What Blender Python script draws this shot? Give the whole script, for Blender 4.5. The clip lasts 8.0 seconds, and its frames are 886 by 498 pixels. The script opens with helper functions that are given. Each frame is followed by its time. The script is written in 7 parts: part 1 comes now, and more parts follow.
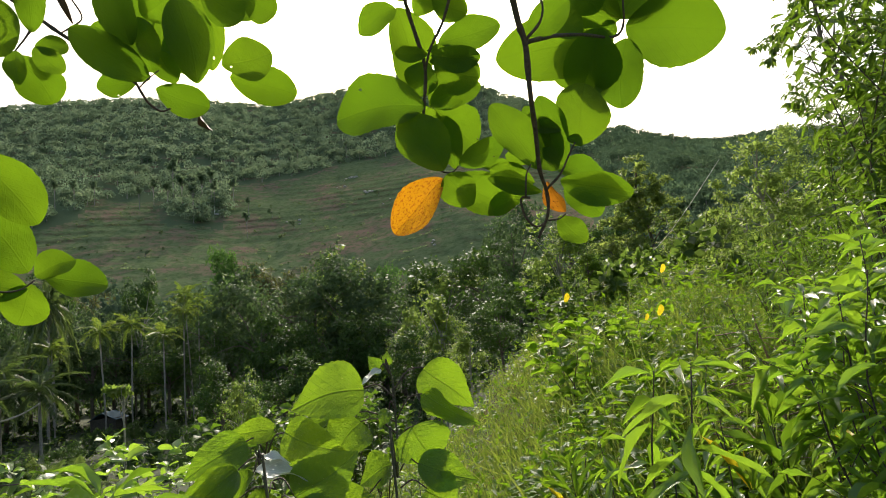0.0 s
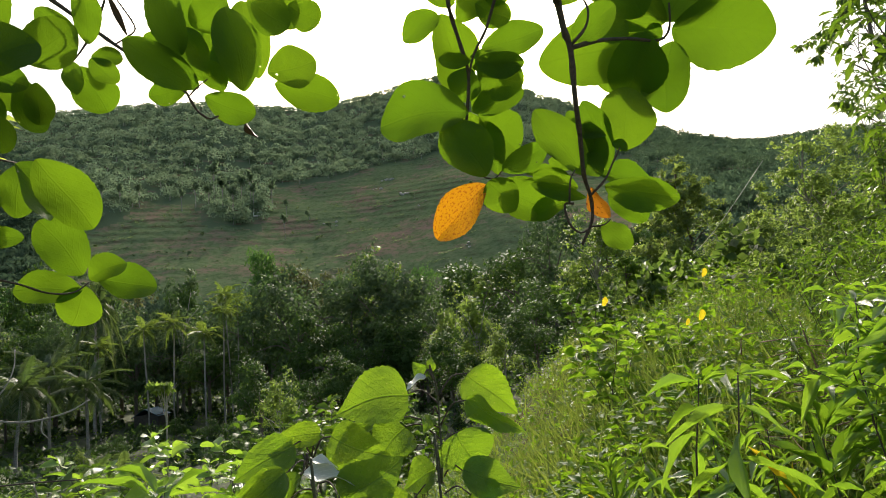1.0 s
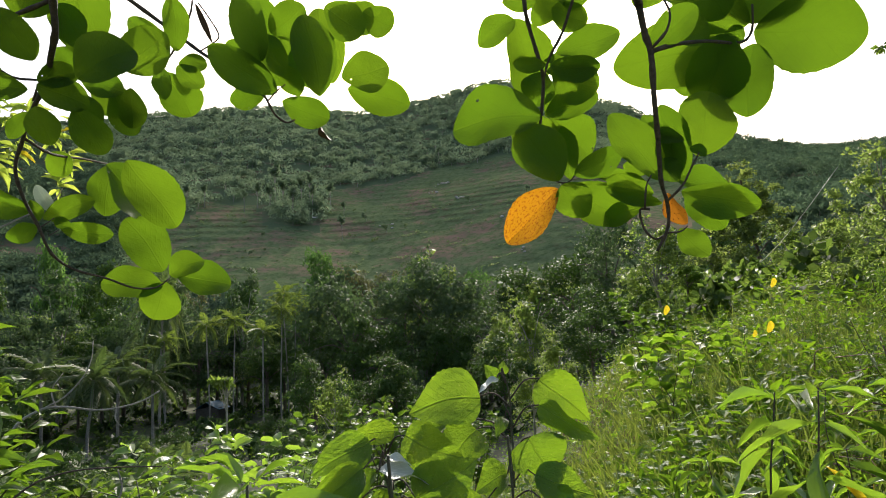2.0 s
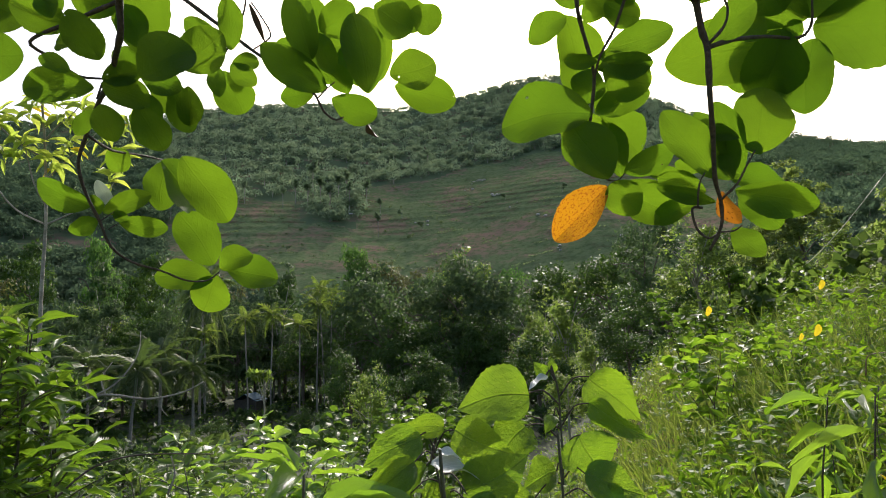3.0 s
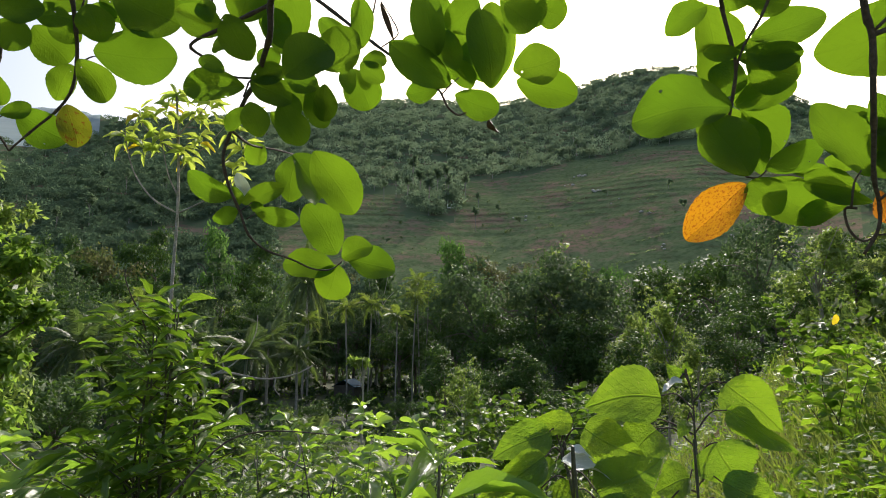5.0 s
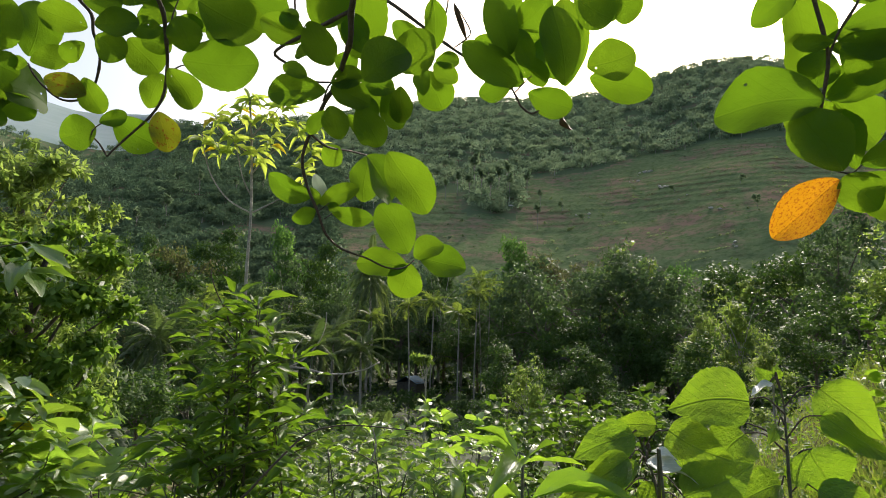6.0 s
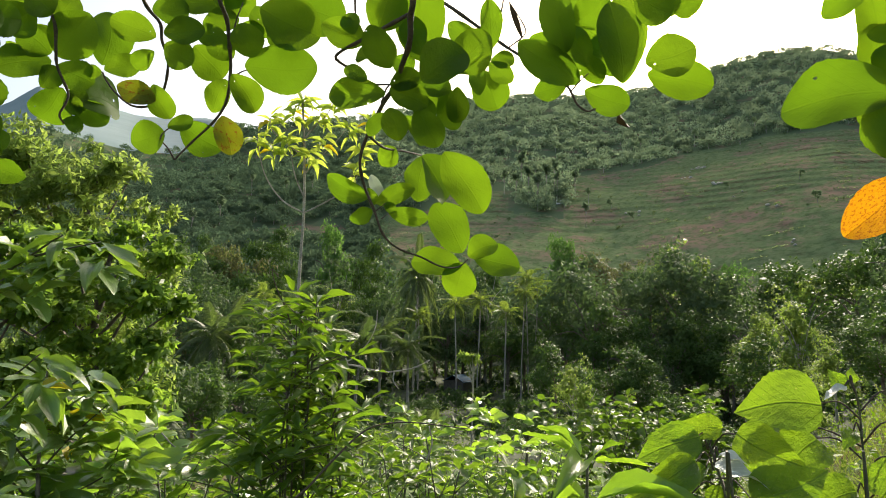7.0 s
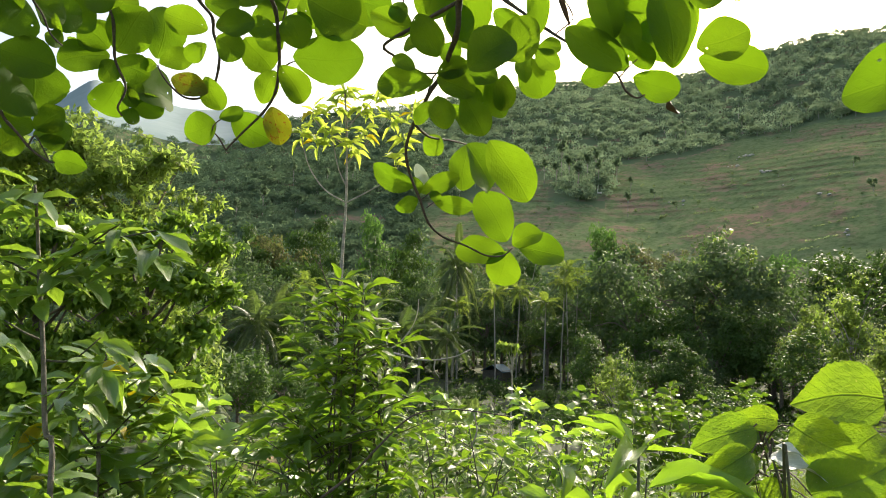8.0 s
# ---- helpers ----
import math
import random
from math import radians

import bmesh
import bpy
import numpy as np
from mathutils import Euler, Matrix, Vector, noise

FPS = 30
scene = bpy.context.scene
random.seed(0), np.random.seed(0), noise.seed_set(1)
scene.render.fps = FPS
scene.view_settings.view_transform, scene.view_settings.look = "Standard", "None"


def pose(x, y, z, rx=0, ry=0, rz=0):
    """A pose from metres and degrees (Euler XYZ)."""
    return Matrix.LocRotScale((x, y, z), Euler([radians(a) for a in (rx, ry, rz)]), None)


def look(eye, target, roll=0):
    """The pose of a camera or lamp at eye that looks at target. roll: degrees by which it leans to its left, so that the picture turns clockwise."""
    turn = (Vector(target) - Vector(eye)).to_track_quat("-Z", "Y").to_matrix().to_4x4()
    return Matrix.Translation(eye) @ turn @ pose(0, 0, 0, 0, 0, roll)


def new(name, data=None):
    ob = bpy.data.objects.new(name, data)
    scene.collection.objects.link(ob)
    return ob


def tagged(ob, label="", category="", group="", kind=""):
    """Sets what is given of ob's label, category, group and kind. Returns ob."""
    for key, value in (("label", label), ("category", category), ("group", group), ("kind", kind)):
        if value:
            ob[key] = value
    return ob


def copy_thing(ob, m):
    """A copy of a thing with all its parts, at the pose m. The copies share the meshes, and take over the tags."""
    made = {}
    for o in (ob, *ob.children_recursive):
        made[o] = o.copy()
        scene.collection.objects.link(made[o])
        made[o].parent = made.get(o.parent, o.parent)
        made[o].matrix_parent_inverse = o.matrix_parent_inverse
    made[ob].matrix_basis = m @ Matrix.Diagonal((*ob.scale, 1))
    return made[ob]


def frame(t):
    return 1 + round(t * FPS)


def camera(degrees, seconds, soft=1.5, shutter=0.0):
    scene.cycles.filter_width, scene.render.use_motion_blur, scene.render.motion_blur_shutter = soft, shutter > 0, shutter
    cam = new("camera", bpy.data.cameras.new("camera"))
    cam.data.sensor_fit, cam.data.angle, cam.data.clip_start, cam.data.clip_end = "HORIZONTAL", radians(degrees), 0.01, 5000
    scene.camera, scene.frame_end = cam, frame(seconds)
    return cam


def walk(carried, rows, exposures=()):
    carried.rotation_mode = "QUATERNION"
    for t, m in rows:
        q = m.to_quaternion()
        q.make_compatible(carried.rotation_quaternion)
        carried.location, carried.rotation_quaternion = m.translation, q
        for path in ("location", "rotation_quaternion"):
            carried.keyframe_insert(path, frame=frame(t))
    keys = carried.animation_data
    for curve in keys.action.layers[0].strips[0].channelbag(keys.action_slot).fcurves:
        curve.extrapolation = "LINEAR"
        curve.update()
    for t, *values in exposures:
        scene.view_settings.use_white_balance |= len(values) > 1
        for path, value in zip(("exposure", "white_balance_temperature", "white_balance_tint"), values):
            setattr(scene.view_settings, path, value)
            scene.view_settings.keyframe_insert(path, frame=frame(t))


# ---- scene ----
cam = camera(70.2, 8.0, soft=0.9)
PATH = [
    (0, (-0.000, -0.000, 1.600, 97.04, 6.07, 1.51)),
    (0.5, (-0.004, -0.003, 1.604, 97.38, 5.98, 3.01)),
    (1, (-0.013, -0.004, 1.608, 97.53, 5.46, 4.66)),
    (1.5, (-0.029, -0.009, 1.609, 98.19, 4.40, 7.48)),
    (3, (-0.065, -0.024, 1.608, 98.17, 2.61, 12.50)),
    (3.5, (-0.077, -0.031, 1.610, 98.31, 1.73, 15.19)),
    (4, (-0.089, -0.034, 1.608, 97.70, 1.52, 17.36)),
    (4.5, (-0.101, -0.038, 1.608, 97.76, 0.66, 18.88)),
    (6, (-0.134, -0.064, 1.609, 97.65, -0.77, 26.52)),
    (6.5, (-0.143, -0.073, 1.608, 97.36, -0.92, 29.01)),
    (7, (-0.149, -0.081, 1.609, 97.46, -1.25, 30.73)),
    (7.5, (-0.155, -0.089, 1.607, 97.11, -1.45, 32.86)),
    (8, (-0.159, -0.093, 1.605, 96.44, -1.80, 34.24)),
]
walk(cam, [(t, pose(*p)) for t, p in PATH],
     exposures=[(0.0, 0.5, 6500, 10), (1.0, 0.5, 6500, 10), (1.5, 0.5, 6350, 12), (3.0, 0.45, 6150, 15), (4.5, 0.45, 6150, 15), (6.0, 0.58, 6400, 12), (7.0, 0.92, 6750, 10), (8.0, 1.17, 6850, 10)])

# ---- light ----
SUN_AZ, SUN_EL = 3.5, 32.0          # degrees to the left of +y, and above the horizon
world = bpy.data.worlds.new("sky")
scene.world = world
world.use_nodes = True
sky_nodes = world.node_tree
sky = sky_nodes.nodes.new("ShaderNodeTexSky")
sky.sky_type = "NISHITA"
sky.sun_disc = False
sky.sun_elevation = radians(SUN_EL)
sky.sun_rotation = radians(-SUN_AZ)
sky.air_density, sky.dust_density, sky.ozone_density = 1.2, 6.0, 1.0
sky_nodes.links.new(sky.outputs[0], sky_nodes.nodes["Background"].inputs["Color"])
sky_nodes.nodes["Background"].inputs["Strength"].default_value = 0.15

sun_data = bpy.data.lights.new("sun", "SUN")
sun_data.energy, sun_data.angle, sun_data.color = 3.1, radians(0.6), (1.0, 0.93, 0.80)
sun = new("sun", sun_data)
toward = Vector((-math.sin(radians(SUN_AZ)) * math.cos(radians(SUN_EL)), math.cos(radians(SUN_AZ)) * math.cos(radians(SUN_EL)), math.sin(radians(SUN_EL))))
sun.matrix_world = look(toward * 50, (0, 0, 0))


# ---- materials ----
def node_material(name):
    m = bpy.data.materials.new(name)
    m.use_nodes = True
    return m, m.node_tree.nodes, m.node_tree.links, m.node_tree.nodes["Principled BSDF"]


def mixed(nodes, links, fac, a, b, mode="MIX"):
    n = nodes.new("ShaderNodeMix")
    n.data_type, n.blend_type = "RGBA", mode
    for socket, value in ((n.inputs[0], fac), (n.inputs[6], a), (n.inputs[7], b)):
        if isinstance(value, bpy.types.NodeSocket):
            links.new(value, socket)
        elif isinstance(value, (int, float)):
            socket.default_value = value
        else:
            socket.default_value = (*value, 1)
    return n.outputs[2]


def sums(nodes, links, op, a, b=0.0, c=0.0):
    n = nodes.new("ShaderNodeMath")
    n.operation = op
    for k, value in enumerate((a, b, c)):
        if isinstance(value, bpy.types.NodeSocket):
            links.new(value, n.inputs[k])
        else:
            n.inputs[k].default_value = value
    return n.outputs[0]


def grain(nodes, links, scale, detail=4.0, coords="Object", rough=0.6):
    n, t = nodes.new("ShaderNodeTexNoise"), nodes.new("ShaderNodeTexCoord")
    n.inputs["Scale"].default_value, n.inputs["Detail"].default_value, n.inputs["Roughness"].default_value = scale, detail, rough
    links.new(t.outputs[coords], n.inputs["Vector"])
    return n.outputs["Fac"]


def ramp(nodes, links, fac, lo, hi):
    n = nodes.new("ShaderNodeMapRange")
    links.new(fac, n.inputs[0])
    n.inputs[1].default_value, n.inputs[2].default_value = lo, hi
    return n.outputs[0]


def leaf_skin(name, dark, light, glow, through_share=0.5, rough=0.42, veins=0.0, islands=False, specks=None, stand=None, gloss=0.5, bitten=0.0):
    """Leaf: waxy upper side, light coming through the blade, paler veins, blotches. stand: (size, colour) of slow drifts from plant to plant."""
    m, nodes, links, shade = node_material(name)
    if islands:
        chance = nodes.new("ShaderNodeNewGeometry").outputs["Random Per Island"]
    else:
        chance = nodes.new("ShaderNodeObjectInfo").outputs["Random"]
    colour = mixed(nodes, links, chance, dark, light)
    through_colour = mixed(nodes, links, chance, glow, tuple(min(1, g * f) for g, f in zip(glow, (0.72, 0.82, 0.8))))
    if stand:
        drift = ramp(nodes, links, grain(nodes, links, stand[0], 2.0), 0.35, 0.65)
        colour = mixed(nodes, links, drift, colour, stand[1])
    if veins:
        uv = nodes.new("ShaderNodeTexCoord").outputs["UV"]
        split = nodes.new("ShaderNodeSeparateXYZ")
        links.new(uv, split.inputs[0])
        off = sums(nodes, links, "ABSOLUTE", sums(nodes, links, "SUBTRACT", split.outputs[0], 0.5))
        rib = ramp(nodes, links, off, 0.022, 0.006)
        side = sums(nodes, links, "FRACT", sums(nodes, links, "MULTIPLY", sums(nodes, links, "SUBTRACT", split.outputs[1], sums(nodes, links, "MULTIPLY", off, 0.85)), 8.0))
        side = ramp(nodes, links, sums(nodes, links, "ABSOLUTE", sums(nodes, links, "SUBTRACT", side, 0.5)), 0.055, 0.012)
        lines = sums(nodes, links, "MAXIMUM", rib, sums(nodes, links, "MULTIPLY", side, 0.7))
        blotch = ramp(nodes, links, grain(nodes, links, 9.0, 5.0, "UV"), 0.3, 0.75)
        colour = mixed(nodes, links, sums(nodes, links, "MULTIPLY", lines, veins), colour, tuple(min(1, c * 1.9) for c in light))
        through_colour = mixed(nodes, links, sums(nodes, links, "MULTIPLY", lines, veins * 0.8), through_colour, tuple(c * 0.32 for c in glow))
        through_colour = mixed(nodes, links, sums(nodes, links, "MULTIPLY", blotch, 0.22), through_colour, tuple(c * 0.72 for c in glow))
    if specks:
        dots = ramp(nodes, links, grain(nodes, links, specks[0], 3.0, "UV"), specks[1], specks[1] + 0.06)
        colour = mixed(nodes, links, dots, colour, specks[2])
        through_colour = mixed(nodes, links, dots, through_colour, specks[2])
    links.new(colour, shade.inputs["Base Color"])
    shade.inputs["Roughness"].default_value = rough
    shade.inputs["Specular IOR Level"].default_value = gloss
    bump = nodes.new("ShaderNodeBump")
    clear = nodes.new("ShaderNodeBsdfTranslucent")
    if veins:                                              # quilted between the veins
        bump.inputs["Strength"].default_value, bump.inputs["Distance"].default_value = (0.5 if veins > 0.5 else 0.22), 0.006
        relief = sums(nodes, links, "SUBTRACT", sums(nodes, links, "MULTIPLY", grain(nodes, links, 5.0, 4.0, "UV"), 2.5), lines)
        links.new(relief, bump.inputs["Height"])
        links.new(bump.outputs[0], shade.inputs["Normal"])
        links.new(bump.outputs[0], clear.inputs["Normal"])
    links.new(through_colour, clear.inputs["Color"])
    both = nodes.new("ShaderNodeMixShader")
    both.inputs[0].default_value = through_share
    links.new(shade.outputs[0], both.inputs[1])
    links.new(clear.outputs[0], both.inputs[2])
    last = both.outputs[0]
    if bitten:                                             # small holes eaten into the blade
        shift = nodes.new("ShaderNodeVectorMath")
        links.new(nodes.new("ShaderNodeTexCoord").outputs["UV"], shift.inputs[0])
        links.new(nodes.new("ShaderNodeObjectInfo").outputs["Random"], shift.inputs[1])
        dots = nodes.new("ShaderNodeTexVoronoi")
        dots.inputs["Scale"].default_value = 5.0
        links.new(shift.outputs[0], dots.inputs["Vector"])
        rare = sums(nodes, links, "GREATER_THAN", dots.outputs["Color"], 1 - bitten)
        hole = sums(nodes, links, "MULTIPLY", sums(nodes, links, "LESS_THAN", dots.outputs["Distance"], 0.09), rare)
        gap = nodes.new("ShaderNodeMixShader")
        links.new(hole, gap.inputs[0])
        links.new(last, gap.inputs[1])
        links.new(nodes.new("ShaderNodeBsdfTransparent").outputs[0], gap.inputs[2])
        last = gap.outputs[0]
    links.new(last, nodes["Material Output"].inputs["Surface"])
    return m


def bark_skin(name, dark, light, scale, rough=0.85):
    m, nodes, links, shade = node_material(name)
    fac = ramp(nodes, links, grain(nodes, links, scale, 6.0), 0.3, 0.7)
    blot = ramp(nodes, links, grain(nodes, links, scale * 0.15, 3.0), 0.4, 0.65)
    colour = mixed(nodes, links, fac, dark, light)
    links.new(mixed(nodes, links, sums(nodes, links, "MULTIPLY", blot, 0.5), colour, tuple(0.5 * c + 0.02 for c in dark)), shade.inputs["Base Color"])
    shade.inputs["Roughness"].default_value = rough
    bump = nodes.new("ShaderNodeBump")
    bump.inputs["Strength"].default_value, bump.inputs["Distance"].default_value = 0.6, 0.5 / scale
    links.new(fac, bump.inputs["Height"])
    links.new(bump.outputs[0], shade.inputs["Normal"])
    return m


def ground_skin():
    m, nodes, links, shade = node_material("hillside_soil_and_grass")
    broad, fine = grain(nodes, links, 0.035, 7.0), grain(nodes, links, 1.1, 5.0)
    patch = grain(nodes, links, 0.16, 6.0, rough=0.7)
    soil = mixed(nodes, links, patch, (0.17, 0.115, 0.08), (0.27, 0.19, 0.14))
    grass = mixed(nodes, links, patch, (0.105, 0.150, 0.065), (0.18, 0.215, 0.105))
    litter = mixed(nodes, links, fine, (0.05, 0.045, 0.02), (0.13, 0.10, 0.05))
    cover = ramp(nodes, links, sums(nodes, links, "ADD", sums(nodes, links, "MULTIPLY", broad, 0.55), sums(nodes, links, "MULTIPLY", patch, 0.45)), 0.485, 0.60)
    flat = nodes.new("ShaderNodeSeparateXYZ")
    links.new(nodes.new("ShaderNodeNewGeometry").outputs["True Normal"], flat.inputs[0])
    steep = ramp(nodes, links, flat.outputs[2], 0.87, 0.76)
    weeds = grain(nodes, links, 0.42, 8.0, rough=0.75)
    grass = mixed(nodes, links, sums(nodes, links, "MULTIPLY", ramp(nodes, links, weeds, 0.46, 0.6), 0.7), grass, (0.065, 0.105, 0.04))
    soil = mixed(nodes, links, sums(nodes, links, "MULTIPLY", ramp(nodes, links, weeds, 0.5, 0.58), 0.7), soil, (0.10, 0.13, 0.06))
    colour = mixed(nodes, links, cover, grass, soil)
    colour = mixed(nodes, links, sums(nodes, links, "MULTIPLY", steep, ramp(nodes, links, patch, 0.42, 0.55)), colour, litter)
    links.new(colour, shade.inputs["Base Color"])
    shade.inputs["Roughness"].default_value = 1.0
    shade.inputs["Specular IOR Level"].default_value = 0.0
    bump = nodes.new("ShaderNodeBump")
    bump.inputs["Strength"].default_value, bump.inputs["Distance"].default_value = 0.5, 0.25
    links.new(sums(nodes, links, "ADD", fine, patch), bump.inputs["Height"])
    links.new(bump.outputs[0], shade.inputs["Normal"])
    return m


def woodland_skin():
    m, nodes, links, shade = node_material("woodland_floor")
    fine, patch = grain(nodes, links, 0.9, 5.0), grain(nodes, links, 0.07, 4.0)
    green = mixed(nodes, links, fine, (0.085, 0.12, 0.062), (0.12, 0.155, 0.082))
    links.new(mixed(nodes, links, ramp(nodes, links, patch, 0.55, 0.7), green, (0.19, 0.135, 0.095)), shade.inputs["Base Color"])
    shade.inputs["Roughness"].default_value, shade.inputs["Specular IOR Level"].default_value = 1.0, 0.0
    return m


def plain_skin(name, dark, light, scale, rough=0.8, metal=0.0):
    m, nodes, links, shade = node_material(name)
    links.new(mixed(nodes, links, ramp(nodes, links, grain(nodes, links, scale, 5.0), 0.3, 0.7), dark, light), shade.inputs["Base Color"])
    shade.inputs["Roughness"].default_value, shade.inputs["Metallic"].default_value = rough, metal
    return m


LEAF_GREEN = leaf_skin("overhanging_leaf", (0.035, 0.08, 0.012), (0.06, 0.115, 0.018), (0.160, 0.285, 0.008), 0.56, 0.6, veins=0.16, gloss=0.12, bitten=0.25)
LEAF_ORANGE = leaf_skin("orange_dying_leaf", (0.42, 0.17, 0.02), (0.48, 0.20, 0.02), (0.74, 0.31, 0.006), 0.55, 0.5, veins=0.6, specks=(24.0, 0.535, (0.34, 0.11, 0.01)))
LEAF_RUSSET = leaf_skin("russet_leaf", (0.30, 0.12, 0.02), (0.34, 0.14, 0.02), (0.48, 0.17, 0.01), 0.5, 0.5, veins=0.35, specks=(9.0, 0.6, (0.12, 0.04, 0.01)))
LEAF_TURNING = leaf_skin("turning_leaf", (0.065, 0.08, 0.014), (0.09, 0.095, 0.018), (0.22, 0.235, 0.008), 0.5, 0.5, veins=0.35, specks=(7.0, 0.57, (0.13, 0.06, 0.01)), gloss=0.2)
LEAF_PALE = leaf_skin("pale_leaf_underside", (0.42, 0.46, 0.40), (0.45, 0.50, 0.42), (0.4, 0.45, 0.3), 0.25, 0.5, veins=0.2)
# Leaf underside that mirrors the sky: part of the glint is in its pale colour.
LEAF_GLINT = leaf_skin("glinting_leaf_underside", (0.42, 0.46, 0.39), (0.50, 0.54, 0.46), (0.3, 0.36, 0.2), 0.15, 0.28, veins=0.5, gloss=1.0)
LEAF_DRY = leaf_skin("dry_leaf", (0.055, 0.035, 0.02), (0.09, 0.06, 0.03), (0.05, 0.03, 0.012), 0.06, 0.7, veins=0.3)
LEAF_SAPLING = leaf_skin("sapling_leaf", (0.045, 0.095, 0.014), (0.07, 0.13, 0.022), (0.27, 0.44, 0.016), 0.52, 0.42, veins=0.6, specks=(24.0, 0.66, (0.30, 0.34, 0.10)), bitten=0.3)
LEAF_LANCE = leaf_skin("lance_leaf", (0.035, 0.09, 0.010), (0.09, 0.165, 0.022), (0.25, 0.42, 0.018), 0.43, 0.34, veins=0.35, gloss=0.45)
LEAF_SHINE = leaf_skin("shining_leaf", (0.06, 0.13, 0.024), (0.125, 0.205, 0.055), (0.31, 0.48, 0.03), 0.42, 0.3, veins=0.5, gloss=1.0)
LEAF_RIBBED = leaf_skin("ribbed_leaf", (0.05, 0.12, 0.018), (0.10, 0.19, 0.032), (0.36, 0.58, 0.03), 0.46, 0.24, veins=0.35, gloss=1.0)
LEAF_DEEP = leaf_skin("deep_green_leaf", (0.05, 0.105, 0.016), (0.09, 0.16, 0.028), (0.32, 0.52, 0.025), 0.5, 0.45, veins=0.3, gloss=0.35)
LEAF_LIME = leaf_skin("lime_leaf", (0.12, 0.18, 0.03), (0.18, 0.24, 0.05), (0.66, 0.78, 0.10), 0.6, 0.4, veins=0.4)
LEAF_YELLOW = leaf_skin("yellow_leaf", (0.45, 0.36, 0.02), (0.5, 0.42, 0.03), (0.8, 0.62, 0.02), 0.5, 0.45, veins=0.4)
LANCE_MASS = leaf_skin("lance_foliage", (0.026, 0.068, 0.009), (0.085, 0.145, 0.024), (0.22, 0.36, 0.022), 0.43, 0.36, veins=0.3, gloss=0.35, islands=True)
DEEP_MASS = leaf_skin("deep_green_foliage", (0.022, 0.055, 0.012), (0.06, 0.105, 0.022), (0.18, 0.32, 0.02), 0.4, 0.45, veins=0.35, gloss=0.2, islands=True)
HERB = leaf_skin("undergrowth_leaf", (0.03, 0.085, 0.008), (0.10, 0.19, 0.018), (0.28, 0.48, 0.015), 0.42, 0.5, islands=True, gloss=0.1, stand=(0.8, (0.04, 0.085, 0.01)))
GRASS = leaf_skin("grass_blade", (0.045, 0.11, 0.014), (0.26, 0.27, 0.09), (0.29, 0.36, 0.05), 0.42, 0.5, islands=True, gloss=0.1, stand=(0.6, (0.07, 0.145, 0.022)))
CROWN_DARK = leaf_skin("dark_tree_foliage", (0.042, 0.072, 0.032), (0.084, 0.122, 0.056), (0.15, 0.24, 0.07), 0.34, 0.6, islands=True, gloss=0.05)
CROWN_GREEN = leaf_skin("green_tree_foliage", (0.028, 0.06, 0.016), (0.062, 0.11, 0.028), (0.13, 0.24, 0.03), 0.28, 0.55, islands=True, gloss=0.08)
CROWN_LIGHT = leaf_skin("light_tree_foliage", (0.06, 0.095, 0.02), (0.12, 0.16, 0.045), (0.30, 0.42, 0.06), 0.54, 0.5, islands=True, gloss=0.2)
# Hill forest: paler and greyer than leaves, distance haze put into the green.
CROWN_FAR = leaf_skin("hazed_forest_foliage", (0.12, 0.17, 0.10), (0.145, 0.195, 0.12), (0.34, 0.44, 0.25), 0.62, 0.8, islands=True, stand=(0.025, (0.10, 0.145, 0.085)), gloss=0.0)
# Lower and outer woods: darker, with some haze blue put into the green.
FOOT = leaf_skin("foothill_haze_foliage", (0.062, 0.106, 0.068), (0.105, 0.157, 0.102), (0.21, 0.315, 0.16), 0.42, 0.7, islands=True, stand=(0.04, (0.085, 0.115, 0.06)), gloss=0.03)
OLIVE = leaf_skin("olive_tree_foliage", (0.095, 0.145, 0.036), (0.165, 0.215, 0.065), (0.38, 0.50, 0.09), 0.56, 0.42, islands=True, gloss=0.1)
CROWN_DEEP = leaf_skin("deep_tree_foliage", (0.05, 0.108, 0.022), (0.115, 0.185, 0.042), (0.33, 0.50, 0.05), 0.52, 0.4, islands=True, gloss=0.14)
SHINE_MASS = leaf_skin("shining_foliage", (0.06, 0.13, 0.024), (0.13, 0.21, 0.05), (0.40, 0.62, 0.045), 0.5, 0.34, veins=0.4, gloss=0.9, islands=True)
BARK_POLE = bark_skin("pole_bark", (0.24, 0.22, 0.18), (0.5, 0.47, 0.40), 50.0)
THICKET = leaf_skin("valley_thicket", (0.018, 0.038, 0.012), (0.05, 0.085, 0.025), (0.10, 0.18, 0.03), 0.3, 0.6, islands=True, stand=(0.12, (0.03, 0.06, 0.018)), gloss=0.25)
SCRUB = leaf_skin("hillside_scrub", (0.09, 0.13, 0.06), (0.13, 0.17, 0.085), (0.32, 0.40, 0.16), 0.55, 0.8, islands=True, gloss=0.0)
SLOPE = leaf_skin("slope_bushes", (0.032, 0.065, 0.015), (0.085, 0.125, 0.032), (0.22, 0.33, 0.045), 0.44, 0.5, islands=True, stand=(0.3, (0.045, 0.078, 0.02)), gloss=0.2)
SLOPE_LEAF = leaf_skin("slope_tree_leaf", (0.05, 0.09, 0.018), (0.11, 0.16, 0.035), (0.27, 0.40, 0.04), 0.46, 0.45, islands=True, gloss=0.4)
CONE_LEAF = leaf_skin("conical_tree_leaf", (0.08, 0.115, 0.036), (0.14, 0.175, 0.062), (0.36, 0.45, 0.09), 0.55, 0.5, islands=True, gloss=0.12)
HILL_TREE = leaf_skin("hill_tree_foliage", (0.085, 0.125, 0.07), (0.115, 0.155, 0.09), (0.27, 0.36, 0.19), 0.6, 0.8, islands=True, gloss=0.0)
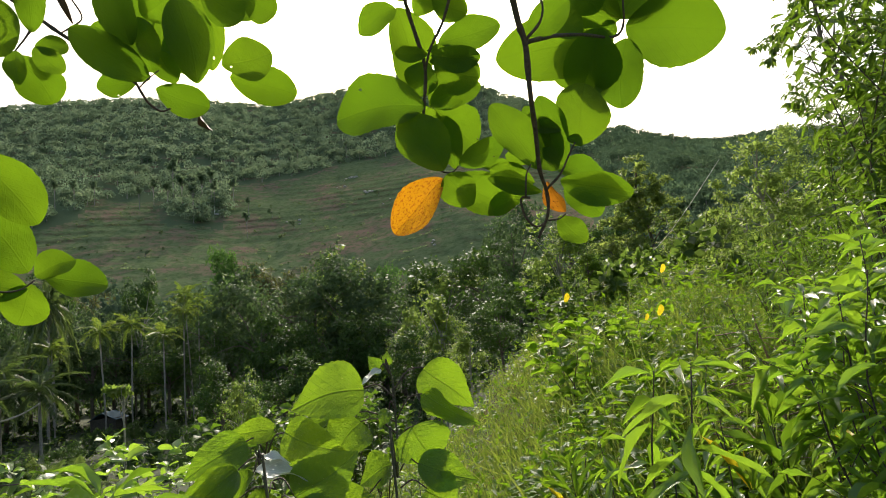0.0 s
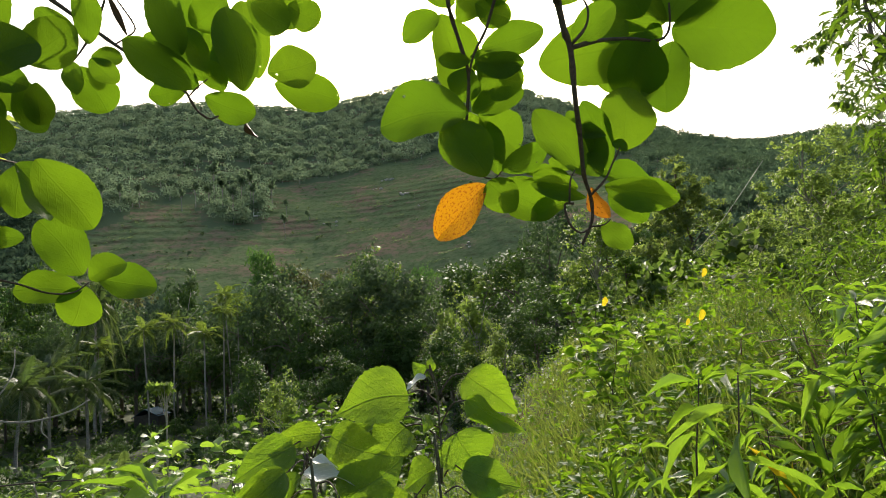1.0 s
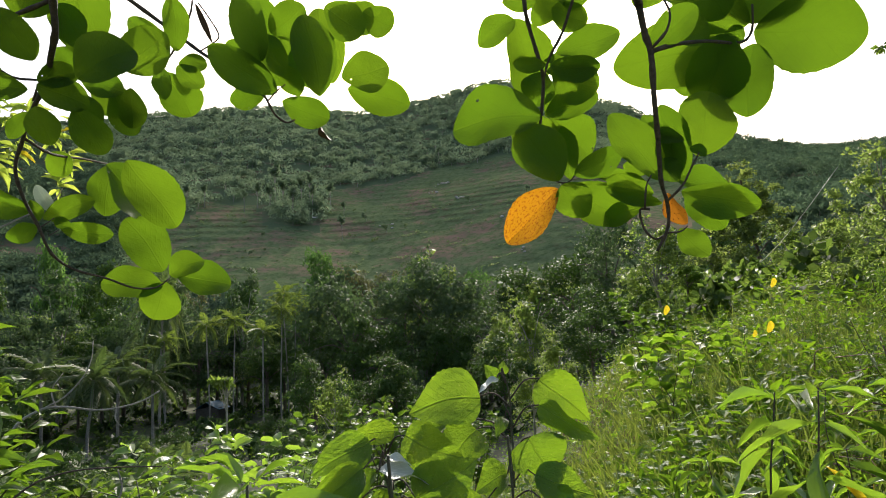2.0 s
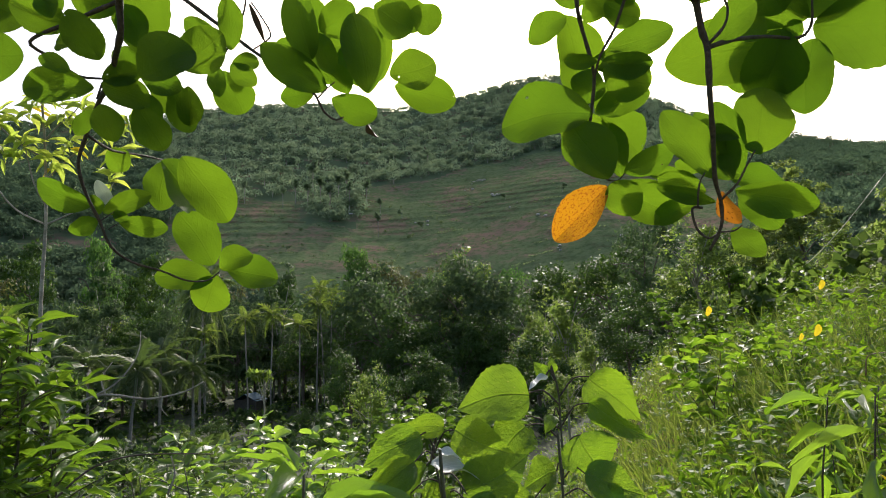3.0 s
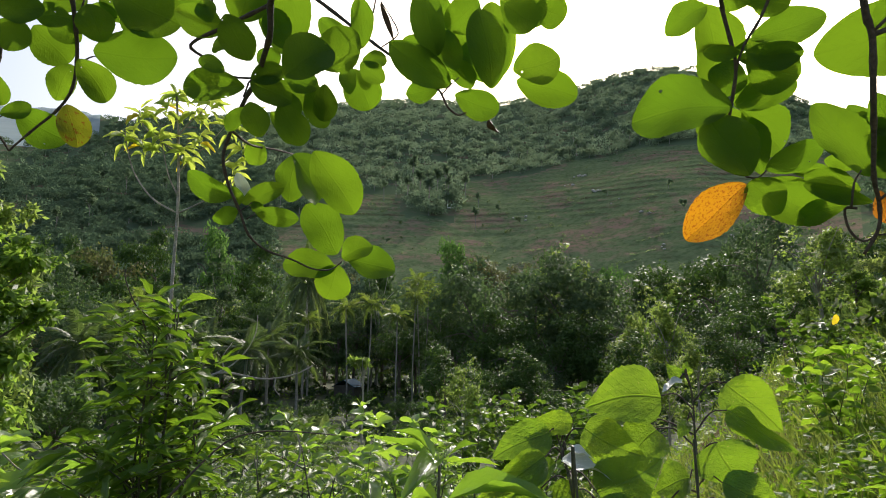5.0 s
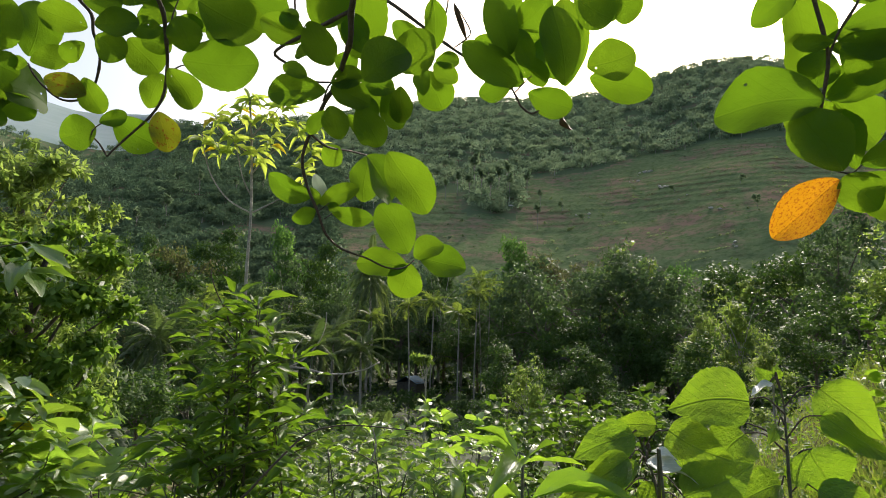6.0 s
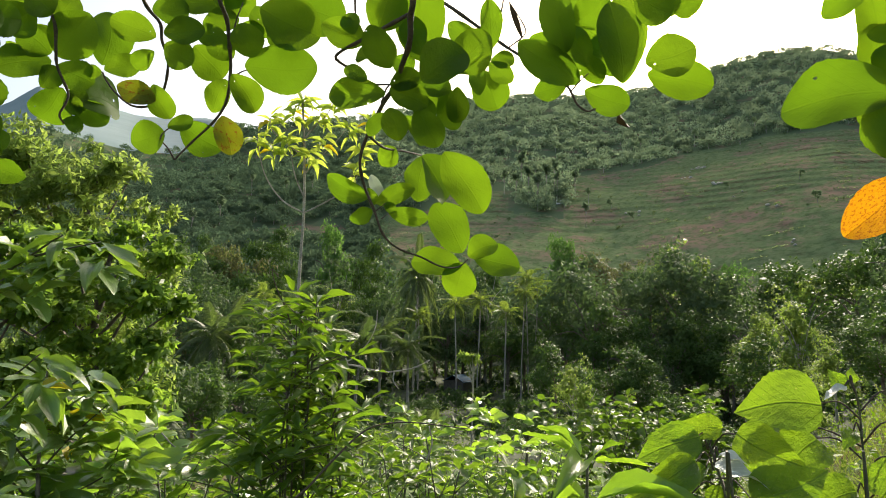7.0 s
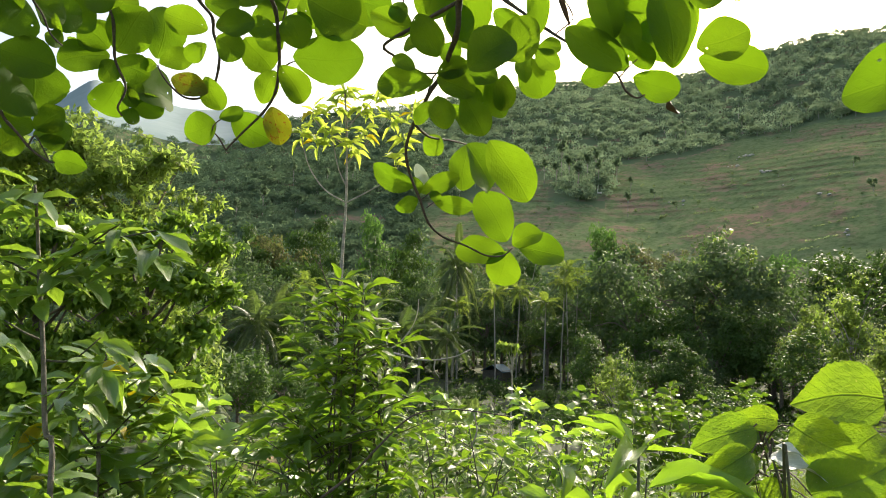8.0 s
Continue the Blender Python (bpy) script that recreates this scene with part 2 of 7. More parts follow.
FROND = leaf_skin("palm_frond", (0.045, 0.075, 0.025), (0.09, 0.125, 0.045), (0.18, 0.26, 0.05), 0.35, 0.5)
FROND_LIGHT = leaf_skin("areca_frond", (0.07, 0.115, 0.025), (0.12, 0.165, 0.045), (0.3, 0.4, 0.05), 0.42, 0.5, gloss=0.3)
BARK_TWIG = bark_skin("twig_bark", (0.035, 0.026, 0.018), (0.11, 0.085, 0.06), 160.0)
DEAD_WOOD = bark_skin("dead_wood", (0.12, 0.075, 0.045), (0.28, 0.19, 0.12), 90.0)
BARK_TRUNK = bark_skin("trunk_bark", (0.07, 0.055, 0.04), (0.2, 0.17, 0.13), 7.0)
BARK_PALE = bark_skin("pale_bark", (0.22, 0.2, 0.17), (0.42, 0.4, 0.35), 12.0)
BARK_STEM = bark_skin("sapling_bark", (0.09, 0.08, 0.06), (0.22, 0.2, 0.16), 60.0)
STEM_GREEN = bark_skin("green_stem", (0.035, 0.04, 0.015), (0.09, 0.09, 0.035), 90.0, 0.6)
SOIL, WOODLAND = ground_skin(), woodland_skin()
# Ground below the valley trees, their shade put into a darker base colour.
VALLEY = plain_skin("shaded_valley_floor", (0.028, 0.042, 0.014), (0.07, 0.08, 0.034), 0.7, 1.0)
# Far ridge: the blue of distance haze is put into its base colour.
DISTANT = plain_skin("distant_hazed_woods", (0.15, 0.22, 0.215), (0.18, 0.25, 0.245), 0.05, 1.0)
ROCK = bark_skin("pale_rock", (0.46, 0.42, 0.36), (0.68, 0.63, 0.56), 1.5, 0.95)
WHITEWASH = plain_skin("whitewashed_posts", (0.62, 0.6, 0.55), (0.75, 0.74, 0.7), 3.0)
TARP = plain_skin("blue_tarp", (0.015, 0.06, 0.09), (0.03, 0.09, 0.13), 2.0, 0.85)
HUT_WALL = plain_skin("weathered_boards", (0.05, 0.042, 0.032), (0.10, 0.085, 0.065), 4.0)
CABLE = plain_skin("pale_cable", (0.35, 0.34, 0.32), (0.45, 0.44, 0.42), 30.0, 0.5)


# ---- mesh helpers ----
def mesh_of(name, verts, faces, material, smooth=False, uvs=None):
    """A mesh from arrays whose faces all have one number of corners, or from lists."""
    me = bpy.data.meshes.new(name)
    if isinstance(faces, np.ndarray):
        count, corners = faces.shape
        me.vertices.add(len(verts))
        me.vertices.foreach_set("co", np.ascontiguousarray(verts, np.float32).ravel())
        me.loops.add(count * corners)
        me.loops.foreach_set("vertex_index", np.ascontiguousarray(faces, np.int32).ravel())
        me.polygons.add(count)
        me.polygons.foreach_set("loop_start", np.arange(0, count * corners, corners, dtype=np.int32))
        me.update(calc_edges=True)
    else:
        me.from_pydata([tuple(v) for v in verts], [], faces)
    if uvs is not None:
        layer = me.uv_layers.new(name="UVMap")
        index = np.empty(len(me.loops), np.int32)
        me.loops.foreach_get("vertex_index", index)
        layer.data.foreach_set("uv", np.asarray(uvs, np.float32)[index].ravel())
    me.polygons.foreach_set("use_smooth", [smooth] * len(me.polygons))
    me.materials.append(material)
    me.validate()
    return me


def part_of(name, me, parent, label="", m=None):
    ob = new(name, me)
    ob.parent = parent
    if m is not None:
        ob.matrix_basis = m
    if label:
        ob["label"] = label
    return ob


def thing(name, place, label, category, group="", kind=""):
    ob = new(name)
    ob.empty_display_size = 0.2
    ob.location = place
    return tagged(ob, label, category, group, kind)


def eased(points, steps=4):
    """A Catmull-Rom curve through points."""
    p = [Vector(q) for q in points]
    p = [2 * p[0] - p[1]] + p + [2 * p[-1] - p[-2]]
    out = []
    for a, b, c, d in zip(p, p[1:], p[2:], p[3:]):
        for k in range(steps):
            t = k / steps
            out.append(0.5 * (2 * b + (c - a) * t + (2 * a - 5 * b + 4 * c - d) * t * t + (3 * b - a - 3 * c + d) * t ** 3))
    return out + [p[-2]]


def tube(verts, faces, path, thick, thin, sides=6, knots=0.0):
    """Adds a tapered, slightly knotty tube along path."""
    first, count = len(verts), len(path)
    side = Vector((0.3, 0.9, 0.2))
    for k, p in enumerate(path):
        way = (path[min(k + 1, count - 1)] - path[max(k - 1, 0)]).normalized()
        side = (side - way * side.dot(way)).normalized()
        other = way.cross(side)
        r = thick + (thin - thick) * k / max(1, count - 1)
        if knots and k % 5 == 2:
            r *= 1 + knots
        for s in range(sides):
            a = 2 * math.pi * s / sides
            verts.append(p + (side * math.cos(a) + other * math.sin(a)) * r)
    for k in range(count - 1):
        for s in range(sides):
            a, b = first + k * sides + s, first + k * sides + (s + 1) % sides
            faces.append((a, b, b + sides, a + sides))
    faces.append(tuple(first + s for s in reversed(range(sides))))
    faces.append(tuple(first + (count - 1) * sides + s for s in range(sides)))


def blade(name, half, material, rows, fold=0.12, curl=0.15, wave=0.0, cols=2, seed=0):
    """A leaf one metre long and one wide at its widest, along +y, folded along its midrib and curled."""
    rng = random.Random(seed)
    phase = rng.uniform(0, 6)
    verts, faces, uvs = [], [], []
    for u in rows:
        h = half(u)
        for c in range(-cols, cols + 1):
            s = c / cols
            z = fold * abs(s) * h - curl * (u - 0.25) ** 2 + wave * math.sin(9 * u + phase + 2 * s) * abs(s) * h
            verts.append((s * h + 0.03 * math.sin(5 * u + phase), u, z))
            uvs.append((0.5 + s * h, u))
    n = 2 * cols + 1
    for k in range(len(rows) - 1):
        for c in range(n - 1):
            a = k * n + c
            faces.append((a, a + 1, a + 1 + n, a + n))
    return mesh_of(name, verts, faces, material, True, uvs)


def obovate(u):
    return 0.5 * max(0.0, math.sin(math.pi * min(1, u) ** 1.14)) ** 0.56 if 0 < u < 1 else 0.01


def scalloped(u):
    return obovate(u) * (1 + 0.016 * math.sin(58 * u))


def lance(u):
    return 0.5 * max(0.0, math.sin(math.pi * u ** 0.85)) ** 0.9 if 0 < u < 1 else 0.006


def oblong(u):
    return 0.5 * max(0.0, math.sin(math.pi * u ** 1.15)) ** 0.75 if 0 < u < 1 else 0.008


def heart(u):
    """Broad near its foot, drawn out to a point, with a toothed margin."""
    if not 0 < u < 1:
        return 0.004
    point = 1 - 0.42 * max(0.0, (u - 0.5) / 0.5) ** 1.3
    return 0.5 * point * math.sin(math.pi * u ** 0.64) ** 0.72 * (1 + 0.035 * math.sin(75 * u))


ROUND_ROWS = (0, 0.02, 0.08, 0.18, 0.32, 0.47, 0.62, 0.76, 0.87, 0.945, 0.985, 1.0)
POINT_ROWS = (0, 0.06, 0.2, 0.4, 0.6, 0.8, 0.92, 1.0)


SCALLOP_ROWS = (0, 0.01, 0.03, 0.06) + tuple(0.06 + 0.86 * k / 17 for k in range(1, 18)) + (0.95, 0.972, 0.988, 0.997, 1.0)
LEAFY_ROWS = (0, 0.015, 0.04, 0.08) + tuple(0.08 + 0.9 * k / 22 for k in range(1, 23)) + (1.0,)


def family(name, half, material, rows, fold, curl, wave, count=4, cols=2):
    return [blade(name, half, material, rows, fold * (0.6 + 0.35 * k), curl * (0.3 + 0.55 * k), wave, cols, seed=k) for k in range(count)]


def on_axis(base, tip, width, cant, ref=(0, -0.9, 0.4)):
    """The pose of a blade that runs from base to tip and is turned by cant degrees about its length."""
    base, tip = Vector(base), Vector(tip)
    y = tip - base
    size = y.length
    y.normalize()
    ref = Vector(ref)
    z = (ref - y * ref.dot(y)).normalized()
    z = Matrix.Rotation(radians(cant), 3, y) @ z
    x = y.cross(z)
    m = Matrix((x * width, y * size, z * size)).transposed().to_4x4()
    m.translation = base
    return m


def placed_blade(parent, me, m, label=""):
    ob = new("leaf", me)
    ob.parent = parent
    ob.matrix_basis = m
    if label:
        ob["label"] = label
    return ob


def scattered(name, material, at, along, facing, size, width, quads=True, bulge=None, soft=0.0):
    """One mesh of many small leaves: arrays of places, directions, facings, lengths and widths."""
    along = along / np.linalg.norm(along, axis=1, keepdims=True)
    across = np.cross(along, facing)
    across /= np.linalg.norm(across, axis=1, keepdims=True) + 1e-9
    up = np.cross(across, along)
    s, w = size[:, None], width[:, None]
    if quads:
        if quads == "far":
            v = np.stack([at - across * w * 0.5, at + along * s, at + across * w * 0.5], 1)
        else:
            v = np.stack([at, at + along * s * 0.5 - across * w * 0.5, at + along * s, at + along * s * 0.5 + across * w * 0.5], 1)
        corners = v.shape[1]
        if soft:                                           # blades turn their upper side outwards
            own = np.cross(v[:, 1] - v[:, 0], v[:, 2] - v[:, 0])
            own /= np.linalg.norm(own, axis=1, keepdims=True) + 1e-9
            inward = np.sum(own * bulge, 1) < 0
            v[inward], own[inward] = v[inward][:, ::-1], -own[inward]
        me = mesh_of(name, v.reshape(-1, 3), np.arange(corners)[None] + corners * np.arange(len(at))[:, None], material, soft > 0)
        if soft:                                           # the leaves of a crown shade together, as its rounded mass does
            mass = bulge * soft + own * (1 - soft)
            mass /= np.linalg.norm(mass, axis=1, keepdims=True) + 1e-9
            me.normals_split_custom_set_from_vertices(np.repeat(mass, corners, 0))
        return me
    v = np.stack([at, at + along * s * 0.4 - across * w * 0.5 + up * w * 0.12, at + along * s * 0.42, at + along * s * 0.4 + across * w * 0.5 + up * w * 0.12, at + along * s - up * s * 0.12], 1)
    f = np.array([(0, 2, 1), (0, 3, 2), (1, 2, 4), (2, 3, 4)])[None] + 5 * np.arange(len(at))[:, None, None]
    return mesh_of(name, v.reshape(-1, 3), f.reshape(-1, 3), material)


def unit(rng, n):
    v = rng.normal(size=(n, 3))
    return v / np.linalg.norm(v, axis=1, keepdims=True)


# ---- the land ----
def step(a, b, x):
    t = min(1.0, max(0.0, (x - a) / (b - a)))
    return t * t * (3 - 2 * t)


def wob(x, y, s):
    x, y = x / s, y / s
    return (math.sin(x * 1.3 + 0.7 * math.sin(y * 0.9)) + math.sin(y * 1.7 - x * 0.6 + 1.3) + 0.6 * math.sin(x * 2.9 + y * 2.3 + 0.4)) / 2.6


RIDGE_AZ = (-180, -120, -60, -40, -29, -25, -22, -19, -16.5, -15, -8, -6, -4.2, -1.6, 2, 5, 7.4, 8.8, 12, 16, 19, 23.6, 26, 28, 30, 33.7, 38, 44, 48.5, 52, 58, 61, 64.7, 66.7, 72, 100, 180)
RIDGE_EL = (4, 5, 8, 10.5, 12.4, 12.7, 13.2, 14.2, 15.4, 15.5, 19.3, 20.2, 21.0, 22.2, 22.7, 22.4, 22.0, 21.7, 21.2, 20.7, 20.9, 21.1, 21.0, 20.8, 20.6, 19.9, 19.0, 18.0, 17.2, 17.6, 17.1, 17.5, 18.2, 16.4, 13, 7, 4)


def ridge(az):
    far = 700 + 500 * step(47, 56, az)
    return far, 1.6 + far * math.tan(radians(float(np.interp(az, RIDGE_AZ, RIDGE_EL))))


def terraced(az, r):
    """How far the slope is cleared and terraced here, from 0 to 1."""
    top = 388 - 24 * step(8, 14, az) + 4 * math.sin(az * 0.9) - 84 * step(18.4, 20, az) + 46 * step(24.2, 25.5, az) - 34 * step(29.5, 31, az)
    low = 176 + 28 * step(9, 15, az) + 8 * math.sin(az * 0.7) + 5 * math.sin(az * 1.9)
    inside = step(-14, -11, az) * (1 - step(34, 37, az)) * step(low - 6, low + 6, r) * (1 - step(top - 6, top + 5, r))
    return max(inside, 0.9 * step(39.5, 41, az) * (1 - step(47, 49, az)) * step(262, 268, r) * (1 - step(282, 288, r)))


def height(x, y):
    r, az = math.hypot(x, y), math.degrees(math.atan2(-x, y))
    side = 1 - step(-16, 8, az)
    if az > 110:
        side = step(110, 175, az)
    low = -6.8 * (1 - math.exp(-((r / 28) ** 1.3)))
    high = 0.12 * r if r < 10 else 1.2 + 1.6 * (1 - math.exp(-(r - 10) / 14))
    z = low + (high - low) * side + 0.35 * wob(x, y, 6.0) * step(1.5, 8, r) + 1.2 * wob(x, y, 31.0) * step(25, 80, r)
    far, top = ridge(az)
    foot = 150 - 60 * step(8, 22, -az)
    if r > foot:
        u = (r - foot) / (far - foot)
        rise = (top - z) * (0.9 * u + 0.1 * u * u) if u < 1 else (top - z) * max(0.25, 1 - 0.35 * (u - 1))
        z += rise + 7.0 * wob(x, y, 80.0) * min(1, 3 * u) * max(0, 1 - u) + 1.3 * wob(x, y, 21.0) * min(1, 3 * u)
        t = terraced(az, r)
        if t > 0:
            h, sway = 4.4, 0.8 * wob(x, y, 110.0) + 0.10 * wob(x, y, 23.0)
            k = z / h + sway
            f = k - math.floor(k)
            z += t * (0.10 + 0.10 * wob(x, y, 43.0)) * (h * (math.floor(k) + step(0.62, 0.98, f) - sway) - z)
    return z


def at(az, r, up=0.0):
    x, y = -math.sin(radians(az)) * r, math.cos(radians(az)) * r
    return Vector((x, y, height(x, y) + up))


def build_ground():
    turns = [a for a in np.arange(-180, -60, 4.0)] + [a for a in np.arange(-60, 90, 0.5)] + [a for a in np.arange(90, 180, 4.0)]
    rings = list(np.geomspace(0.03, 145, 70)) + list(np.arange(146.5, 420, 1.6)) + list(np.geomspace(424, 1150, 36)) + [1250, 1400, 2000, 3000, 4500]
    verts = []
    for r in rings:
        for a in turns:
            verts.append(tuple(at(a, r)))
    n = len(turns)
    faces = []
    for k in range(len(rings) - 1):
        a = k * n + np.arange(n)
        b = k * n + (np.arange(n) + 1) % n
        faces.append(np.stack([a, a + n, b + n, b], 1))
    faces = np.concatenate(faces)
    me = mesh_of("ground", np.array(verts), np.ascontiguousarray(faces), SOIL, True)
    me.materials.append(WOODLAND)
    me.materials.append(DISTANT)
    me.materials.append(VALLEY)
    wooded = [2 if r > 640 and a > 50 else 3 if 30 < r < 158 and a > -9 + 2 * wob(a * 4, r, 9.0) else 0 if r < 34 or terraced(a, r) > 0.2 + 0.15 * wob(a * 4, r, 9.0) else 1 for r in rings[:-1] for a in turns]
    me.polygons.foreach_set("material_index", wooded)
    ob = new("ground", me)
    tagged(ob, "grassy hillside falling to a valley and rising in red-brown terraces", "ground", kind="structure")


build_ground()


# ---- far woods on the hills ----
def crown_cloud(rng, n, radius, tall, lobes, size, droop=0.0, hollow=0.5, shingled=0.3):
    """Arrays of leaf clumps on the skins of several lobes, which together make one uneven crown about the origin."""
    span = np.array([radius, radius, tall])
    centre = unit(rng, lobes) * (rng.random((lobes, 1)) ** 0.5) * span * 0.75
    girth = rng.uniform(0.22, 0.46, lobes)
    clumps = max(lobes, n // 24)                           # each lobe bears many clumps, each clump its leaves
    lobe, way = rng.integers(0, lobes, clumps), unit(rng, clumps)
    way[:, 2] = np.where(way[:, 2] < -0.45, -way[:, 2] * 0.6, way[:, 2])
    knot = centre[lobe] + way * (girth[lobe] * rng.uniform(0.7, 1.05, clumps))[:, None] * span
    knob = rng.uniform(0.10, 0.21, clumps) * min(radius, tall * 1.2)
    pick, out = rng.integers(0, clumps, n), unit(rng, n)
    out[:, 2] = np.where(out[:, 2] < -0.3, -out[:, 2] * 0.6, out[:, 2])
    shell = hollow + (1 - hollow) * rng.random((n, 1)) ** 0.5
    place = knot[pick] + out * shell * knob[pick][:, None]
    loose = unit(rng, n)
    flat = loose - out * np.sum(loose * out, 1, keepdims=True) + out * 0.2
    along = flat * shingled + (out * 0.6 + loose * 0.8) * (1 - shingled) + np.array([0, 0, -droop])
    facing = out * (0.5 + 0.5 * shingled) + unit(rng, n) * (0.7 - 0.4 * shingled) + np.array([0, 0, 0.5])
    length = size * rng.uniform(0.6, 1.35, n)
    bulge = out * 0.8 + way[pick] * 0.5 + place / span * 0.3 + np.array([0, 0, 0.6])
    bulge /= np.linalg.norm(bulge, axis=1, keepdims=True) + 1e-9
    return place, along, facing, length, bulge


def far_woods():
    rng = np.random.default_rng(3)
    stems, stem_faces = [], []
    spots = []
    for _ in range(7200):
        az, u = rng.uniform(-44, 72), rng.random()
        far = ridge(az)[0]
        r = 165 + u ** 0.8 * (far - 160)
        if r > far + 12 or rng.random() < 4.0 * terraced(az, r):
            continue
        if az < -14 and r < 95 or az > 50 and r > 660:
            continue
        spots.append((az, r))
    for k in range(420):                                  # the wooded foot of the slope
        az, r = rng.uniform(-12, 50), rng.uniform(158, 225)
        if rng.random() > 1.6 * terraced(az, r):
            spots.append((az, r))
    for k in range(1000):                                 # close woods beyond the end of the terraces
        az, r = rng.uniform(36.5, 66), rng.uniform(158, 440)
        if rng.random() > 3.0 * terraced(az, r) and terraced(az, r - 12) < 0.3:
            spots.append((az, r))
    for k in range(300):                                  # the wooded rise behind the near slope
        spots.append((rng.uniform(-44, -13), rng.uniform(98, 170)))
    for k in range(300):                                  # trees along the skyline
        az = rng.uniform(-40, 50)
        spots.append((az, ridge(az)[0] + rng.uniform(-12, 6)))
    leaves = {True: [], False: []}
    for made, (az, r) in enumerate(spots):
        base = at(az, r)
        wide, tall = rng.uniform(3.6, 6.8), rng.uniform(2.6, 5.2)
        if r < 158:
            wide, tall = wide * 0.5, tall * 0.5
        span = np.array([wide, wide, tall])
        lift = tall * (rng.uniform(0.45, 0.9) if r < ridge(az)[0] - 16 else 0.12)
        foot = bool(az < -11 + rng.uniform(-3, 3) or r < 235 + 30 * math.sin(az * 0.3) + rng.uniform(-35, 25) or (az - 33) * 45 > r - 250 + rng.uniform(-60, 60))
        near = r < 400
        n = 150 if near else 90
        way, bosses = unit(rng, n), unit(rng, 8)           # a rounded crown with eight bosses
        way[:, 2] = np.where(way[:, 2] < -0.25, -way[:, 2], way[:, 2])
        swell = np.max(np.clip(way @ bosses.T, 0, 1) ** 6, 1)
        reach = (0.62 + 0.38 * swell) * rng.uniform(0.8, 1.0, n)
        place = way * reach[:, None] * span + np.array(base) + np.array([0, 0, lift])
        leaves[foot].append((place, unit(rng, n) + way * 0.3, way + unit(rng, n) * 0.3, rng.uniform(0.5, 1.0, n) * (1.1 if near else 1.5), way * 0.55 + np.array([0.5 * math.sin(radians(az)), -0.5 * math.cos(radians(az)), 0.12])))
        if made % 3 == 0:
            tube(stems, stem_faces, [base, base + Vector((0, 0, lift))], 0.24, 0.12, 3)
    wood = new("hill_forest", mesh_of("hill_forest_trunks", stems, stem_faces, BARK_PALE))
    tagged(wood, "hazy dark green forest covering the upper hillside and ridge", "forest", kind="stuff")
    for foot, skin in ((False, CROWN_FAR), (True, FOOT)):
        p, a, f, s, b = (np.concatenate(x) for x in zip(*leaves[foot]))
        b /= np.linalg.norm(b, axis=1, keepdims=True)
        part_of("foliage", scattered("hazed_forest_foliage", skin, p, a, f, s, s * 0.95, "far", b, 0.93), wood)


def hillside_scrub():
    rng = np.random.default_rng(8)
    parts = []
    for _ in range(1700):
        az, r = rng.uniform(-13, 48), rng.uniform(155, 415)
        if rng.random() > terraced(az, r) or wob(*at(az, r)[:2], 17.0) + rng.uniform(-0.7, 0.9) < 0:
            continue
        wide = rng.uniform(0.3, 0.8) if rng.random() < 0.9 else rng.uniform(1.4, 3.0)
        p, a, f, s, b = crown_cloud(rng, 12 if wide < 1.5 else 60, wide, wide * rng.uniform(0.15, 0.35), 3, 0.5, 0.0, 0.5, 0.7)
        parts.append((p + np.array(at(az, r, wide * 0.3)), a, f, s, b))
    for line in range(19):                                 # weeds along the banks of the terraces
        level, phase = 176 + 12.5 * line, rng.uniform(0, 6)
        for az in np.arange(-11, 35, 0.3):
            r = level + 5 * math.sin(az * 0.13 + phase) + 2 * math.sin(az * 0.41 + 2 * phase) + rng.uniform(-0.5, 0.5)
            if rng.random() > 1.1 * terraced(az, r) or math.sin(az * 0.55 + phase * 3) + 0.5 * math.sin(az * 1.3 + phase) < 0.7:
                continue
            wide = rng.uniform(0.35, 0.75)
            p, a, f, s, b = crown_cloud(rng, 9, wide * 1.7, wide * 0.16, 3, 0.5, 0.0, 0.5, 0.8)
            parts.append((p + np.array(at(az, r, 0.15)), a, f, s, b))
    p, a, f, s, b = (np.concatenate(x) for x in zip(*parts))
    tagged(new("hillside_scrub", scattered("hillside_scrub", SCRUB, p, a, f, s, s, "far", b, 0.2)), "low green scrub and weeds dotted over the terraces", "scrub", kind="stuff")


def bushes(name, label, material, seed, count, span, near, far, share):
    rng = np.random.default_rng(seed)
    parts = []
    for k in range(count):
        az, r = rng.uniform(*span), near + (far - near) * rng.random() ** 0.8
        wide = rng.uniform(0.9, 2.4) * share
        p, a, f, s, b = crown_cloud(rng, 48 if r > 38 else 150, wide, wide * rng.uniform(0.5, 0.95), 4, min(0.55, 0.1 + 0.008 * r), 0.1, 0.5, 0.5)
        parts.append((p + np.array(at(az, r, wide * 0.35)), a, f, s, b))
    p, a, f, s, b = (np.concatenate(x) for x in zip(*parts))
    tagged(new(name, scattered(name, material, p, a, f, s, s * 0.75, "far" if far > 70 else True, b, 0.4)), label, "thicket", kind="stuff")


far_woods()
hillside_scrub()
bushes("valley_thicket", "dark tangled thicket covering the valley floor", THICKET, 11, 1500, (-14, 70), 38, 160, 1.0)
bushes("slope_thicket", "light green bushes crowding the rising slope", SLOPE, 13, 330, (-42, -9), 13, 64, 0.6)


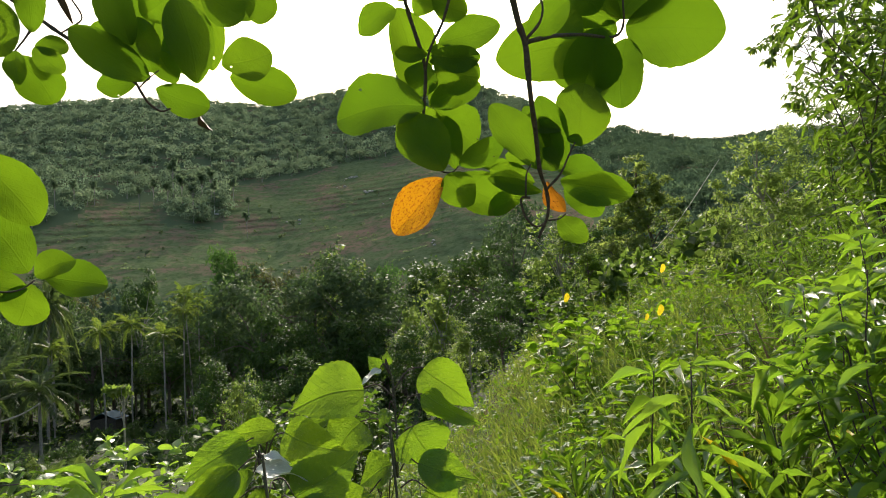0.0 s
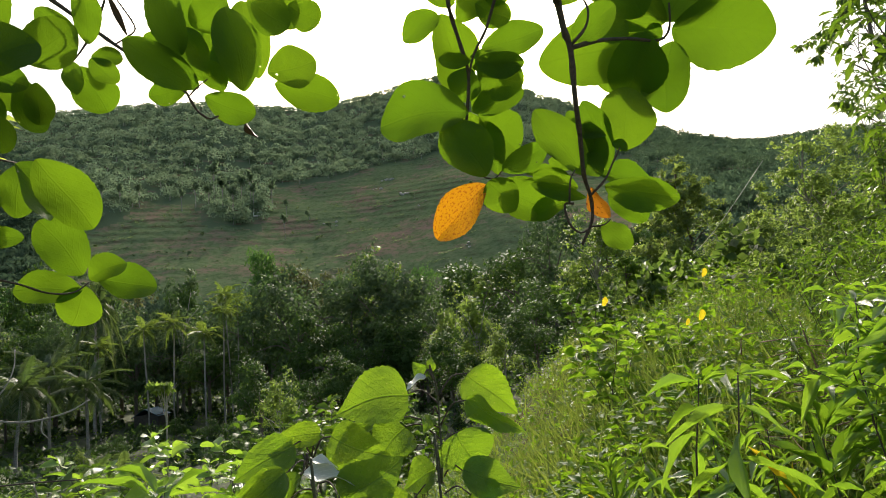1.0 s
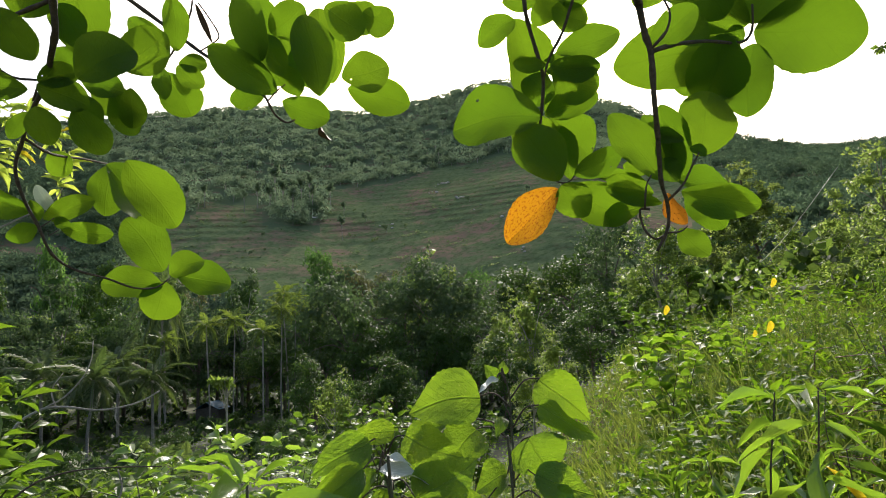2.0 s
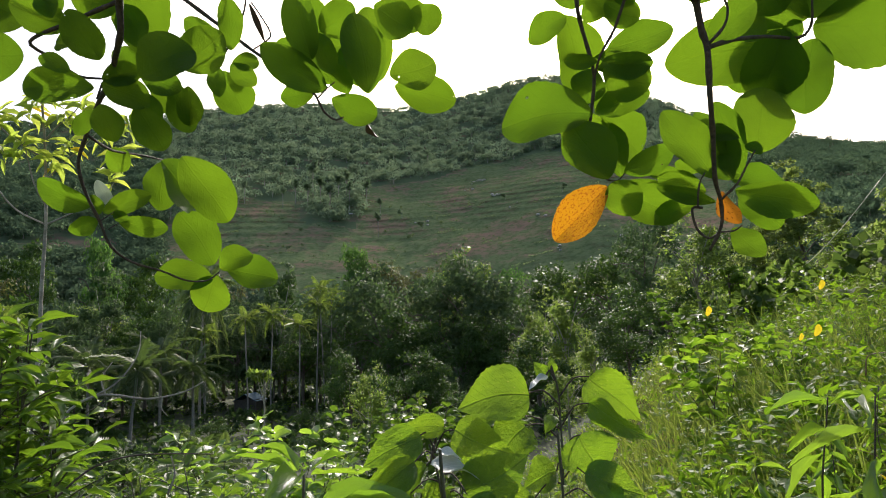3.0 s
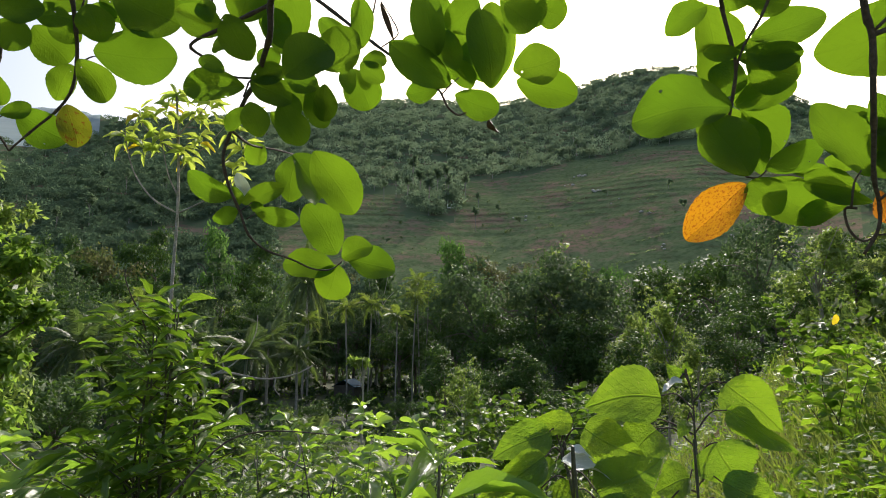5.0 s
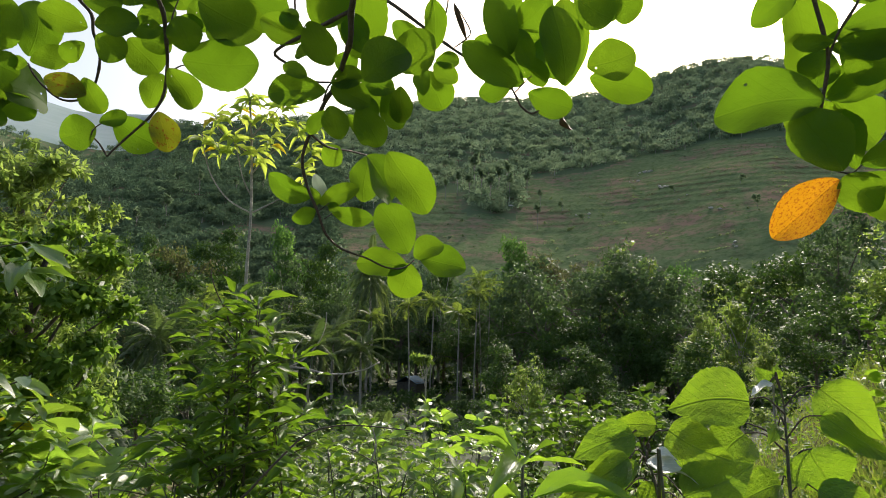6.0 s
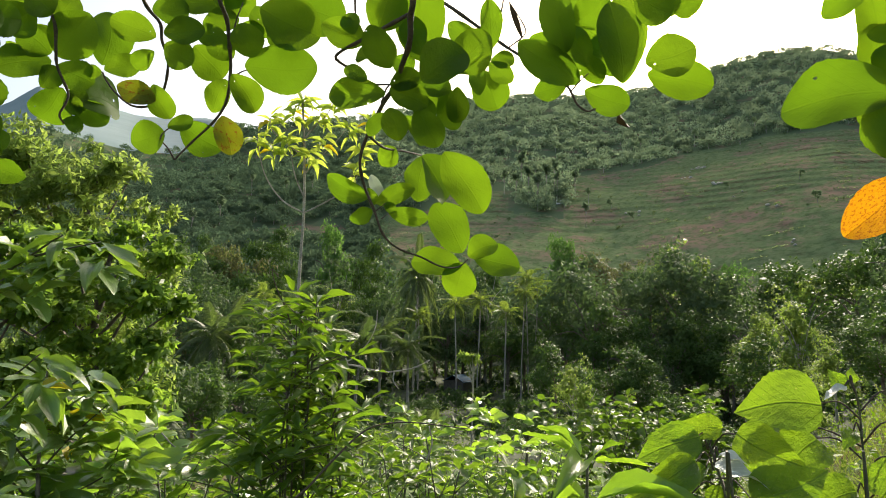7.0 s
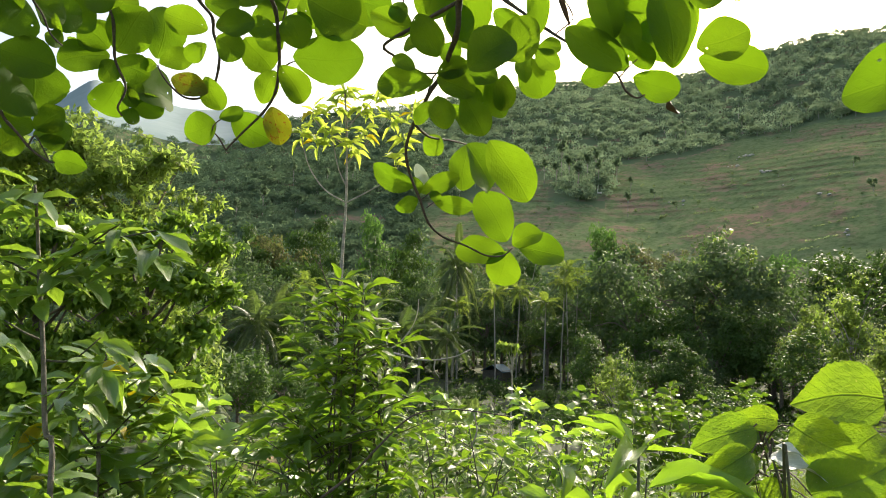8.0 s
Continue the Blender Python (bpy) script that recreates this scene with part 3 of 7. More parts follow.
# ---- trees of the valley ----
def tree_kind(name, label, tall, wide, crown_tall, n, size, foliage, bark, lobes=9, seed=0, droop=0.0, trunk=0.22, lean=0.3, category="tree", group="", slim=0.8, hollow=0.6, leaves="far", shingled=0.72, soft=0.45):
    """A tree: a tapered trunk with limbs, and a crown of many leaves. tall: to the crown's middle."""
    rng = np.random.default_rng(seed)
    root = thing(name, (0, 0, 0), label, category, group)
    root["stature"] = (tall + crown_tall * 0.9, wide * 1.9)
    verts, faces = [], []
    bend = Vector((rng.uniform(-lean, lean), rng.uniform(-lean, lean), 0))
    top = Vector((0, 0, tall)) + bend
    tube(verts, faces, eased([(0, 0, -0.4), Vector((0, 0, tall * 0.35)) + bend * 0.1, Vector((0, 0, tall * 0.7)) + bend * 0.5, top], 3), trunk, trunk * 0.4, 7)
    for k in range(7):
        a, u = 6.283 * k / 7 + rng.uniform(-0.4, 0.4), rng.uniform(0.55, 0.95)
        start = Vector((0, 0, tall * u)) + bend * u * u
        end = top + Vector((math.cos(a) * wide * 0.6, math.sin(a) * wide * 0.6, rng.uniform(-0.3, 0.6) * crown_tall))
        tube(verts, faces, eased([start, (start + end) / 2 + Vector((0, 0, 0.12 * wide)), end], 3), trunk * 0.35, trunk * 0.1, 5)
    part_of("trunk", mesh_of("trunk", verts, faces, bark, True), root)
    p, a, f, s, b = crown_cloud(rng, n, wide, crown_tall, lobes, size, droop, hollow, shingled)
    p = p + np.array(top)
    part_of("crown", scattered("crown", foliage, p, a, f, s, s * slim, leaves, b, soft), root)
    return root


def layered_tree(name, label, az, r, lobes, n, size, foliage, bark, seed, droop=0.1, trunk=0.1, slim=0.45, leaves=True, group="", soft=0.5, hollow=0.45, shingled=0.6):
    """A tree whose limbs each bear one mass of leaves. lobes: (across, beyond, above the ground, radius, height) of each mass."""
    rng = np.random.default_rng(seed)
    root = thing(name, at(az, r), label, "tree", group)
    root.rotation_euler = (0, 0, radians(az))
    top = max(l[2] for l in lobes)
    verts, faces = [], []
    spine = eased([(0, 0, -0.4), (0.05 * top, 0, top * 0.35), (-0.03 * top, 0.03 * top, top * 0.7), (0, 0, top)], 4)
    tube(verts, faces, spine, trunk, trunk * 0.3, 7, 0.1)
    clouds, total = [], sum(l[3] ** 2 for l in lobes)
    for across, beyond, above, wide, tall in lobes:
        end = Vector((across, beyond, above))
        start = spine[int((len(spine) - 1) * min(0.9, max(0.12, 0.75 * above / top)))]
        tube(verts, faces, eased([start, start.lerp(end, 0.5) + Vector((0, 0, 0.1 * wide)), end], 3), trunk * 0.32, trunk * 0.08, 5)
        p, a, f, s, b = crown_cloud(rng, max(60, int(n * wide * wide / total)), wide, tall, 7, size, droop, hollow, shingled)
        clouds.append((p + np.array(end), a, f, s, b))
    part_of("trunk", mesh_of("trunk", verts, faces, bark, True), root)
    p, a, f, s, b = (np.concatenate(x) for x in zip(*clouds))
    part_of("crown", scattered("crown", foliage, p, a, f, s, s * slim, leaves, b, soft), root)
    return root


def stand_tree(kind, az, r, grow=1.0, turn=None, sink=0.0, wide=1.0):
    p = at(az, r, -sink)
    spin = turn if turn is not None else (az * 37 + r * 11) % 360
    m = Matrix.Translation(p) @ Matrix.Rotation(radians(spin), 4, "Z") @ Matrix.Diagonal((grow * wide, grow * wide, grow, 1))
    return copy_thing(kind, m)


OLIVE_BROWN = leaf_skin("brownish_tree_foliage", (0.06, 0.07, 0.028), (0.11, 0.115, 0.045), (0.20, 0.22, 0.06), 0.34, 0.6, islands=True, gloss=0.08)
CROWN_BRIGHT = leaf_skin("bright_tree_foliage", (0.05, 0.115, 0.03), (0.09, 0.175, 0.045), (0.20, 0.38, 0.06), 0.4, 0.6, islands=True, gloss=0.08)
KINDS = {
    "brown": tree_kind("broadleaf_tree", "brownish green tree with a dense domed crown", 5.4, 4.4, 4.4, 4200, 0.26, OLIVE_BROWN, BARK_TRUNK, 12, 15, group="valley trees"),
    "bright": tree_kind("broadleaf_tree", "fresh bright green tree with a layered rounded crown", 5.6, 3.8, 3.6, 3600, 0.26, CROWN_BRIGHT, BARK_TRUNK, 11, 16, group="valley trees"),
    "dark": tree_kind("broadleaf_tree", "large dark green tree with dense glossy crown", 6.4, 5.0, 6.0, 5200, 0.26, CROWN_DARK, BARK_TRUNK, 14, 1, group="valley trees"),
    "green": tree_kind("broadleaf_tree", "mid-green broadleaf tree with rounded billowing crown", 5.4, 4.0, 5.0, 4600, 0.24, CROWN_GREEN, BARK_TRUNK, 10, 2, group="valley trees"),
    "round": tree_kind("broadleaf_tree", "dull green tree with broad uneven crown", 6.0, 4.6, 4.6, 4600, 0.26, CROWN_GREEN, BARK_TRUNK, 12, 3, group="valley trees"),
    "pale": tree_kind("broadleaf_tree", "light green tree with small glinting leaves and pale stem", 6.0, 3.0, 5.0, 3600, 0.22, CROWN_LIGHT, BARK_PALE, 9, 4, group="valley trees", trunk=0.16),
    "tall": tree_kind("broadleaf_tree", "tall narrow tree with dark loose foliage", 9.0, 2.6, 6.5, 3600, 0.25, CROWN_DARK, BARK_PALE, 10, 5, group="valley trees", trunk=0.18),
    "spread": tree_kind("broadleaf_tree", "feathery bright green tree with layered spreading crown", 7.0, 4.8, 1.9, 4000, 0.28, CROWN_LIGHT, BARK_TRUNK, 12, 6, group="valley trees"),
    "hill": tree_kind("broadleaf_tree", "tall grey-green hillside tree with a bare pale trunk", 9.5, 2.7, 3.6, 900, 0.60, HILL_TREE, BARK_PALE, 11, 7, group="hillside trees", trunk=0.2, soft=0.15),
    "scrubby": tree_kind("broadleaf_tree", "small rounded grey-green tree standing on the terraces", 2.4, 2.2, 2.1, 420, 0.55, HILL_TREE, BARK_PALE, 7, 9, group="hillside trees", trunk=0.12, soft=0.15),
}
for parked, kind in enumerate(KINDS.values()):
    kind.matrix_basis = Matrix.Translation(at(-12 + 15 * parked, 118 + 3 * parked))

# the trees that stand out in the belt along the valley floor
for name, az, r, grow, wide in (
    ("dark", 17.5, 72, 1.2, 1.0), ("dark", 13.0, 76, 1.3, 1.0), ("dark", 20.5, 84, 1.2, 1.0), ("pale", 9.8, 84, 1.55, 1.0), ("dark", 9.0, 74, 1.2, 1.05), ("green", 5.5, 84, 1.1, 1.2),
    ("green", 1.5, 80, 1.15, 1.1), ("round", -2.5, 74, 1.05, 1.0), ("dark", -5.5, 66, 1.0, 0.9), ("pale", 1.8, 52, 0.75, 0.9), ("green", 6.5, 62, 0.75, 1.0), ("pale", 4.0, 58, 0.8, 1.0),
    ("spread", 21.5, 112, 1.25, 1.0), ("spread", 41.4, 112, 1.3, 0.9), ("dark", 44.5, 104, 1.1, 1.1), ("round", 49.2, 116, 1.5, 1.15), ("spread", -0.5, 112, 1.2, 1.0), ("round", 16.0, 108, 1.1, 1.2), ("tall", 33.0, 92, 1.0, 1.0),
    ("round", 36.0, 98, 1.15, 1.0), ("dark", 42.5, 84, 0.8, 1.1), ("dark", 48.5, 80, 0.95, 1.0), ("dark", 52.5, 74, 0.85, 1.0), ("round", 50.0, 96, 1.2, 1.0), ("tall", 40.5, 96, 1.05, 1.0),
    ("round", 56.5, 66, 0.9, 1.0), ("dark", 60.5, 70, 1.1, 1.0), ("round", 54.5, 90, 1.2, 1.1), ("green", 47.0, 66, 0.75, 1.0), ("green", 44.5, 58, 0.62, 1.0), ("dark", 30.5, 94, 0.95, 1.0),
    ("tall", 27.0, 100, 1.05, 1.1), ("green", 25.0, 92, 0.95, 1.2), ("round", 12.0, 100, 1.15, 1.0), ("round", 15.0, 66, 0.85, 1.0), ("green", 11.0, 64, 0.8, 1.0), ("dark", 7.0, 70, 1.0, 1.0), ("green", 19.2, 92, 1.3, 1.0), ("round", 20.0, 78, 0.9, 0.9), ("dark", 23.5, 98, 1.0, 1.0), ("dark", 26.5, 104, 1.05, 1.1), ("dark", 29.0, 98, 0.95, 1.0), ("dark", 34.5, 104, 1.0, 1.0), ("dark", 37.5, 92, 0.8, 1.1), ("dark", 43.0, 96, 0.9, 1.0), ("dark", 46.0, 100, 1.0, 1.0), ("dark", 52.0, 86, 0.8, 1.0), ("dark", 31.5, 108, 1.1, 1.0), ("dark", 40.0, 108, 1.1, 1.1), ("pale", 19.5, 40, 0.42, 0.8), ("green", 21.0, 45, 0.5, 1.0),
    ("round", -10.5, 72, 0.75, 1.1), ("green", -14.5, 80, 0.75, 1.1), ("dark", -20.5, 76, 0.36, 1.1), ("round", -25.0, 70, 0.4, 1.1), ("green", -29.0, 70, 0.5, 1.0), ("tall", -33.0, 76, 0.6, 1.2),
):
    stand_tree(KINDS[name], az, r, grow * 1.34, wide=wide * 0.95)

# more of them, by the height of the crown's top and by its breadth
for name, az, r, top, broad in (
    ("brown", 48.9, 120, 18.3, 12.9), ("bright", 41.3, 125, 21.7, 9.5), ("dark", 53.1, 108, 12.9, 11.6), ("round", 37.3, 132, 19.7, 15.4), ("round", 45.6, 112, 12.4, 9.5),
    ("dark", 43.2, 100, 9.9, 8.1), ("brown", 53.1, 80, 3.1, 7.2), ("green", 49.9, 78, 1.7, 7.3), ("green", 56.3, 86, 5.3, 7.7), ("dark", 45.7, 86, 1.9, 6.5),
    ("dark", 36.9, 92, 8.8, 8.2), ("round", 33.6, 122, 16.0, 12.6), ("green", 39.1, 96, 5.3, 6.4), ("brown", 31.1, 142, 19.5, 13.3), ("round", 26.9, 142, 18.2, 10.7),
    ("bright", 20.4, 158, 25.3, 13.4), ("dark", 23.2, 122, 13.6, 9.2), ("brown", 16.2, 158, 24.1, 21.2), ("green", 3.8, 122, 14.8, 18.6), ("green", -0.0, 112, 11.6, 13.0),
    ("bright", 6.2, 150, 17.1, 12.1), ("round", 51.8, 165, 24.4, 13.3), ("round", 45.5, 170, 27.5, 16.7), ("green", 54.6, 150, 21.1, 13.4), ("green", 12.0, 165, 23.7, 14.8),
):
    kind, p = KINDS[name], at(az, r)
    tall, wide = kind["stature"]
    stand_tree(kind, az, r, (top - p.z) / tall, wide=broad / wide * tall / (top - p.z))

# the belt behind them
belt = random.Random(4)
for k in range(44):
    az = -34 + 104 * (k + belt.random()) / 44
    r = belt.uniform(92, 160) if az > -8 else belt.uniform(62, 120)
    grow = belt.uniform(0.75, 1.2) if az > -8 else belt.uniform(0.3, 0.45)
    stand_tree(KINDS[belt.choice(("dark", "green", "green", "round", "round", "tall", "pale"))], az, r, grow, wide=belt.uniform(0.9, 1.2))


# single trees of the cleared slope and its edge
edge = random.Random(14)
for az, r, grow in ((19.2, 318, 1.2), (20.3, 312, 1.45), (21.4, 322, 1.5), (22.2, 308, 1.3), (23.4, 316, 1.6), (24.4, 308, 1.4), (25.3, 318, 1.3), (26.4, 312, 1.1), (21.0, 330, 1.7), (24.0, 334, 1.7), (29.5, 318, 1.1), (31.0, 312, 1.2), (32.5, 318, 1.2), (34.0, 300, 1.1),
                     (18.2, 270, 1.0), (17.6, 296, 0.9), (13.0, 414, 1.2), (9.0, 412, 1.0), (4.0, 410, 1.2), (40.5, 336, 1.1), (43.0, 340, 1.2), (45.5, 338, 1.1), (48.0, 342, 1.2), (36.0, 300, 1.0), (51.0, 300, 1.2), (53.0, 280, 1.2)):
    stand_tree(KINDS["hill"], az + edge.uniform(-0.3, 0.3), r, grow * edge.uniform(0.75, 1.0), wide=edge.uniform(0.7, 1.1))
for k in range(14):
    az, r = edge.uniform(-10, 34), edge.choice((edge.uniform(172, 215), edge.uniform(172, 300)))
    stand_tree(KINDS["scrubby"], az, r, edge.uniform(0.4, 1.05), wide=edge.uniform(0.8, 1.3))


# ---- palms of the valley ----
def frond_mesh(size, pairs, droop, leaflet, seed, material, broad=0.022):
    rng = np.random.default_rng(seed)
    verts, faces = [], []
    rib = [Vector((0, size * u, size * (0.35 * u - droop * u * u))) for u in np.linspace(0, 1, 9)]
    for k in range(8):                                     # flat midrib
        a, b, w = rib[k], rib[k + 1], 0.03 * size * (1 - k / 9)
        n = len(verts)
        verts += [a - Vector((w, 0, 0)), a + Vector((w, 0, 0)), b + Vector((w * 0.85, 0, 0)), b - Vector((w * 0.85, 0, 0))]
        faces.append((n, n + 1, n + 2, n + 3))
    for k in range(pairs):
        u = 0.12 + 0.88 * k / pairs
        p = Vector((0, size * u, size * (0.35 * u - droop * u * u)))
        reach = leaflet * size * (math.sin(math.pi * (0.15 + 0.8 * u)) ** 0.7)
        for s in (-1, 1):
            tip = p + Vector((s * reach * 0.75, reach * 0.45, -reach * rng.uniform(0.25, 0.75)))
            side = Vector((0, broad * size, 0))
            n = len(verts)
            mid = (p + tip) / 2 + Vector((0, 0, reach * 0.08))
            verts += [p, mid - side, tip, mid + side]
            faces.append((n, n + 1, n + 2, n + 3) if s > 0 else (n + 3, n + 2, n + 1, n))
    return mesh_of("frond", verts, faces, material)


def palm(name, label, tall, trunk, fronds, count, bark, seed, group, lean=0.5):
    rng = random.Random(seed)
    root = thing(name, (0, 0, 0), label, "palm", group)
    verts, faces = [], []
    top = Vector((rng.uniform(-lean, lean), rng.uniform(-lean, lean), tall))
    tube(verts, faces, eased([(0, 0, -0.5), (0, 0, tall * 0.3), top * 0.75 + Vector((0, 0, 0)), top], 4), trunk, trunk * 0.7, 7, 0.1)
    part_of("trunk", mesh_of("trunk", verts, faces, bark, True), root)
    for k in range(count):
        rise = 70 - 105 * k / count
        m = Matrix.Translation(top) @ Matrix.Rotation(2.4 * k + rng.uniform(-0.2, 0.2), 4, "Z") @ Matrix.Rotation(radians(rise - 10), 4, "X") @ Matrix.Scale(rng.uniform(0.85, 1.1), 4)
        part_of("frond", fronds[k % len(fronds)], root, m=m)
    return root


LONG_FRONDS = [frond_mesh(3.8, 34, 0.6 + 0.22 * k, 0.26, k, FROND, 0.02) for k in range(3)]
SHORT_FRONDS = [frond_mesh(2.1, 16, 0.6 + 0.25 * k, 0.36, k + 5, FROND_LIGHT, 0.04) for k in range(3)]
coconut = palm("coconut_palm", "coconut palm with drooping grey-green fronds", 6.5, 0.16, LONG_FRONDS, 17, BARK_PALE, 1, "coconut palms")
areca = palm("areca_palm", "slender areca palm with pale ringed trunk", 11.0, 0.10, SHORT_FRONDS, 13, BARK_PALE, 2, "areca palms", 0.25)
young = palm("young_palm", "young coconut palm with upright fronds", 0.6, 0.14, LONG_FRONDS, 9, BARK_TRUNK, 3, "young palms", 0.05)


def plant_palms(kind, tall, spots, wide=1.0):
    """Palms at (az, r) whose crowns stand at a given height."""
    for k, (az, r, top) in enumerate(spots):
        p = at(az, r)
        m = Matrix.Translation(p) @ Matrix.Rotation(az * 5, 4, "Z") @ Matrix.Diagonal((wide, wide, (top - p.z) / tall, 1))
        if k:
            copy_thing(kind, m)
        else:
            first = m
    kind.matrix_basis = first


plant_palms(areca, 11.0, ((29.6, 78, 5.0), (27.7, 80, 5.6), (22.6, 84, 7.8), (23.8, 80, 6.6), (25.3, 74, 4.0), (23.2, 86, 8.8), (46.7, 84, 5.9), (47.4, 80, 4.8), (21.4, 84, 6.4), (33.0, 80, 3.6)))
plant_palms(coconut, 6.5, ((36.4, 72, 1.2), (38.5, 66, 0.1), (49.9, 70, 1.4), (48.9, 78, 2.2), (33.4, 84, 8.2), (33.9, 70, -0.4), (51.0, 64, 0.6), (4.4, 66, 1.0), (41.5, 74, 0.6)))
plant_palms(young, 0.6, [(az, r, at(az, r, 0.45).z) for az, r in ((34.8, 31), (38.0, 28), (55.4, 27), (32.2, 36), (54.3, 24), (52.0, 34))], 0.75)


# ---- things on the far slope and the valley floor ----
def boulder(p, size, seed):
    rng = random.Random(seed)
    bm = bmesh.new()
    bmesh.ops.create_icosphere(bm, subdivisions=2, radius=1)
    for v in bm.verts:
        n = noise.noise(v.co * 1.6 + Vector((seed * 3.1, 0, 0)))
        v.co *= 1 + 0.45 * n
        v.co = Vector((round(v.co.x * 2.6) / 2.6 * 0.45 + v.co.x * 0.55, v.co.y, v.co.z * 0.6))
    bmesh.ops.scale(bm, vec=(size, size * rng.uniform(0.7, 1.1), size), verts=bm.verts)
    me = bpy.data.meshes.new("boulder")
    bm.to_mesh(me)
    bm.free()
    me.materials.append(ROCK)
    ob = new("boulder", me)
    ob.location, ob.rotation_euler = p + Vector((0, 0, size * 0.2)), (0, 0, rng.uniform(0, 6))
    return tagged(ob, "pale grey boulder lying on the cleared terraces", "rock", "boulders")


stones = random.Random(12)
for az, r, n in ((8.6, 345, 10), (6.8, 305, 8), (5.6, 286, 2), (10.6, 395, 4), (12.1, 396, 2), (7.8, 412, 2), (1.5, 225, 3), (-4.3, 226, 4), (-8.3, 215, 5), (14.0, 282, 3), (9.5, 330, 3), (18.0, 300, 2), (3.0, 262, 3)):
    for k in range(n):
        boulder(at(az + stones.uniform(-0.6, 0.6), r + stones.uniform(-4, 4)), stones.uniform(0.35, 1.0), stones.randint(1, 999))


def post_frame():
    """Whitewashed posts round a low slab on the far slope."""
    root = thing("post_frame", at(20.3, 303), "small whitewashed frame of posts on a low slab", "structure")
    turn = Matrix.Rotation(radians(20), 4, "Z")
    def slab(name, sx, sy, sz, x, y, z):
        bm = bmesh.new()
        bmesh.ops.create_cube(bm, size=1, matrix=Matrix.Translation((x, y, z)) @ Matrix.Diagonal((sx, sy, sz, 1)))
        bmesh.ops.bevel(bm, geom=bm.edges[:], offset=0.03, segments=1, affect="EDGES")
        bm.transform(turn)
        me = bpy.data.meshes.new(name)
        bm.to_mesh(me)
        bm.free()
        me.materials.append(WHITEWASH)
        return part_of(name, me, root)
    slab("slab", 3.6, 2.2, 0.5, 0, 0, 0.2)
    for x, y in ((-1.7, -1.0), (1.7, -1.0), (-1.7, 1.0), (1.7, 1.0), (0.3, -1.0)):
        slab("post", 0.22, 0.22, 2.0, x, y, 0.9)


def hut():
    """A small shed with a blue sheet for a roof, among the palms."""
    root = thing("hut", at(29.4, 86), "small board shed under a faded blue sheet roof", "hut")
    def box(name, sx, sy, sz, x, y, z, material, tilt=0.0):
        bm = bmesh.new()
        bmesh.ops.create_cube(bm, size=1, matrix=Matrix.Translation((x, y, z)) @ Matrix.Rotation(tilt, 4, "Y") @ Matrix.Diagonal((sx, sy, sz, 1)))
        bmesh.ops.bevel(bm, geom=bm.edges[:], offset=0.015, segments=1, affect="EDGES")
        me = bpy.data.meshes.new(name)
        bm.to_mesh(me)
        bm.free()
        me.materials.append(material)
        return part_of(name, me, root)
    for x, y, sx, sy in ((0, -1.2, 3.0, 0.08), (0, 1.2, 3.0, 0.08), (-1.46, 0, 0.08, 2.3), (1.46, 0, 0.08, 2.3)):
        box("wall", sx, sy, 2.0, x, y, 0.9, HUT_WALL)
    for s in (-1, 1):
        box("roof", 1.9, 3.0, 0.06, s * 0.85, 0, 2.15, TARP, s * 0.5)


post_frame()
hut()


# ---- the tree that hangs over the path ----
CASHEW = {m.name: family("leaf", scalloped, m, SCALLOP_ROWS, 0.22, 0.25, 0.10) for m in (LEAF_GREEN, LEAF_ORANGE, LEAF_RUSSET, LEAF_TURNING, LEAF_PALE, LEAF_DRY)}
HEARTS = {m.name: family("leaf", heart, m, LEAFY_ROWS, 0.18, 0.35, 0.14, cols=2) for m in (LEAF_SAPLING, LEAF_GLINT)}
LANCES = family("leaf", lance, LEAF_LANCE, POINT_ROWS, 0.16, 0.24, 0.12)
SHINES = family("leaf", lance, LEAF_RIBBED, POINT_ROWS, 0.22, 0.3, 0.1)
OBLONGS = family("leaf", oblong, LEAF_SHINE, ROUND_ROWS[::2] + (1.0,), 0.14, 0.3, 0.1)
LIMES = family("leaf", lance, LEAF_LIME, POINT_ROWS, 0.3, 0.28, 0.1)
YELLOWS = family("leaf", lance, LEAF_YELLOW, POINT_ROWS, 0.35, 0.28, 0.12, 2)
GOLDS = family("leaf", obovate, LEAF_YELLOW, ROUND_ROWS, 0.3, 0.3, 0.12, 1)
ROUNDS = family("leaf", obovate, LEAF_DEEP, ROUND_ROWS, 0.3, 0.3, 0.12)
JOINED_LANCES = family("foliage_leaf", lance, LANCE_MASS, POINT_ROWS[::2] + (1.0,), 0.16, 0.24, 0.12, cols=1)
JOINED_SHINES = family("foliage_leaf", obovate, SHINE_MASS, (0, 0.08, 0.25, 0.5, 0.75, 0.92, 1.0), 0.2, 0.3, 0.12, cols=2)
JOINED_ROUNDS = family("foliage_leaf", obovate, DEEP_MASS, (0, 0.2, 0.5, 0.8, 0.95, 1.0), 0.3, 0.3, 0.12, cols=1)
LEAF_WORDS = {"orange_dying_leaf": "orange dying leaf with brown specks", "russet_leaf": "curled russet leaf", "turning_leaf": "yellowing leaf with brown spots", "pale_leaf_underside": "leaf showing its pale underside",
              "glinting_leaf_underside": "leaf turned to its underside, a sky glint put into its pale colour", "dry_leaf": "withered brown leaf tip"}
count_of = {"leaf": 0}

overhang = thing("overhanging_tree", (1.3, -1.6, height(1.3, -1.6)), "tree with rounded backlit leaves hanging on thin dark twigs", "tree")


def along_world(root, me, name):
    ob = new(name, me)
    ob.parent = root
    ob.matrix_parent_inverse = Matrix.Translation(root.location).inverted()
    return ob


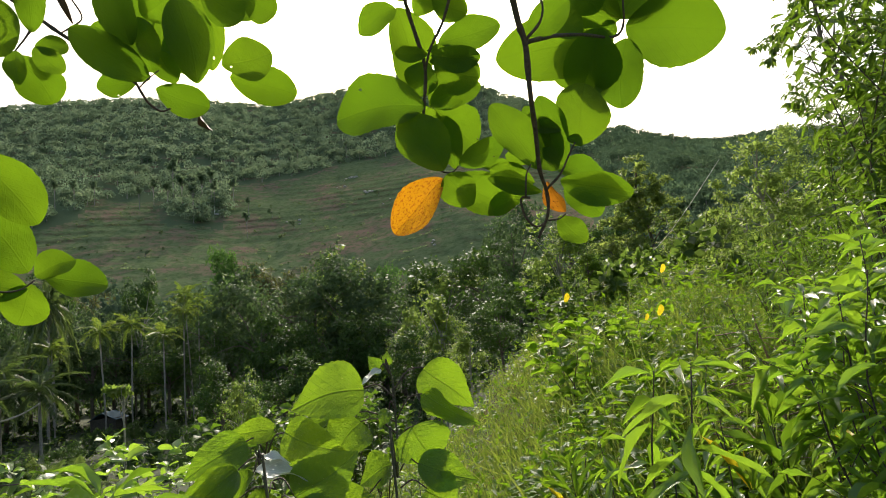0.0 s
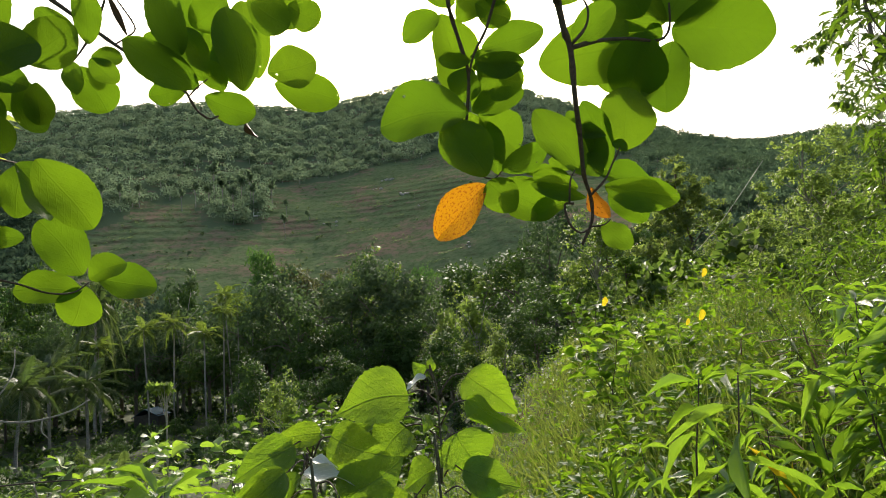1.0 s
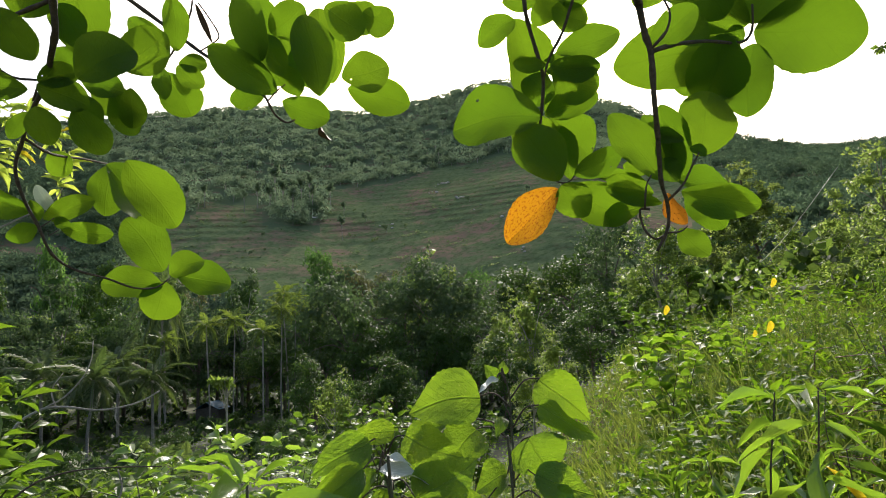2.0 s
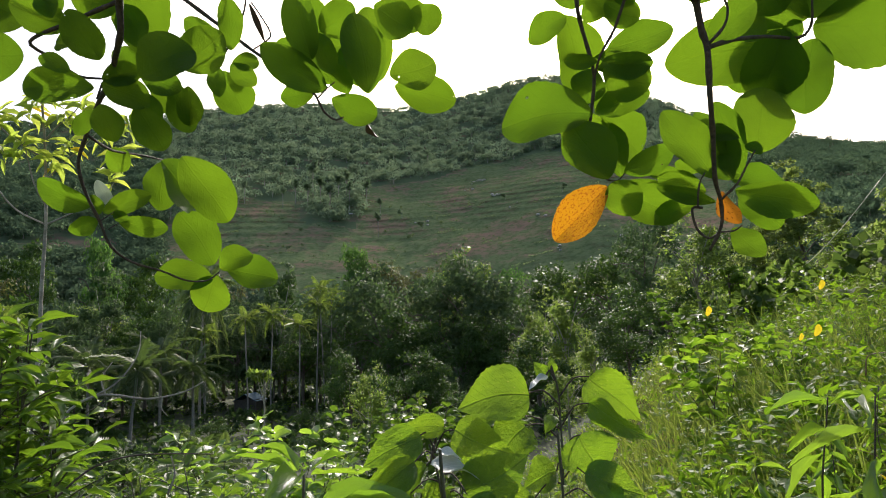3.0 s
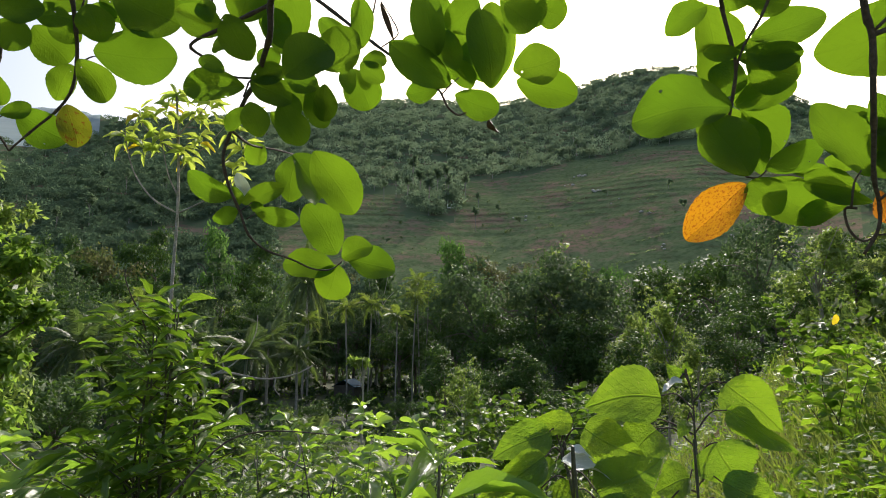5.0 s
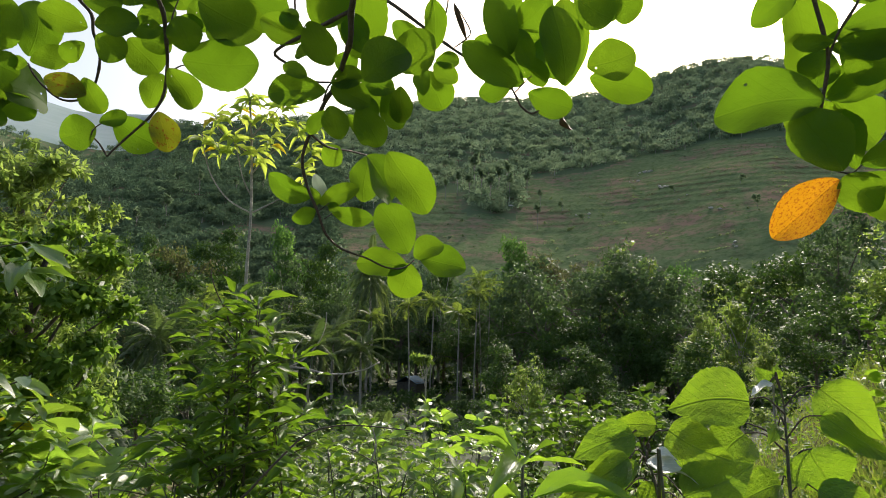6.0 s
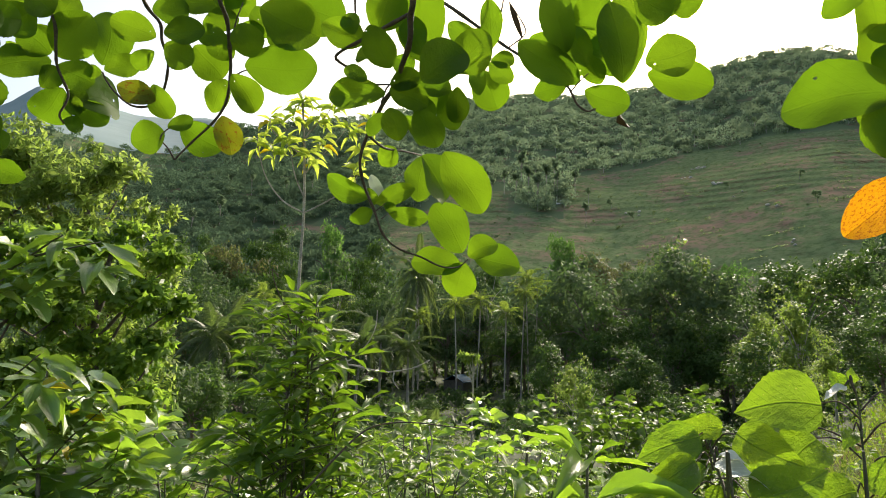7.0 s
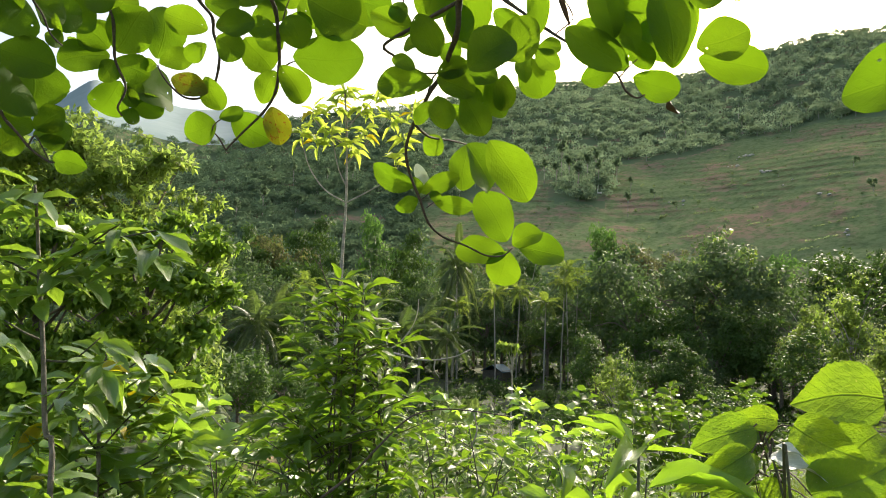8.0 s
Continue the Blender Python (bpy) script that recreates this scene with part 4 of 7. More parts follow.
def limb(points, thick, thin, name="limb", root=None, bark=None, sides=9):
    verts, faces = [], []
    tube(verts, faces, eased(points), thick, thin, sides, 0.08)
    return along_world(root or overhang, mesh_of(name, verts, faces, bark or BARK_TRUNK, True), name)


def branch(points, thick, thin):
    verts, faces = [], []
    tube(verts, faces, eased(points), thick, thin, 7, 0.22)
    return along_world(overhang, mesh_of("branch", verts, faces, BARK_TWIG, True), "branch")


def twig(parent, points, thick, thin):
    verts, faces = [], []
    tube(verts, faces, eased(points, 3), thick, thin, 6, 0.2)
    return part_of("twig", mesh_of("twig", verts, faces, BARK_TWIG, True), parent)


def broad_leaf(parent, base, tip, width, cant, skin=None):
    count_of["leaf"] += 1
    middle = Vector((-0.08, -0.04, 1.605))
    base, tip = (middle + (Vector(p) - middle) * 1.018 for p in (base, tip))      # blades hang just beyond their twigs
    name = (skin or LEAF_GREEN).name
    placed_blade(parent, CASHEW[name][(count_of["leaf"] * 7) % 4], on_axis(base, base + (tip - base) * 1.04, width * 1.07, cant), LEAF_WORDS.get(name, ""))


def heart_leaf(parent, base, tip, width, cant, skin=None):
    count_of["leaf"] += 1
    name = (skin or LEAF_SAPLING).name
    placed_blade(parent, HEARTS[name][(count_of["leaf"] * 5) % 4], on_axis(base, tip, width, cant), LEAF_WORDS.get(name, ""))


limb([(1.3, -1.6, -0.4), (1.35, -1.5, 0.9), (1.2, -1.1, 2.1), (0.9, -0.2, 2.75), (0.5, 0.75, 2.97), (0.1, 1.12, 3.0)], 0.09, 0.035, "trunk")
limb([(0.1, 1.12, 3.0), (-0.4, 1.2, 2.99), (-0.9, 1.05, 2.97), (-1.4, 0.92, 2.97), (-1.8, 0.62, 2.97), (-2.05, 0.22, 2.96)], 0.035, 0.012)
# Darker leaves have a second, mostly hidden blade added sunward to shade them.
spray = branch([(-0.020, 1.250, 2.950), (-0.028, 1.120, 2.586), (-0.034, 1.033, 2.210), (-0.031, 1.060, 2.161), (-0.023, 1.078, 2.126), (-0.012, 1.103, 2.071), (-0.022, 1.129, 2.006), (-0.030, 1.143, 1.963), (-0.017, 1.156, 1.921), (-0.001, 1.165, 1.889)], 0.0045, 0.0020)
twig(spray, [(0.069, 1.028, 2.215), (0.051, 1.046, 2.186), (0.028, 1.072, 2.138), (0.002, 1.090, 2.102), (-0.012, 1.105, 2.067)], 0.0030, 0.0020)
twig(spray, [(-0.001, 1.165, 1.889), (0.017, 1.165, 1.886), (0.031, 1.162, 1.897)], 0.0018, 0.0012)
broad_leaf(spray, (-0.002, 1.142, 1.870), (-0.105, 1.152, 1.787), 0.072, -18, LEAF_ORANGE)
broad_leaf(spray, (-0.021, 1.099, 2.001), (-0.187, 1.116, 2.012), 0.110, -19)
broad_leaf(spray, (-0.001, 1.116, 1.879), (-0.055, 1.090, 1.980), 0.088, -10)
broad_leaf(spray, (-0.004, 1.179, 1.911), (-0.060, 1.146, 2.015), 0.088, -1)
broad_leaf(spray, (0.023, 1.174, 1.894), (-0.004, 1.176, 2.015), 0.060, -1)
broad_leaf(spray, (-0.002, 1.177, 2.021), (0.074, 1.231, 1.951), 0.094, 17)
broad_leaf(spray, (-0.015, 1.146, 2.017), (0.082, 1.133, 2.040), 0.056, 29)
broad_leaf(spray, (0.002, 1.083, 2.069), (0.080, 1.094, 2.037), 0.076, 46)
broad_leaf(spray, (-0.003, 1.144, 2.104), (0.078, 1.155, 2.070), 0.078, -11)
broad_leaf(spray, (0.000, 1.059, 2.074), (0.082, 1.059, 2.057), 0.046, 57)
broad_leaf(spray, (-0.007, 1.153, 2.127), (0.078, 1.157, 2.111), 0.047, -14)
broad_leaf(spray, (0.016, 1.115, 2.119), (0.131, 1.122, 2.149), 0.061, 27)
broad_leaf(spray, (-0.050, 1.117, 2.202), (-0.032, 1.189, 2.081), 0.095, -13)
broad_leaf(spray, (-0.055, 1.055, 2.169), (-0.117, 1.041, 2.128), 0.051, -26)
broad_leaf(spray, (-0.006, 1.067, 2.079), (-0.061, 1.060, 2.085), 0.027, -55)
broad_leaf(spray, (-0.012, 1.171, 2.137), (-0.068, 1.166, 2.144), 0.028, 15)
broad_leaf(spray, (-0.008, 1.136, 2.096), (-0.033, 1.148, 2.042), 0.067, 4)
broad_leaf(spray, (0.012, 1.052, 2.178), (0.069, 1.067, 2.147), 0.050, 52)
broad_leaf(spray, (0.006, 1.121, 2.217), (0.065, 1.136, 2.185), 0.050, 18)
broad_leaf(spray, (-0.013, 1.076, 2.216), (0.021, 1.097, 2.183), 0.070, 53)
broad_leaf(spray, (-0.020, 1.176, 2.272), (0.015, 1.195, 2.237), 0.070, -8)
broad_leaf(spray, (-0.053, 1.022, 2.227), (-0.030, 1.044, 2.178), 0.068, 6)
broad_leaf(spray, (0.036, 1.040, 2.237), (0.060, 1.053, 2.176), 0.072, -2)
broad_leaf(spray, (0.031, 1.162, 1.897), (0.114, 1.135, 1.927), 0.048, 44)
broad_leaf(spray, (0.004, 1.137, 1.877), (0.039, 1.125, 1.818), 0.064, 30)
broad_leaf(spray, (0.016, 1.187, 1.881), (0.115, 1.182, 1.812), 0.078, 21)
broad_leaf(spray, (-0.012, 1.165, 2.024), (0.026, 1.162, 2.069), 0.044, 28)
spray = branch([(0.120, 1.050, 2.950), (0.125, 0.961, 2.533), (0.128, 0.902, 2.122), (0.135, 0.921, 2.096), (0.144, 0.946, 2.056), (0.152, 0.958, 2.028), (0.154, 0.984, 1.963), (0.162, 1.032, 1.911), (0.168, 1.078, 1.853), (0.181, 1.114, 1.819), (0.179, 1.122, 1.779), (0.158, 1.130, 1.739)], 0.0065, 0.0025)
twig(spray, [(0.152, 0.956, 2.031), (0.208, 1.029, 2.070), (0.281, 1.109, 2.103), (0.361, 1.189, 2.127), (0.383, 1.185, 2.147), (0.383, 1.165, 2.189)], 0.0040, 0.0020)
twig(spray, [(0.153, 0.954, 2.035), (0.178, 0.953, 2.060), (0.186, 0.953, 2.088), (0.180, 0.956, 2.114)], 0.0025, 0.0015)
twig(spray, [(0.180, 1.104, 1.822), (0.207, 1.101, 1.846), (0.223, 1.098, 1.873), (0.239, 1.095, 1.899)], 0.0025, 0.0015)
twig(spray, [(0.150, 1.110, 1.811), (0.134, 1.115, 1.812), (0.139, 1.122, 1.779), (0.157, 1.125, 1.760), (0.176, 1.124, 1.768)], 0.0025, 0.0018)
twig(spray, [(0.142, 1.111, 1.812), (0.147, 1.102, 1.851), (0.157, 1.097, 1.869)], 0.0020, 0.0012)
twig(spray, [(0.178, 1.123, 1.769), (0.198, 1.120, 1.769), (0.211, 1.117, 1.777)], 0.0018, 0.0012)
broad_leaf(spray, (0.364, 1.198, 2.130), (0.138, 1.214, 2.121), 0.122, -48)
broad_leaf(spray, (0.325, 1.143, 2.127), (0.288, 1.200, 2.025), 0.109, -17)
broad_leaf(spray, (0.320, 1.246, 2.187), (0.280, 1.300, 2.078), 0.109, -19)
broad_leaf(spray, (0.244, 1.135, 1.904), (0.280, 1.115, 2.009), 0.100, 22)
broad_leaf(spray, (0.380, 1.186, 2.121), (0.354, 1.191, 1.989), 0.093, 24)
broad_leaf(spray, (0.386, 1.183, 2.149), (0.539, 1.128, 2.085), 0.137, 56)
broad_leaf(spray, (0.373, 1.163, 2.152), (0.244, 1.144, 2.223), 0.088, -63)
broad_leaf(spray, (0.371, 1.232, 2.189), (0.240, 1.225, 2.270), 0.088, 18)
broad_leaf(spray, (0.378, 1.181, 2.158), (0.418, 1.123, 2.230), 0.103, 23)
broad_leaf(spray, (0.371, 1.284, 2.213), (0.415, 1.229, 2.291), 0.104, 18)
broad_leaf(spray, (0.364, 1.177, 2.128), (0.335, 1.171, 2.149), 0.032, -58)
broad_leaf(spray, (0.169, 1.098, 1.858), (0.102, 1.074, 1.977), 0.066, -12)
broad_leaf(spray, (0.224, 1.147, 1.873), (0.185, 1.083, 1.982), 0.053, -14)
broad_leaf(spray, (0.216, 1.093, 1.922), (0.165, 1.099, 1.944), 0.025, -32)
broad_leaf(spray, (0.213, 1.156, 1.956), (0.159, 1.159, 1.979), 0.025, 18)
broad_leaf(spray, (0.208, 1.130, 1.870), (0.181, 1.103, 1.955), 0.053, -27)
broad_leaf(spray, (0.203, 1.218, 1.917), (0.176, 1.197, 2.008), 0.054, 17)
broad_leaf(spray, (0.209, 1.126, 1.842), (0.324, 1.103, 1.795), 0.060, 47)
broad_leaf(spray, (0.201, 1.211, 1.890), (0.323, 1.191, 1.842), 0.060, -8)
broad_leaf(spray, (0.224, 1.154, 1.842), (0.277, 1.142, 1.776), 0.063, 13)
broad_leaf(spray, (0.194, 1.120, 1.772), (0.233, 1.099, 1.723), 0.046, 9)
broad_leaf(spray, (0.179, 1.091, 1.833), (0.199, 1.107, 1.776), 0.034, 50, LEAF_RUSSET)
broad_leaf(spray, (0.169, 1.096, 1.817), (0.080, 1.093, 1.848), 0.027, -47)
broad_leaf(spray, (0.164, 1.200, 1.874), (0.072, 1.203, 1.908), 0.027, 1)
broad_leaf(spray, (0.165, 1.142, 1.846), (0.088, 1.138, 1.877), 0.046, -52)
broad_leaf(spray, (0.203, 1.113, 1.856), (0.171, 1.112, 1.898), 0.046, -13)
broad_leaf(spray, (0.159, 0.987, 2.058), (0.225, 0.955, 2.092), 0.051, 39)
broad_leaf(spray, (0.281, 1.109, 2.104), (0.234, 1.086, 2.131), 0.054, -31)
broad_leaf(spray, (0.324, 1.130, 2.155), (0.269, 1.085, 2.203), 0.082, -57)
broad_leaf(spray, (0.176, 0.958, 2.111), (0.140, 0.957, 2.153), 0.053, -63)
broad_leaf(spray, (0.252, 1.104, 1.894), (0.231, 1.108, 1.916), 0.021, -11)
broad_leaf(spray, (0.150, 1.168, 1.829), (0.074, 1.186, 1.811), 0.040, -17)
broad_leaf(spray, (0.166, 1.153, 1.889), (0.119, 1.141, 1.902), 0.028, -44)
spray = branch([(-1.150, 1.150, 2.950), (-1.075, 1.186, 2.798), (-0.965, 1.135, 2.471), (-0.935, 1.167, 2.434), (-0.892, 1.179, 2.399), (-0.808, 1.230, 2.328), (-0.760, 1.242, 2.287), (-0.695, 1.262, 2.238), (-0.637, 1.275, 2.189), (-0.617, 1.263, 2.161), (-0.610, 1.283, 2.139), (-0.592, 1.302, 2.125), (-0.575, 1.312, 2.133)], 0.0055, 0.0020)
twig(spray, [(-0.811, 1.229, 2.329), (-0.776, 1.217, 2.380), (-0.758, 1.195, 2.430)], 0.0028, 0.0016)
twig(spray, [(-0.812, 1.231, 2.325), (-0.838, 1.235, 2.292), (-0.865, 1.236, 2.262)], 0.0026, 0.0016)
twig(spray, [(-0.768, 1.241, 2.295), (-0.732, 1.246, 2.317), (-0.723, 1.241, 2.332), (-0.735, 1.218, 2.363), (-0.748, 1.199, 2.388)], 0.0018, 0.0014)
twig(spray, [(-0.616, 1.261, 2.166), (-0.601, 1.270, 2.187), (-0.582, 1.279, 2.207)], 0.0020, 0.0014)
broad_leaf(spray, (-0.530, 1.353, 2.133), (-0.521, 1.370, 2.093), 0.026, 60, LEAF_DRY)
broad_leaf(spray, (-0.496, 1.268, 2.163), (-0.499, 1.201, 2.320), 0.092, 22)
broad_leaf(spray, (-0.508, 1.386, 2.242), (-0.514, 1.329, 2.406), 0.087, 18)
broad_leaf(spray, (-0.459, 1.314, 2.216), (-0.360, 1.347, 2.250), 0.098, 27)
broad_leaf(spray, (-0.478, 1.418, 2.242), (-0.340, 1.481, 2.200), 0.088, 46)
broad_leaf(spray, (-0.587, 1.267, 2.161), (-0.501, 1.333, 2.131), 0.068, 43)
broad_leaf(spray, (-0.595, 1.258, 2.177), (-0.693, 1.153, 2.250), 0.077, -41)
broad_leaf(spray, (-0.614, 1.375, 2.250), (-0.718, 1.280, 2.327), 0.074, -27)
broad_leaf(spray, (-0.616, 1.222, 2.239), (-0.611, 1.130, 2.356), 0.073, 16)
broad_leaf(spray, (-0.638, 1.339, 2.304), (-0.638, 1.256, 2.425), 0.069, 32)
broad_leaf(spray, (-0.575, 1.249, 2.211), (-0.601, 1.217, 2.297), 0.060, -6)
broad_leaf(spray, (-0.574, 1.367, 2.271), (-0.598, 1.327, 2.352), 0.057, 1)
broad_leaf(spray, (-0.528, 1.274, 2.385), (-0.598, 1.258, 2.326), 0.082, -58)
broad_leaf(spray, (-0.540, 1.352, 2.219), (-0.578, 1.326, 2.322), 0.071, -15)
broad_leaf(spray, (-0.563, 1.311, 2.188), (-0.576, 1.264, 2.239), 0.053, -8)
broad_leaf(spray, (-0.463, 1.215, 2.340), (-0.395, 1.280, 2.307), 0.083, 37)
broad_leaf(spray, (-0.459, 1.333, 2.408), (-0.391, 1.398, 2.374), 0.078, 49)
broad_leaf(spray, (-0.402, 1.310, 2.371), (-0.343, 1.359, 2.348), 0.071, 53)
broad_leaf(spray, (-0.632, 1.277, 2.186), (-0.694, 1.239, 2.170), 0.056, -36)
broad_leaf(spray, (-0.768, 1.150, 2.252), (-0.743, 1.091, 2.336), 0.052, 58)
broad_leaf(spray, (-0.819, 1.181, 2.294), (-0.867, 1.127, 2.325), 0.051, -48)
broad_leaf(spray, (-0.807, 1.159, 2.246), (-0.829, 1.118, 2.280), 0.045, -24)
broad_leaf(spray, (-0.772, 1.159, 2.230), (-0.731, 1.204, 2.244), 0.039, 47)
broad_leaf(spray, (-0.776, 1.159, 2.225), (-0.727, 1.174, 2.178), 0.047, 7)
broad_leaf(spray, (-0.811, 1.181, 2.225), (-0.796, 1.248, 2.144), 0.085, -11)
broad_leaf(spray, (-0.792, 1.132, 2.210), (-0.787, 1.127, 2.147), 0.038, -18)
broad_leaf(spray, (-0.793, 1.250, 2.270), (-0.796, 1.263, 2.215), 0.036, -33)
broad_leaf(spray, (-0.691, 1.155, 2.262), (-0.702, 1.111, 2.326), 0.012, 8, LEAF_DRY)
spray = branch([(-0.850, 0.850, 2.950), (-0.764, 0.781, 2.578), (-0.707, 0.736, 2.196), (-0.734, 0.770, 2.148), (-0.752, 0.796, 2.117), (-0.803, 0.845, 2.099), (-0.848, 0.891, 2.090), (-0.911, 0.940, 2.083), (-0.979, 0.992, 2.060), (-1.037, 1.044, 2.051), (-1.065, 1.059, 2.004), (-1.073, 1.090, 1.950), (-1.065, 1.124, 1.893), (-1.059, 1.152, 1.842), (-1.059, 1.219, 1.815), (-1.039, 1.295, 1.801), (-1.022, 1.368, 1.783), (-1.007, 1.434, 1.787), (-1.005, 1.489, 1.814)], 0.0060, 0.0018)
twig(spray, [(-0.737, 0.771, 2.155), (-0.791, 0.771, 2.142), (-0.841, 0.771, 2.130), (-0.886, 0.771, 2.120), (-0.912, 0.785, 2.115), (-0.897, 0.819, 2.102), (-0.882, 0.854, 2.086), (-0.857, 0.884, 2.090)], 0.0034, 0.0020)
twig(spray, [(-1.032, 1.046, 2.057), (-1.064, 1.152, 2.060), (-1.079, 1.261, 2.082), (-1.092, 1.372, 2.100)], 0.0034, 0.0020)
twig(spray, [(-0.847, 0.754, 2.224), (-0.861, 0.776, 2.183), (-0.862, 0.796, 2.159), (-0.866, 0.813, 2.133)], 0.0020, 0.0012)
twig(spray, [(-0.857, 0.884, 2.090), (-0.829, 0.912, 2.101), (-0.811, 0.931, 2.112)], 0.0025, 0.0015)
twig(spray, [(-0.911, 0.930, 2.077), (-0.884, 0.922, 2.109), (-0.844, 0.945, 2.091)], 0.0020, 0.0012)
twig(spray, [(-1.066, 1.123, 1.893), (-1.060, 1.137, 1.905), (-1.054, 1.151, 1.919)], 0.0016, 0.0010)
twig(spray, [(-1.054, 1.136, 1.877), (-1.050, 1.160, 1.894)], 0.0014, 0.0010)
broad_leaf(spray, (-1.050, 1.185, 2.067), (-1.079, 1.165, 2.025), 0.056, -42)
broad_leaf(spray, (-1.040, 1.291, 2.071), (-1.015, 1.416, 1.979), 0.123, -45)
broad_leaf(spray, (-0.888, 1.155, 2.029), (-0.821, 1.225, 1.896), 0.100, -18)
broad_leaf(spray, (-1.089, 1.373, 2.100), (-1.095, 1.359, 1.972), 0.090, -56)
broad_leaf(spray, (-1.062, 1.094, 1.919), (-1.121, 1.017, 1.956), 0.057, -47)
broad_leaf(spray, (-1.068, 1.121, 1.897), (-1.101, 1.085, 1.869), 0.043, -78)
broad_leaf(spray, (-1.085, 1.153, 1.922), (-1.003, 1.198, 1.962), 0.048, 41)
broad_leaf(spray, (-1.062, 1.175, 1.901), (-0.986, 1.239, 1.889), 0.046, 42)
broad_leaf(spray, (-1.065, 1.120, 1.907), (-1.064, 1.101, 1.945), 0.027, 61)
broad_leaf(spray, (-1.054, 1.151, 1.919), (-1.029, 1.160, 1.898), 0.025, 3)
broad_leaf(spray, (-1.081, 1.177, 1.937), (-1.092, 1.142, 1.989), 0.029, 18, LEAF_PALE)
broad_leaf(spray, (-1.013, 1.482, 1.836), (-1.052, 1.387, 1.956), 0.112, 30)
broad_leaf(spray, (-0.995, 1.470, 1.824), (-0.922, 1.494, 1.862), 0.075, 14)
broad_leaf(spray, (-1.000, 1.513, 1.824), (-0.886, 1.584, 1.803), 0.095, 7)
broad_leaf(spray, (-1.010, 1.488, 1.804), (-1.046, 1.480, 1.714), 0.101, -47)
broad_leaf(spray, (-1.020, 1.483, 1.797), (-1.142, 1.416, 1.808), 0.090, -5)
broad_leaf(spray, (-0.843, 0.786, 2.132), (-0.879, 0.719, 2.147), 0.054, -51)
broad_leaf(spray, (-0.837, 0.749, 2.132), (-0.847, 0.735, 2.167), 0.035, 9)
broad_leaf(spray, (-0.795, 0.808, 2.259), (-0.837, 0.816, 2.172), 0.078, -66)
broad_leaf(spray, (-0.770, 0.856, 2.312), (-0.827, 0.948, 2.163), 0.095, -56)
broad_leaf(spray, (-0.758, 0.845, 2.066), (-0.686, 0.881, 2.128), 0.084, 36)
broad_leaf(spray, (-0.763, 0.953, 2.131), (-0.679, 0.968, 2.182), 0.080, 61)
broad_leaf(spray, (-0.789, 0.793, 2.074), (-0.787, 0.729, 2.121), 0.054, 36)
broad_leaf(spray, (-0.790, 0.901, 2.145), (-0.817, 0.874, 2.216), 0.052, 1)
broad_leaf(spray, (-0.813, 0.765, 2.091), (-0.843, 0.758, 2.097), 0.026, -23)
broad_leaf(spray, (-0.804, 0.801, 2.035), (-0.901, 0.757, 2.033), 0.054, -43)
broad_leaf(spray, (-0.878, 0.825, 2.061), (-0.911, 0.801, 2.055), 0.047, -32)
broad_leaf(spray, (-0.825, 0.775, 2.055), (-0.854, 0.746, 2.069), 0.028, -20)
broad_leaf(spray, (-0.822, 0.838, 2.067), (-0.770, 0.863, 2.083), 0.040, 51)
broad_leaf(spray, (-0.821, 0.946, 2.143), (-0.781, 0.989, 2.168), 0.038, 41)
broad_leaf(spray, (-0.823, 0.840, 2.061), (-0.768, 0.885, 2.035), 0.054, 16)
broad_leaf(spray, (-0.838, 0.948, 2.129), (-0.781, 0.990, 2.101), 0.052, 18)
broad_leaf(spray, (-0.813, 0.829, 2.018), (-0.804, 0.847, 1.962), 0.047, -20)
broad_leaf(spray, (-0.818, 0.937, 2.080), (-0.808, 0.954, 2.023), 0.045, -33)
broad_leaf(spray, (-0.785, 0.880, 2.032), (-0.775, 0.935, 1.965), 0.057, -19)
broad_leaf(spray, (-0.802, 0.989, 2.106), (-0.797, 1.052, 2.041), 0.054, -37)
broad_leaf(spray, (-0.886, 0.987, 2.064), (-0.865, 1.038, 2.011), 0.038, -20)
broad_leaf(spray, (-0.846, 0.988, 2.120), (-0.813, 1.056, 2.094), 0.061, 43)
broad_leaf(spray, (-0.760, 0.987, 2.104), (-0.785, 1.028, 2.043), 0.048, -64)
broad_leaf(spray, (-0.840, 0.848, 2.018), (-0.861, 0.830, 1.973), 0.029, -44)
broad_leaf(spray, (-0.881, 0.936, 2.175), (-0.857, 0.958, 2.143), 0.047, -1)
spray = branch([(-1.500, 0.900, 2.950), (-1.384, 0.846, 2.697), (-1.306, 0.811, 2.395), (-1.322, 0.860, 2.331), (-1.340, 0.886, 2.289), (-1.359, 0.911, 2.244), (-1.374, 0.923, 2.193), (-1.390, 0.927, 2.153), (-1.416, 0.917, 2.110), (-1.450, 0.895, 2.066), (-1.477, 0.876, 2.028), (-1.488, 0.869, 2.011)], 0.0060, 0.0020)
twig(spray, [(-1.338, 0.894, 2.306), (-1.321, 0.888, 2.343), (-1.299, 0.885, 2.379)], 0.0022, 0.0014)
twig(spray, [(-1.367, 0.921, 2.213), (-1.343, 0.930, 2.230), (-1.327, 0.937, 2.235)], 0.0022, 0.0014)
twig(spray, [(-1.488, 0.869, 2.011), (-1.493, 0.850, 2.038), (-1.499, 0.833, 2.056), (-1.488, 0.839, 2.077), (-1.469, 0.856, 2.094)], 0.0022, 0.0014)
twig(spray, [(-1.367, 0.921, 2.213), (-1.355, 0.939, 2.192), (-1.351, 0.945, 2.174)], 0.0016, 0.0010)
broad_leaf(spray, (-1.230, 0.878, 2.343), (-1.146, 0.988, 2.303), 0.119, 37)
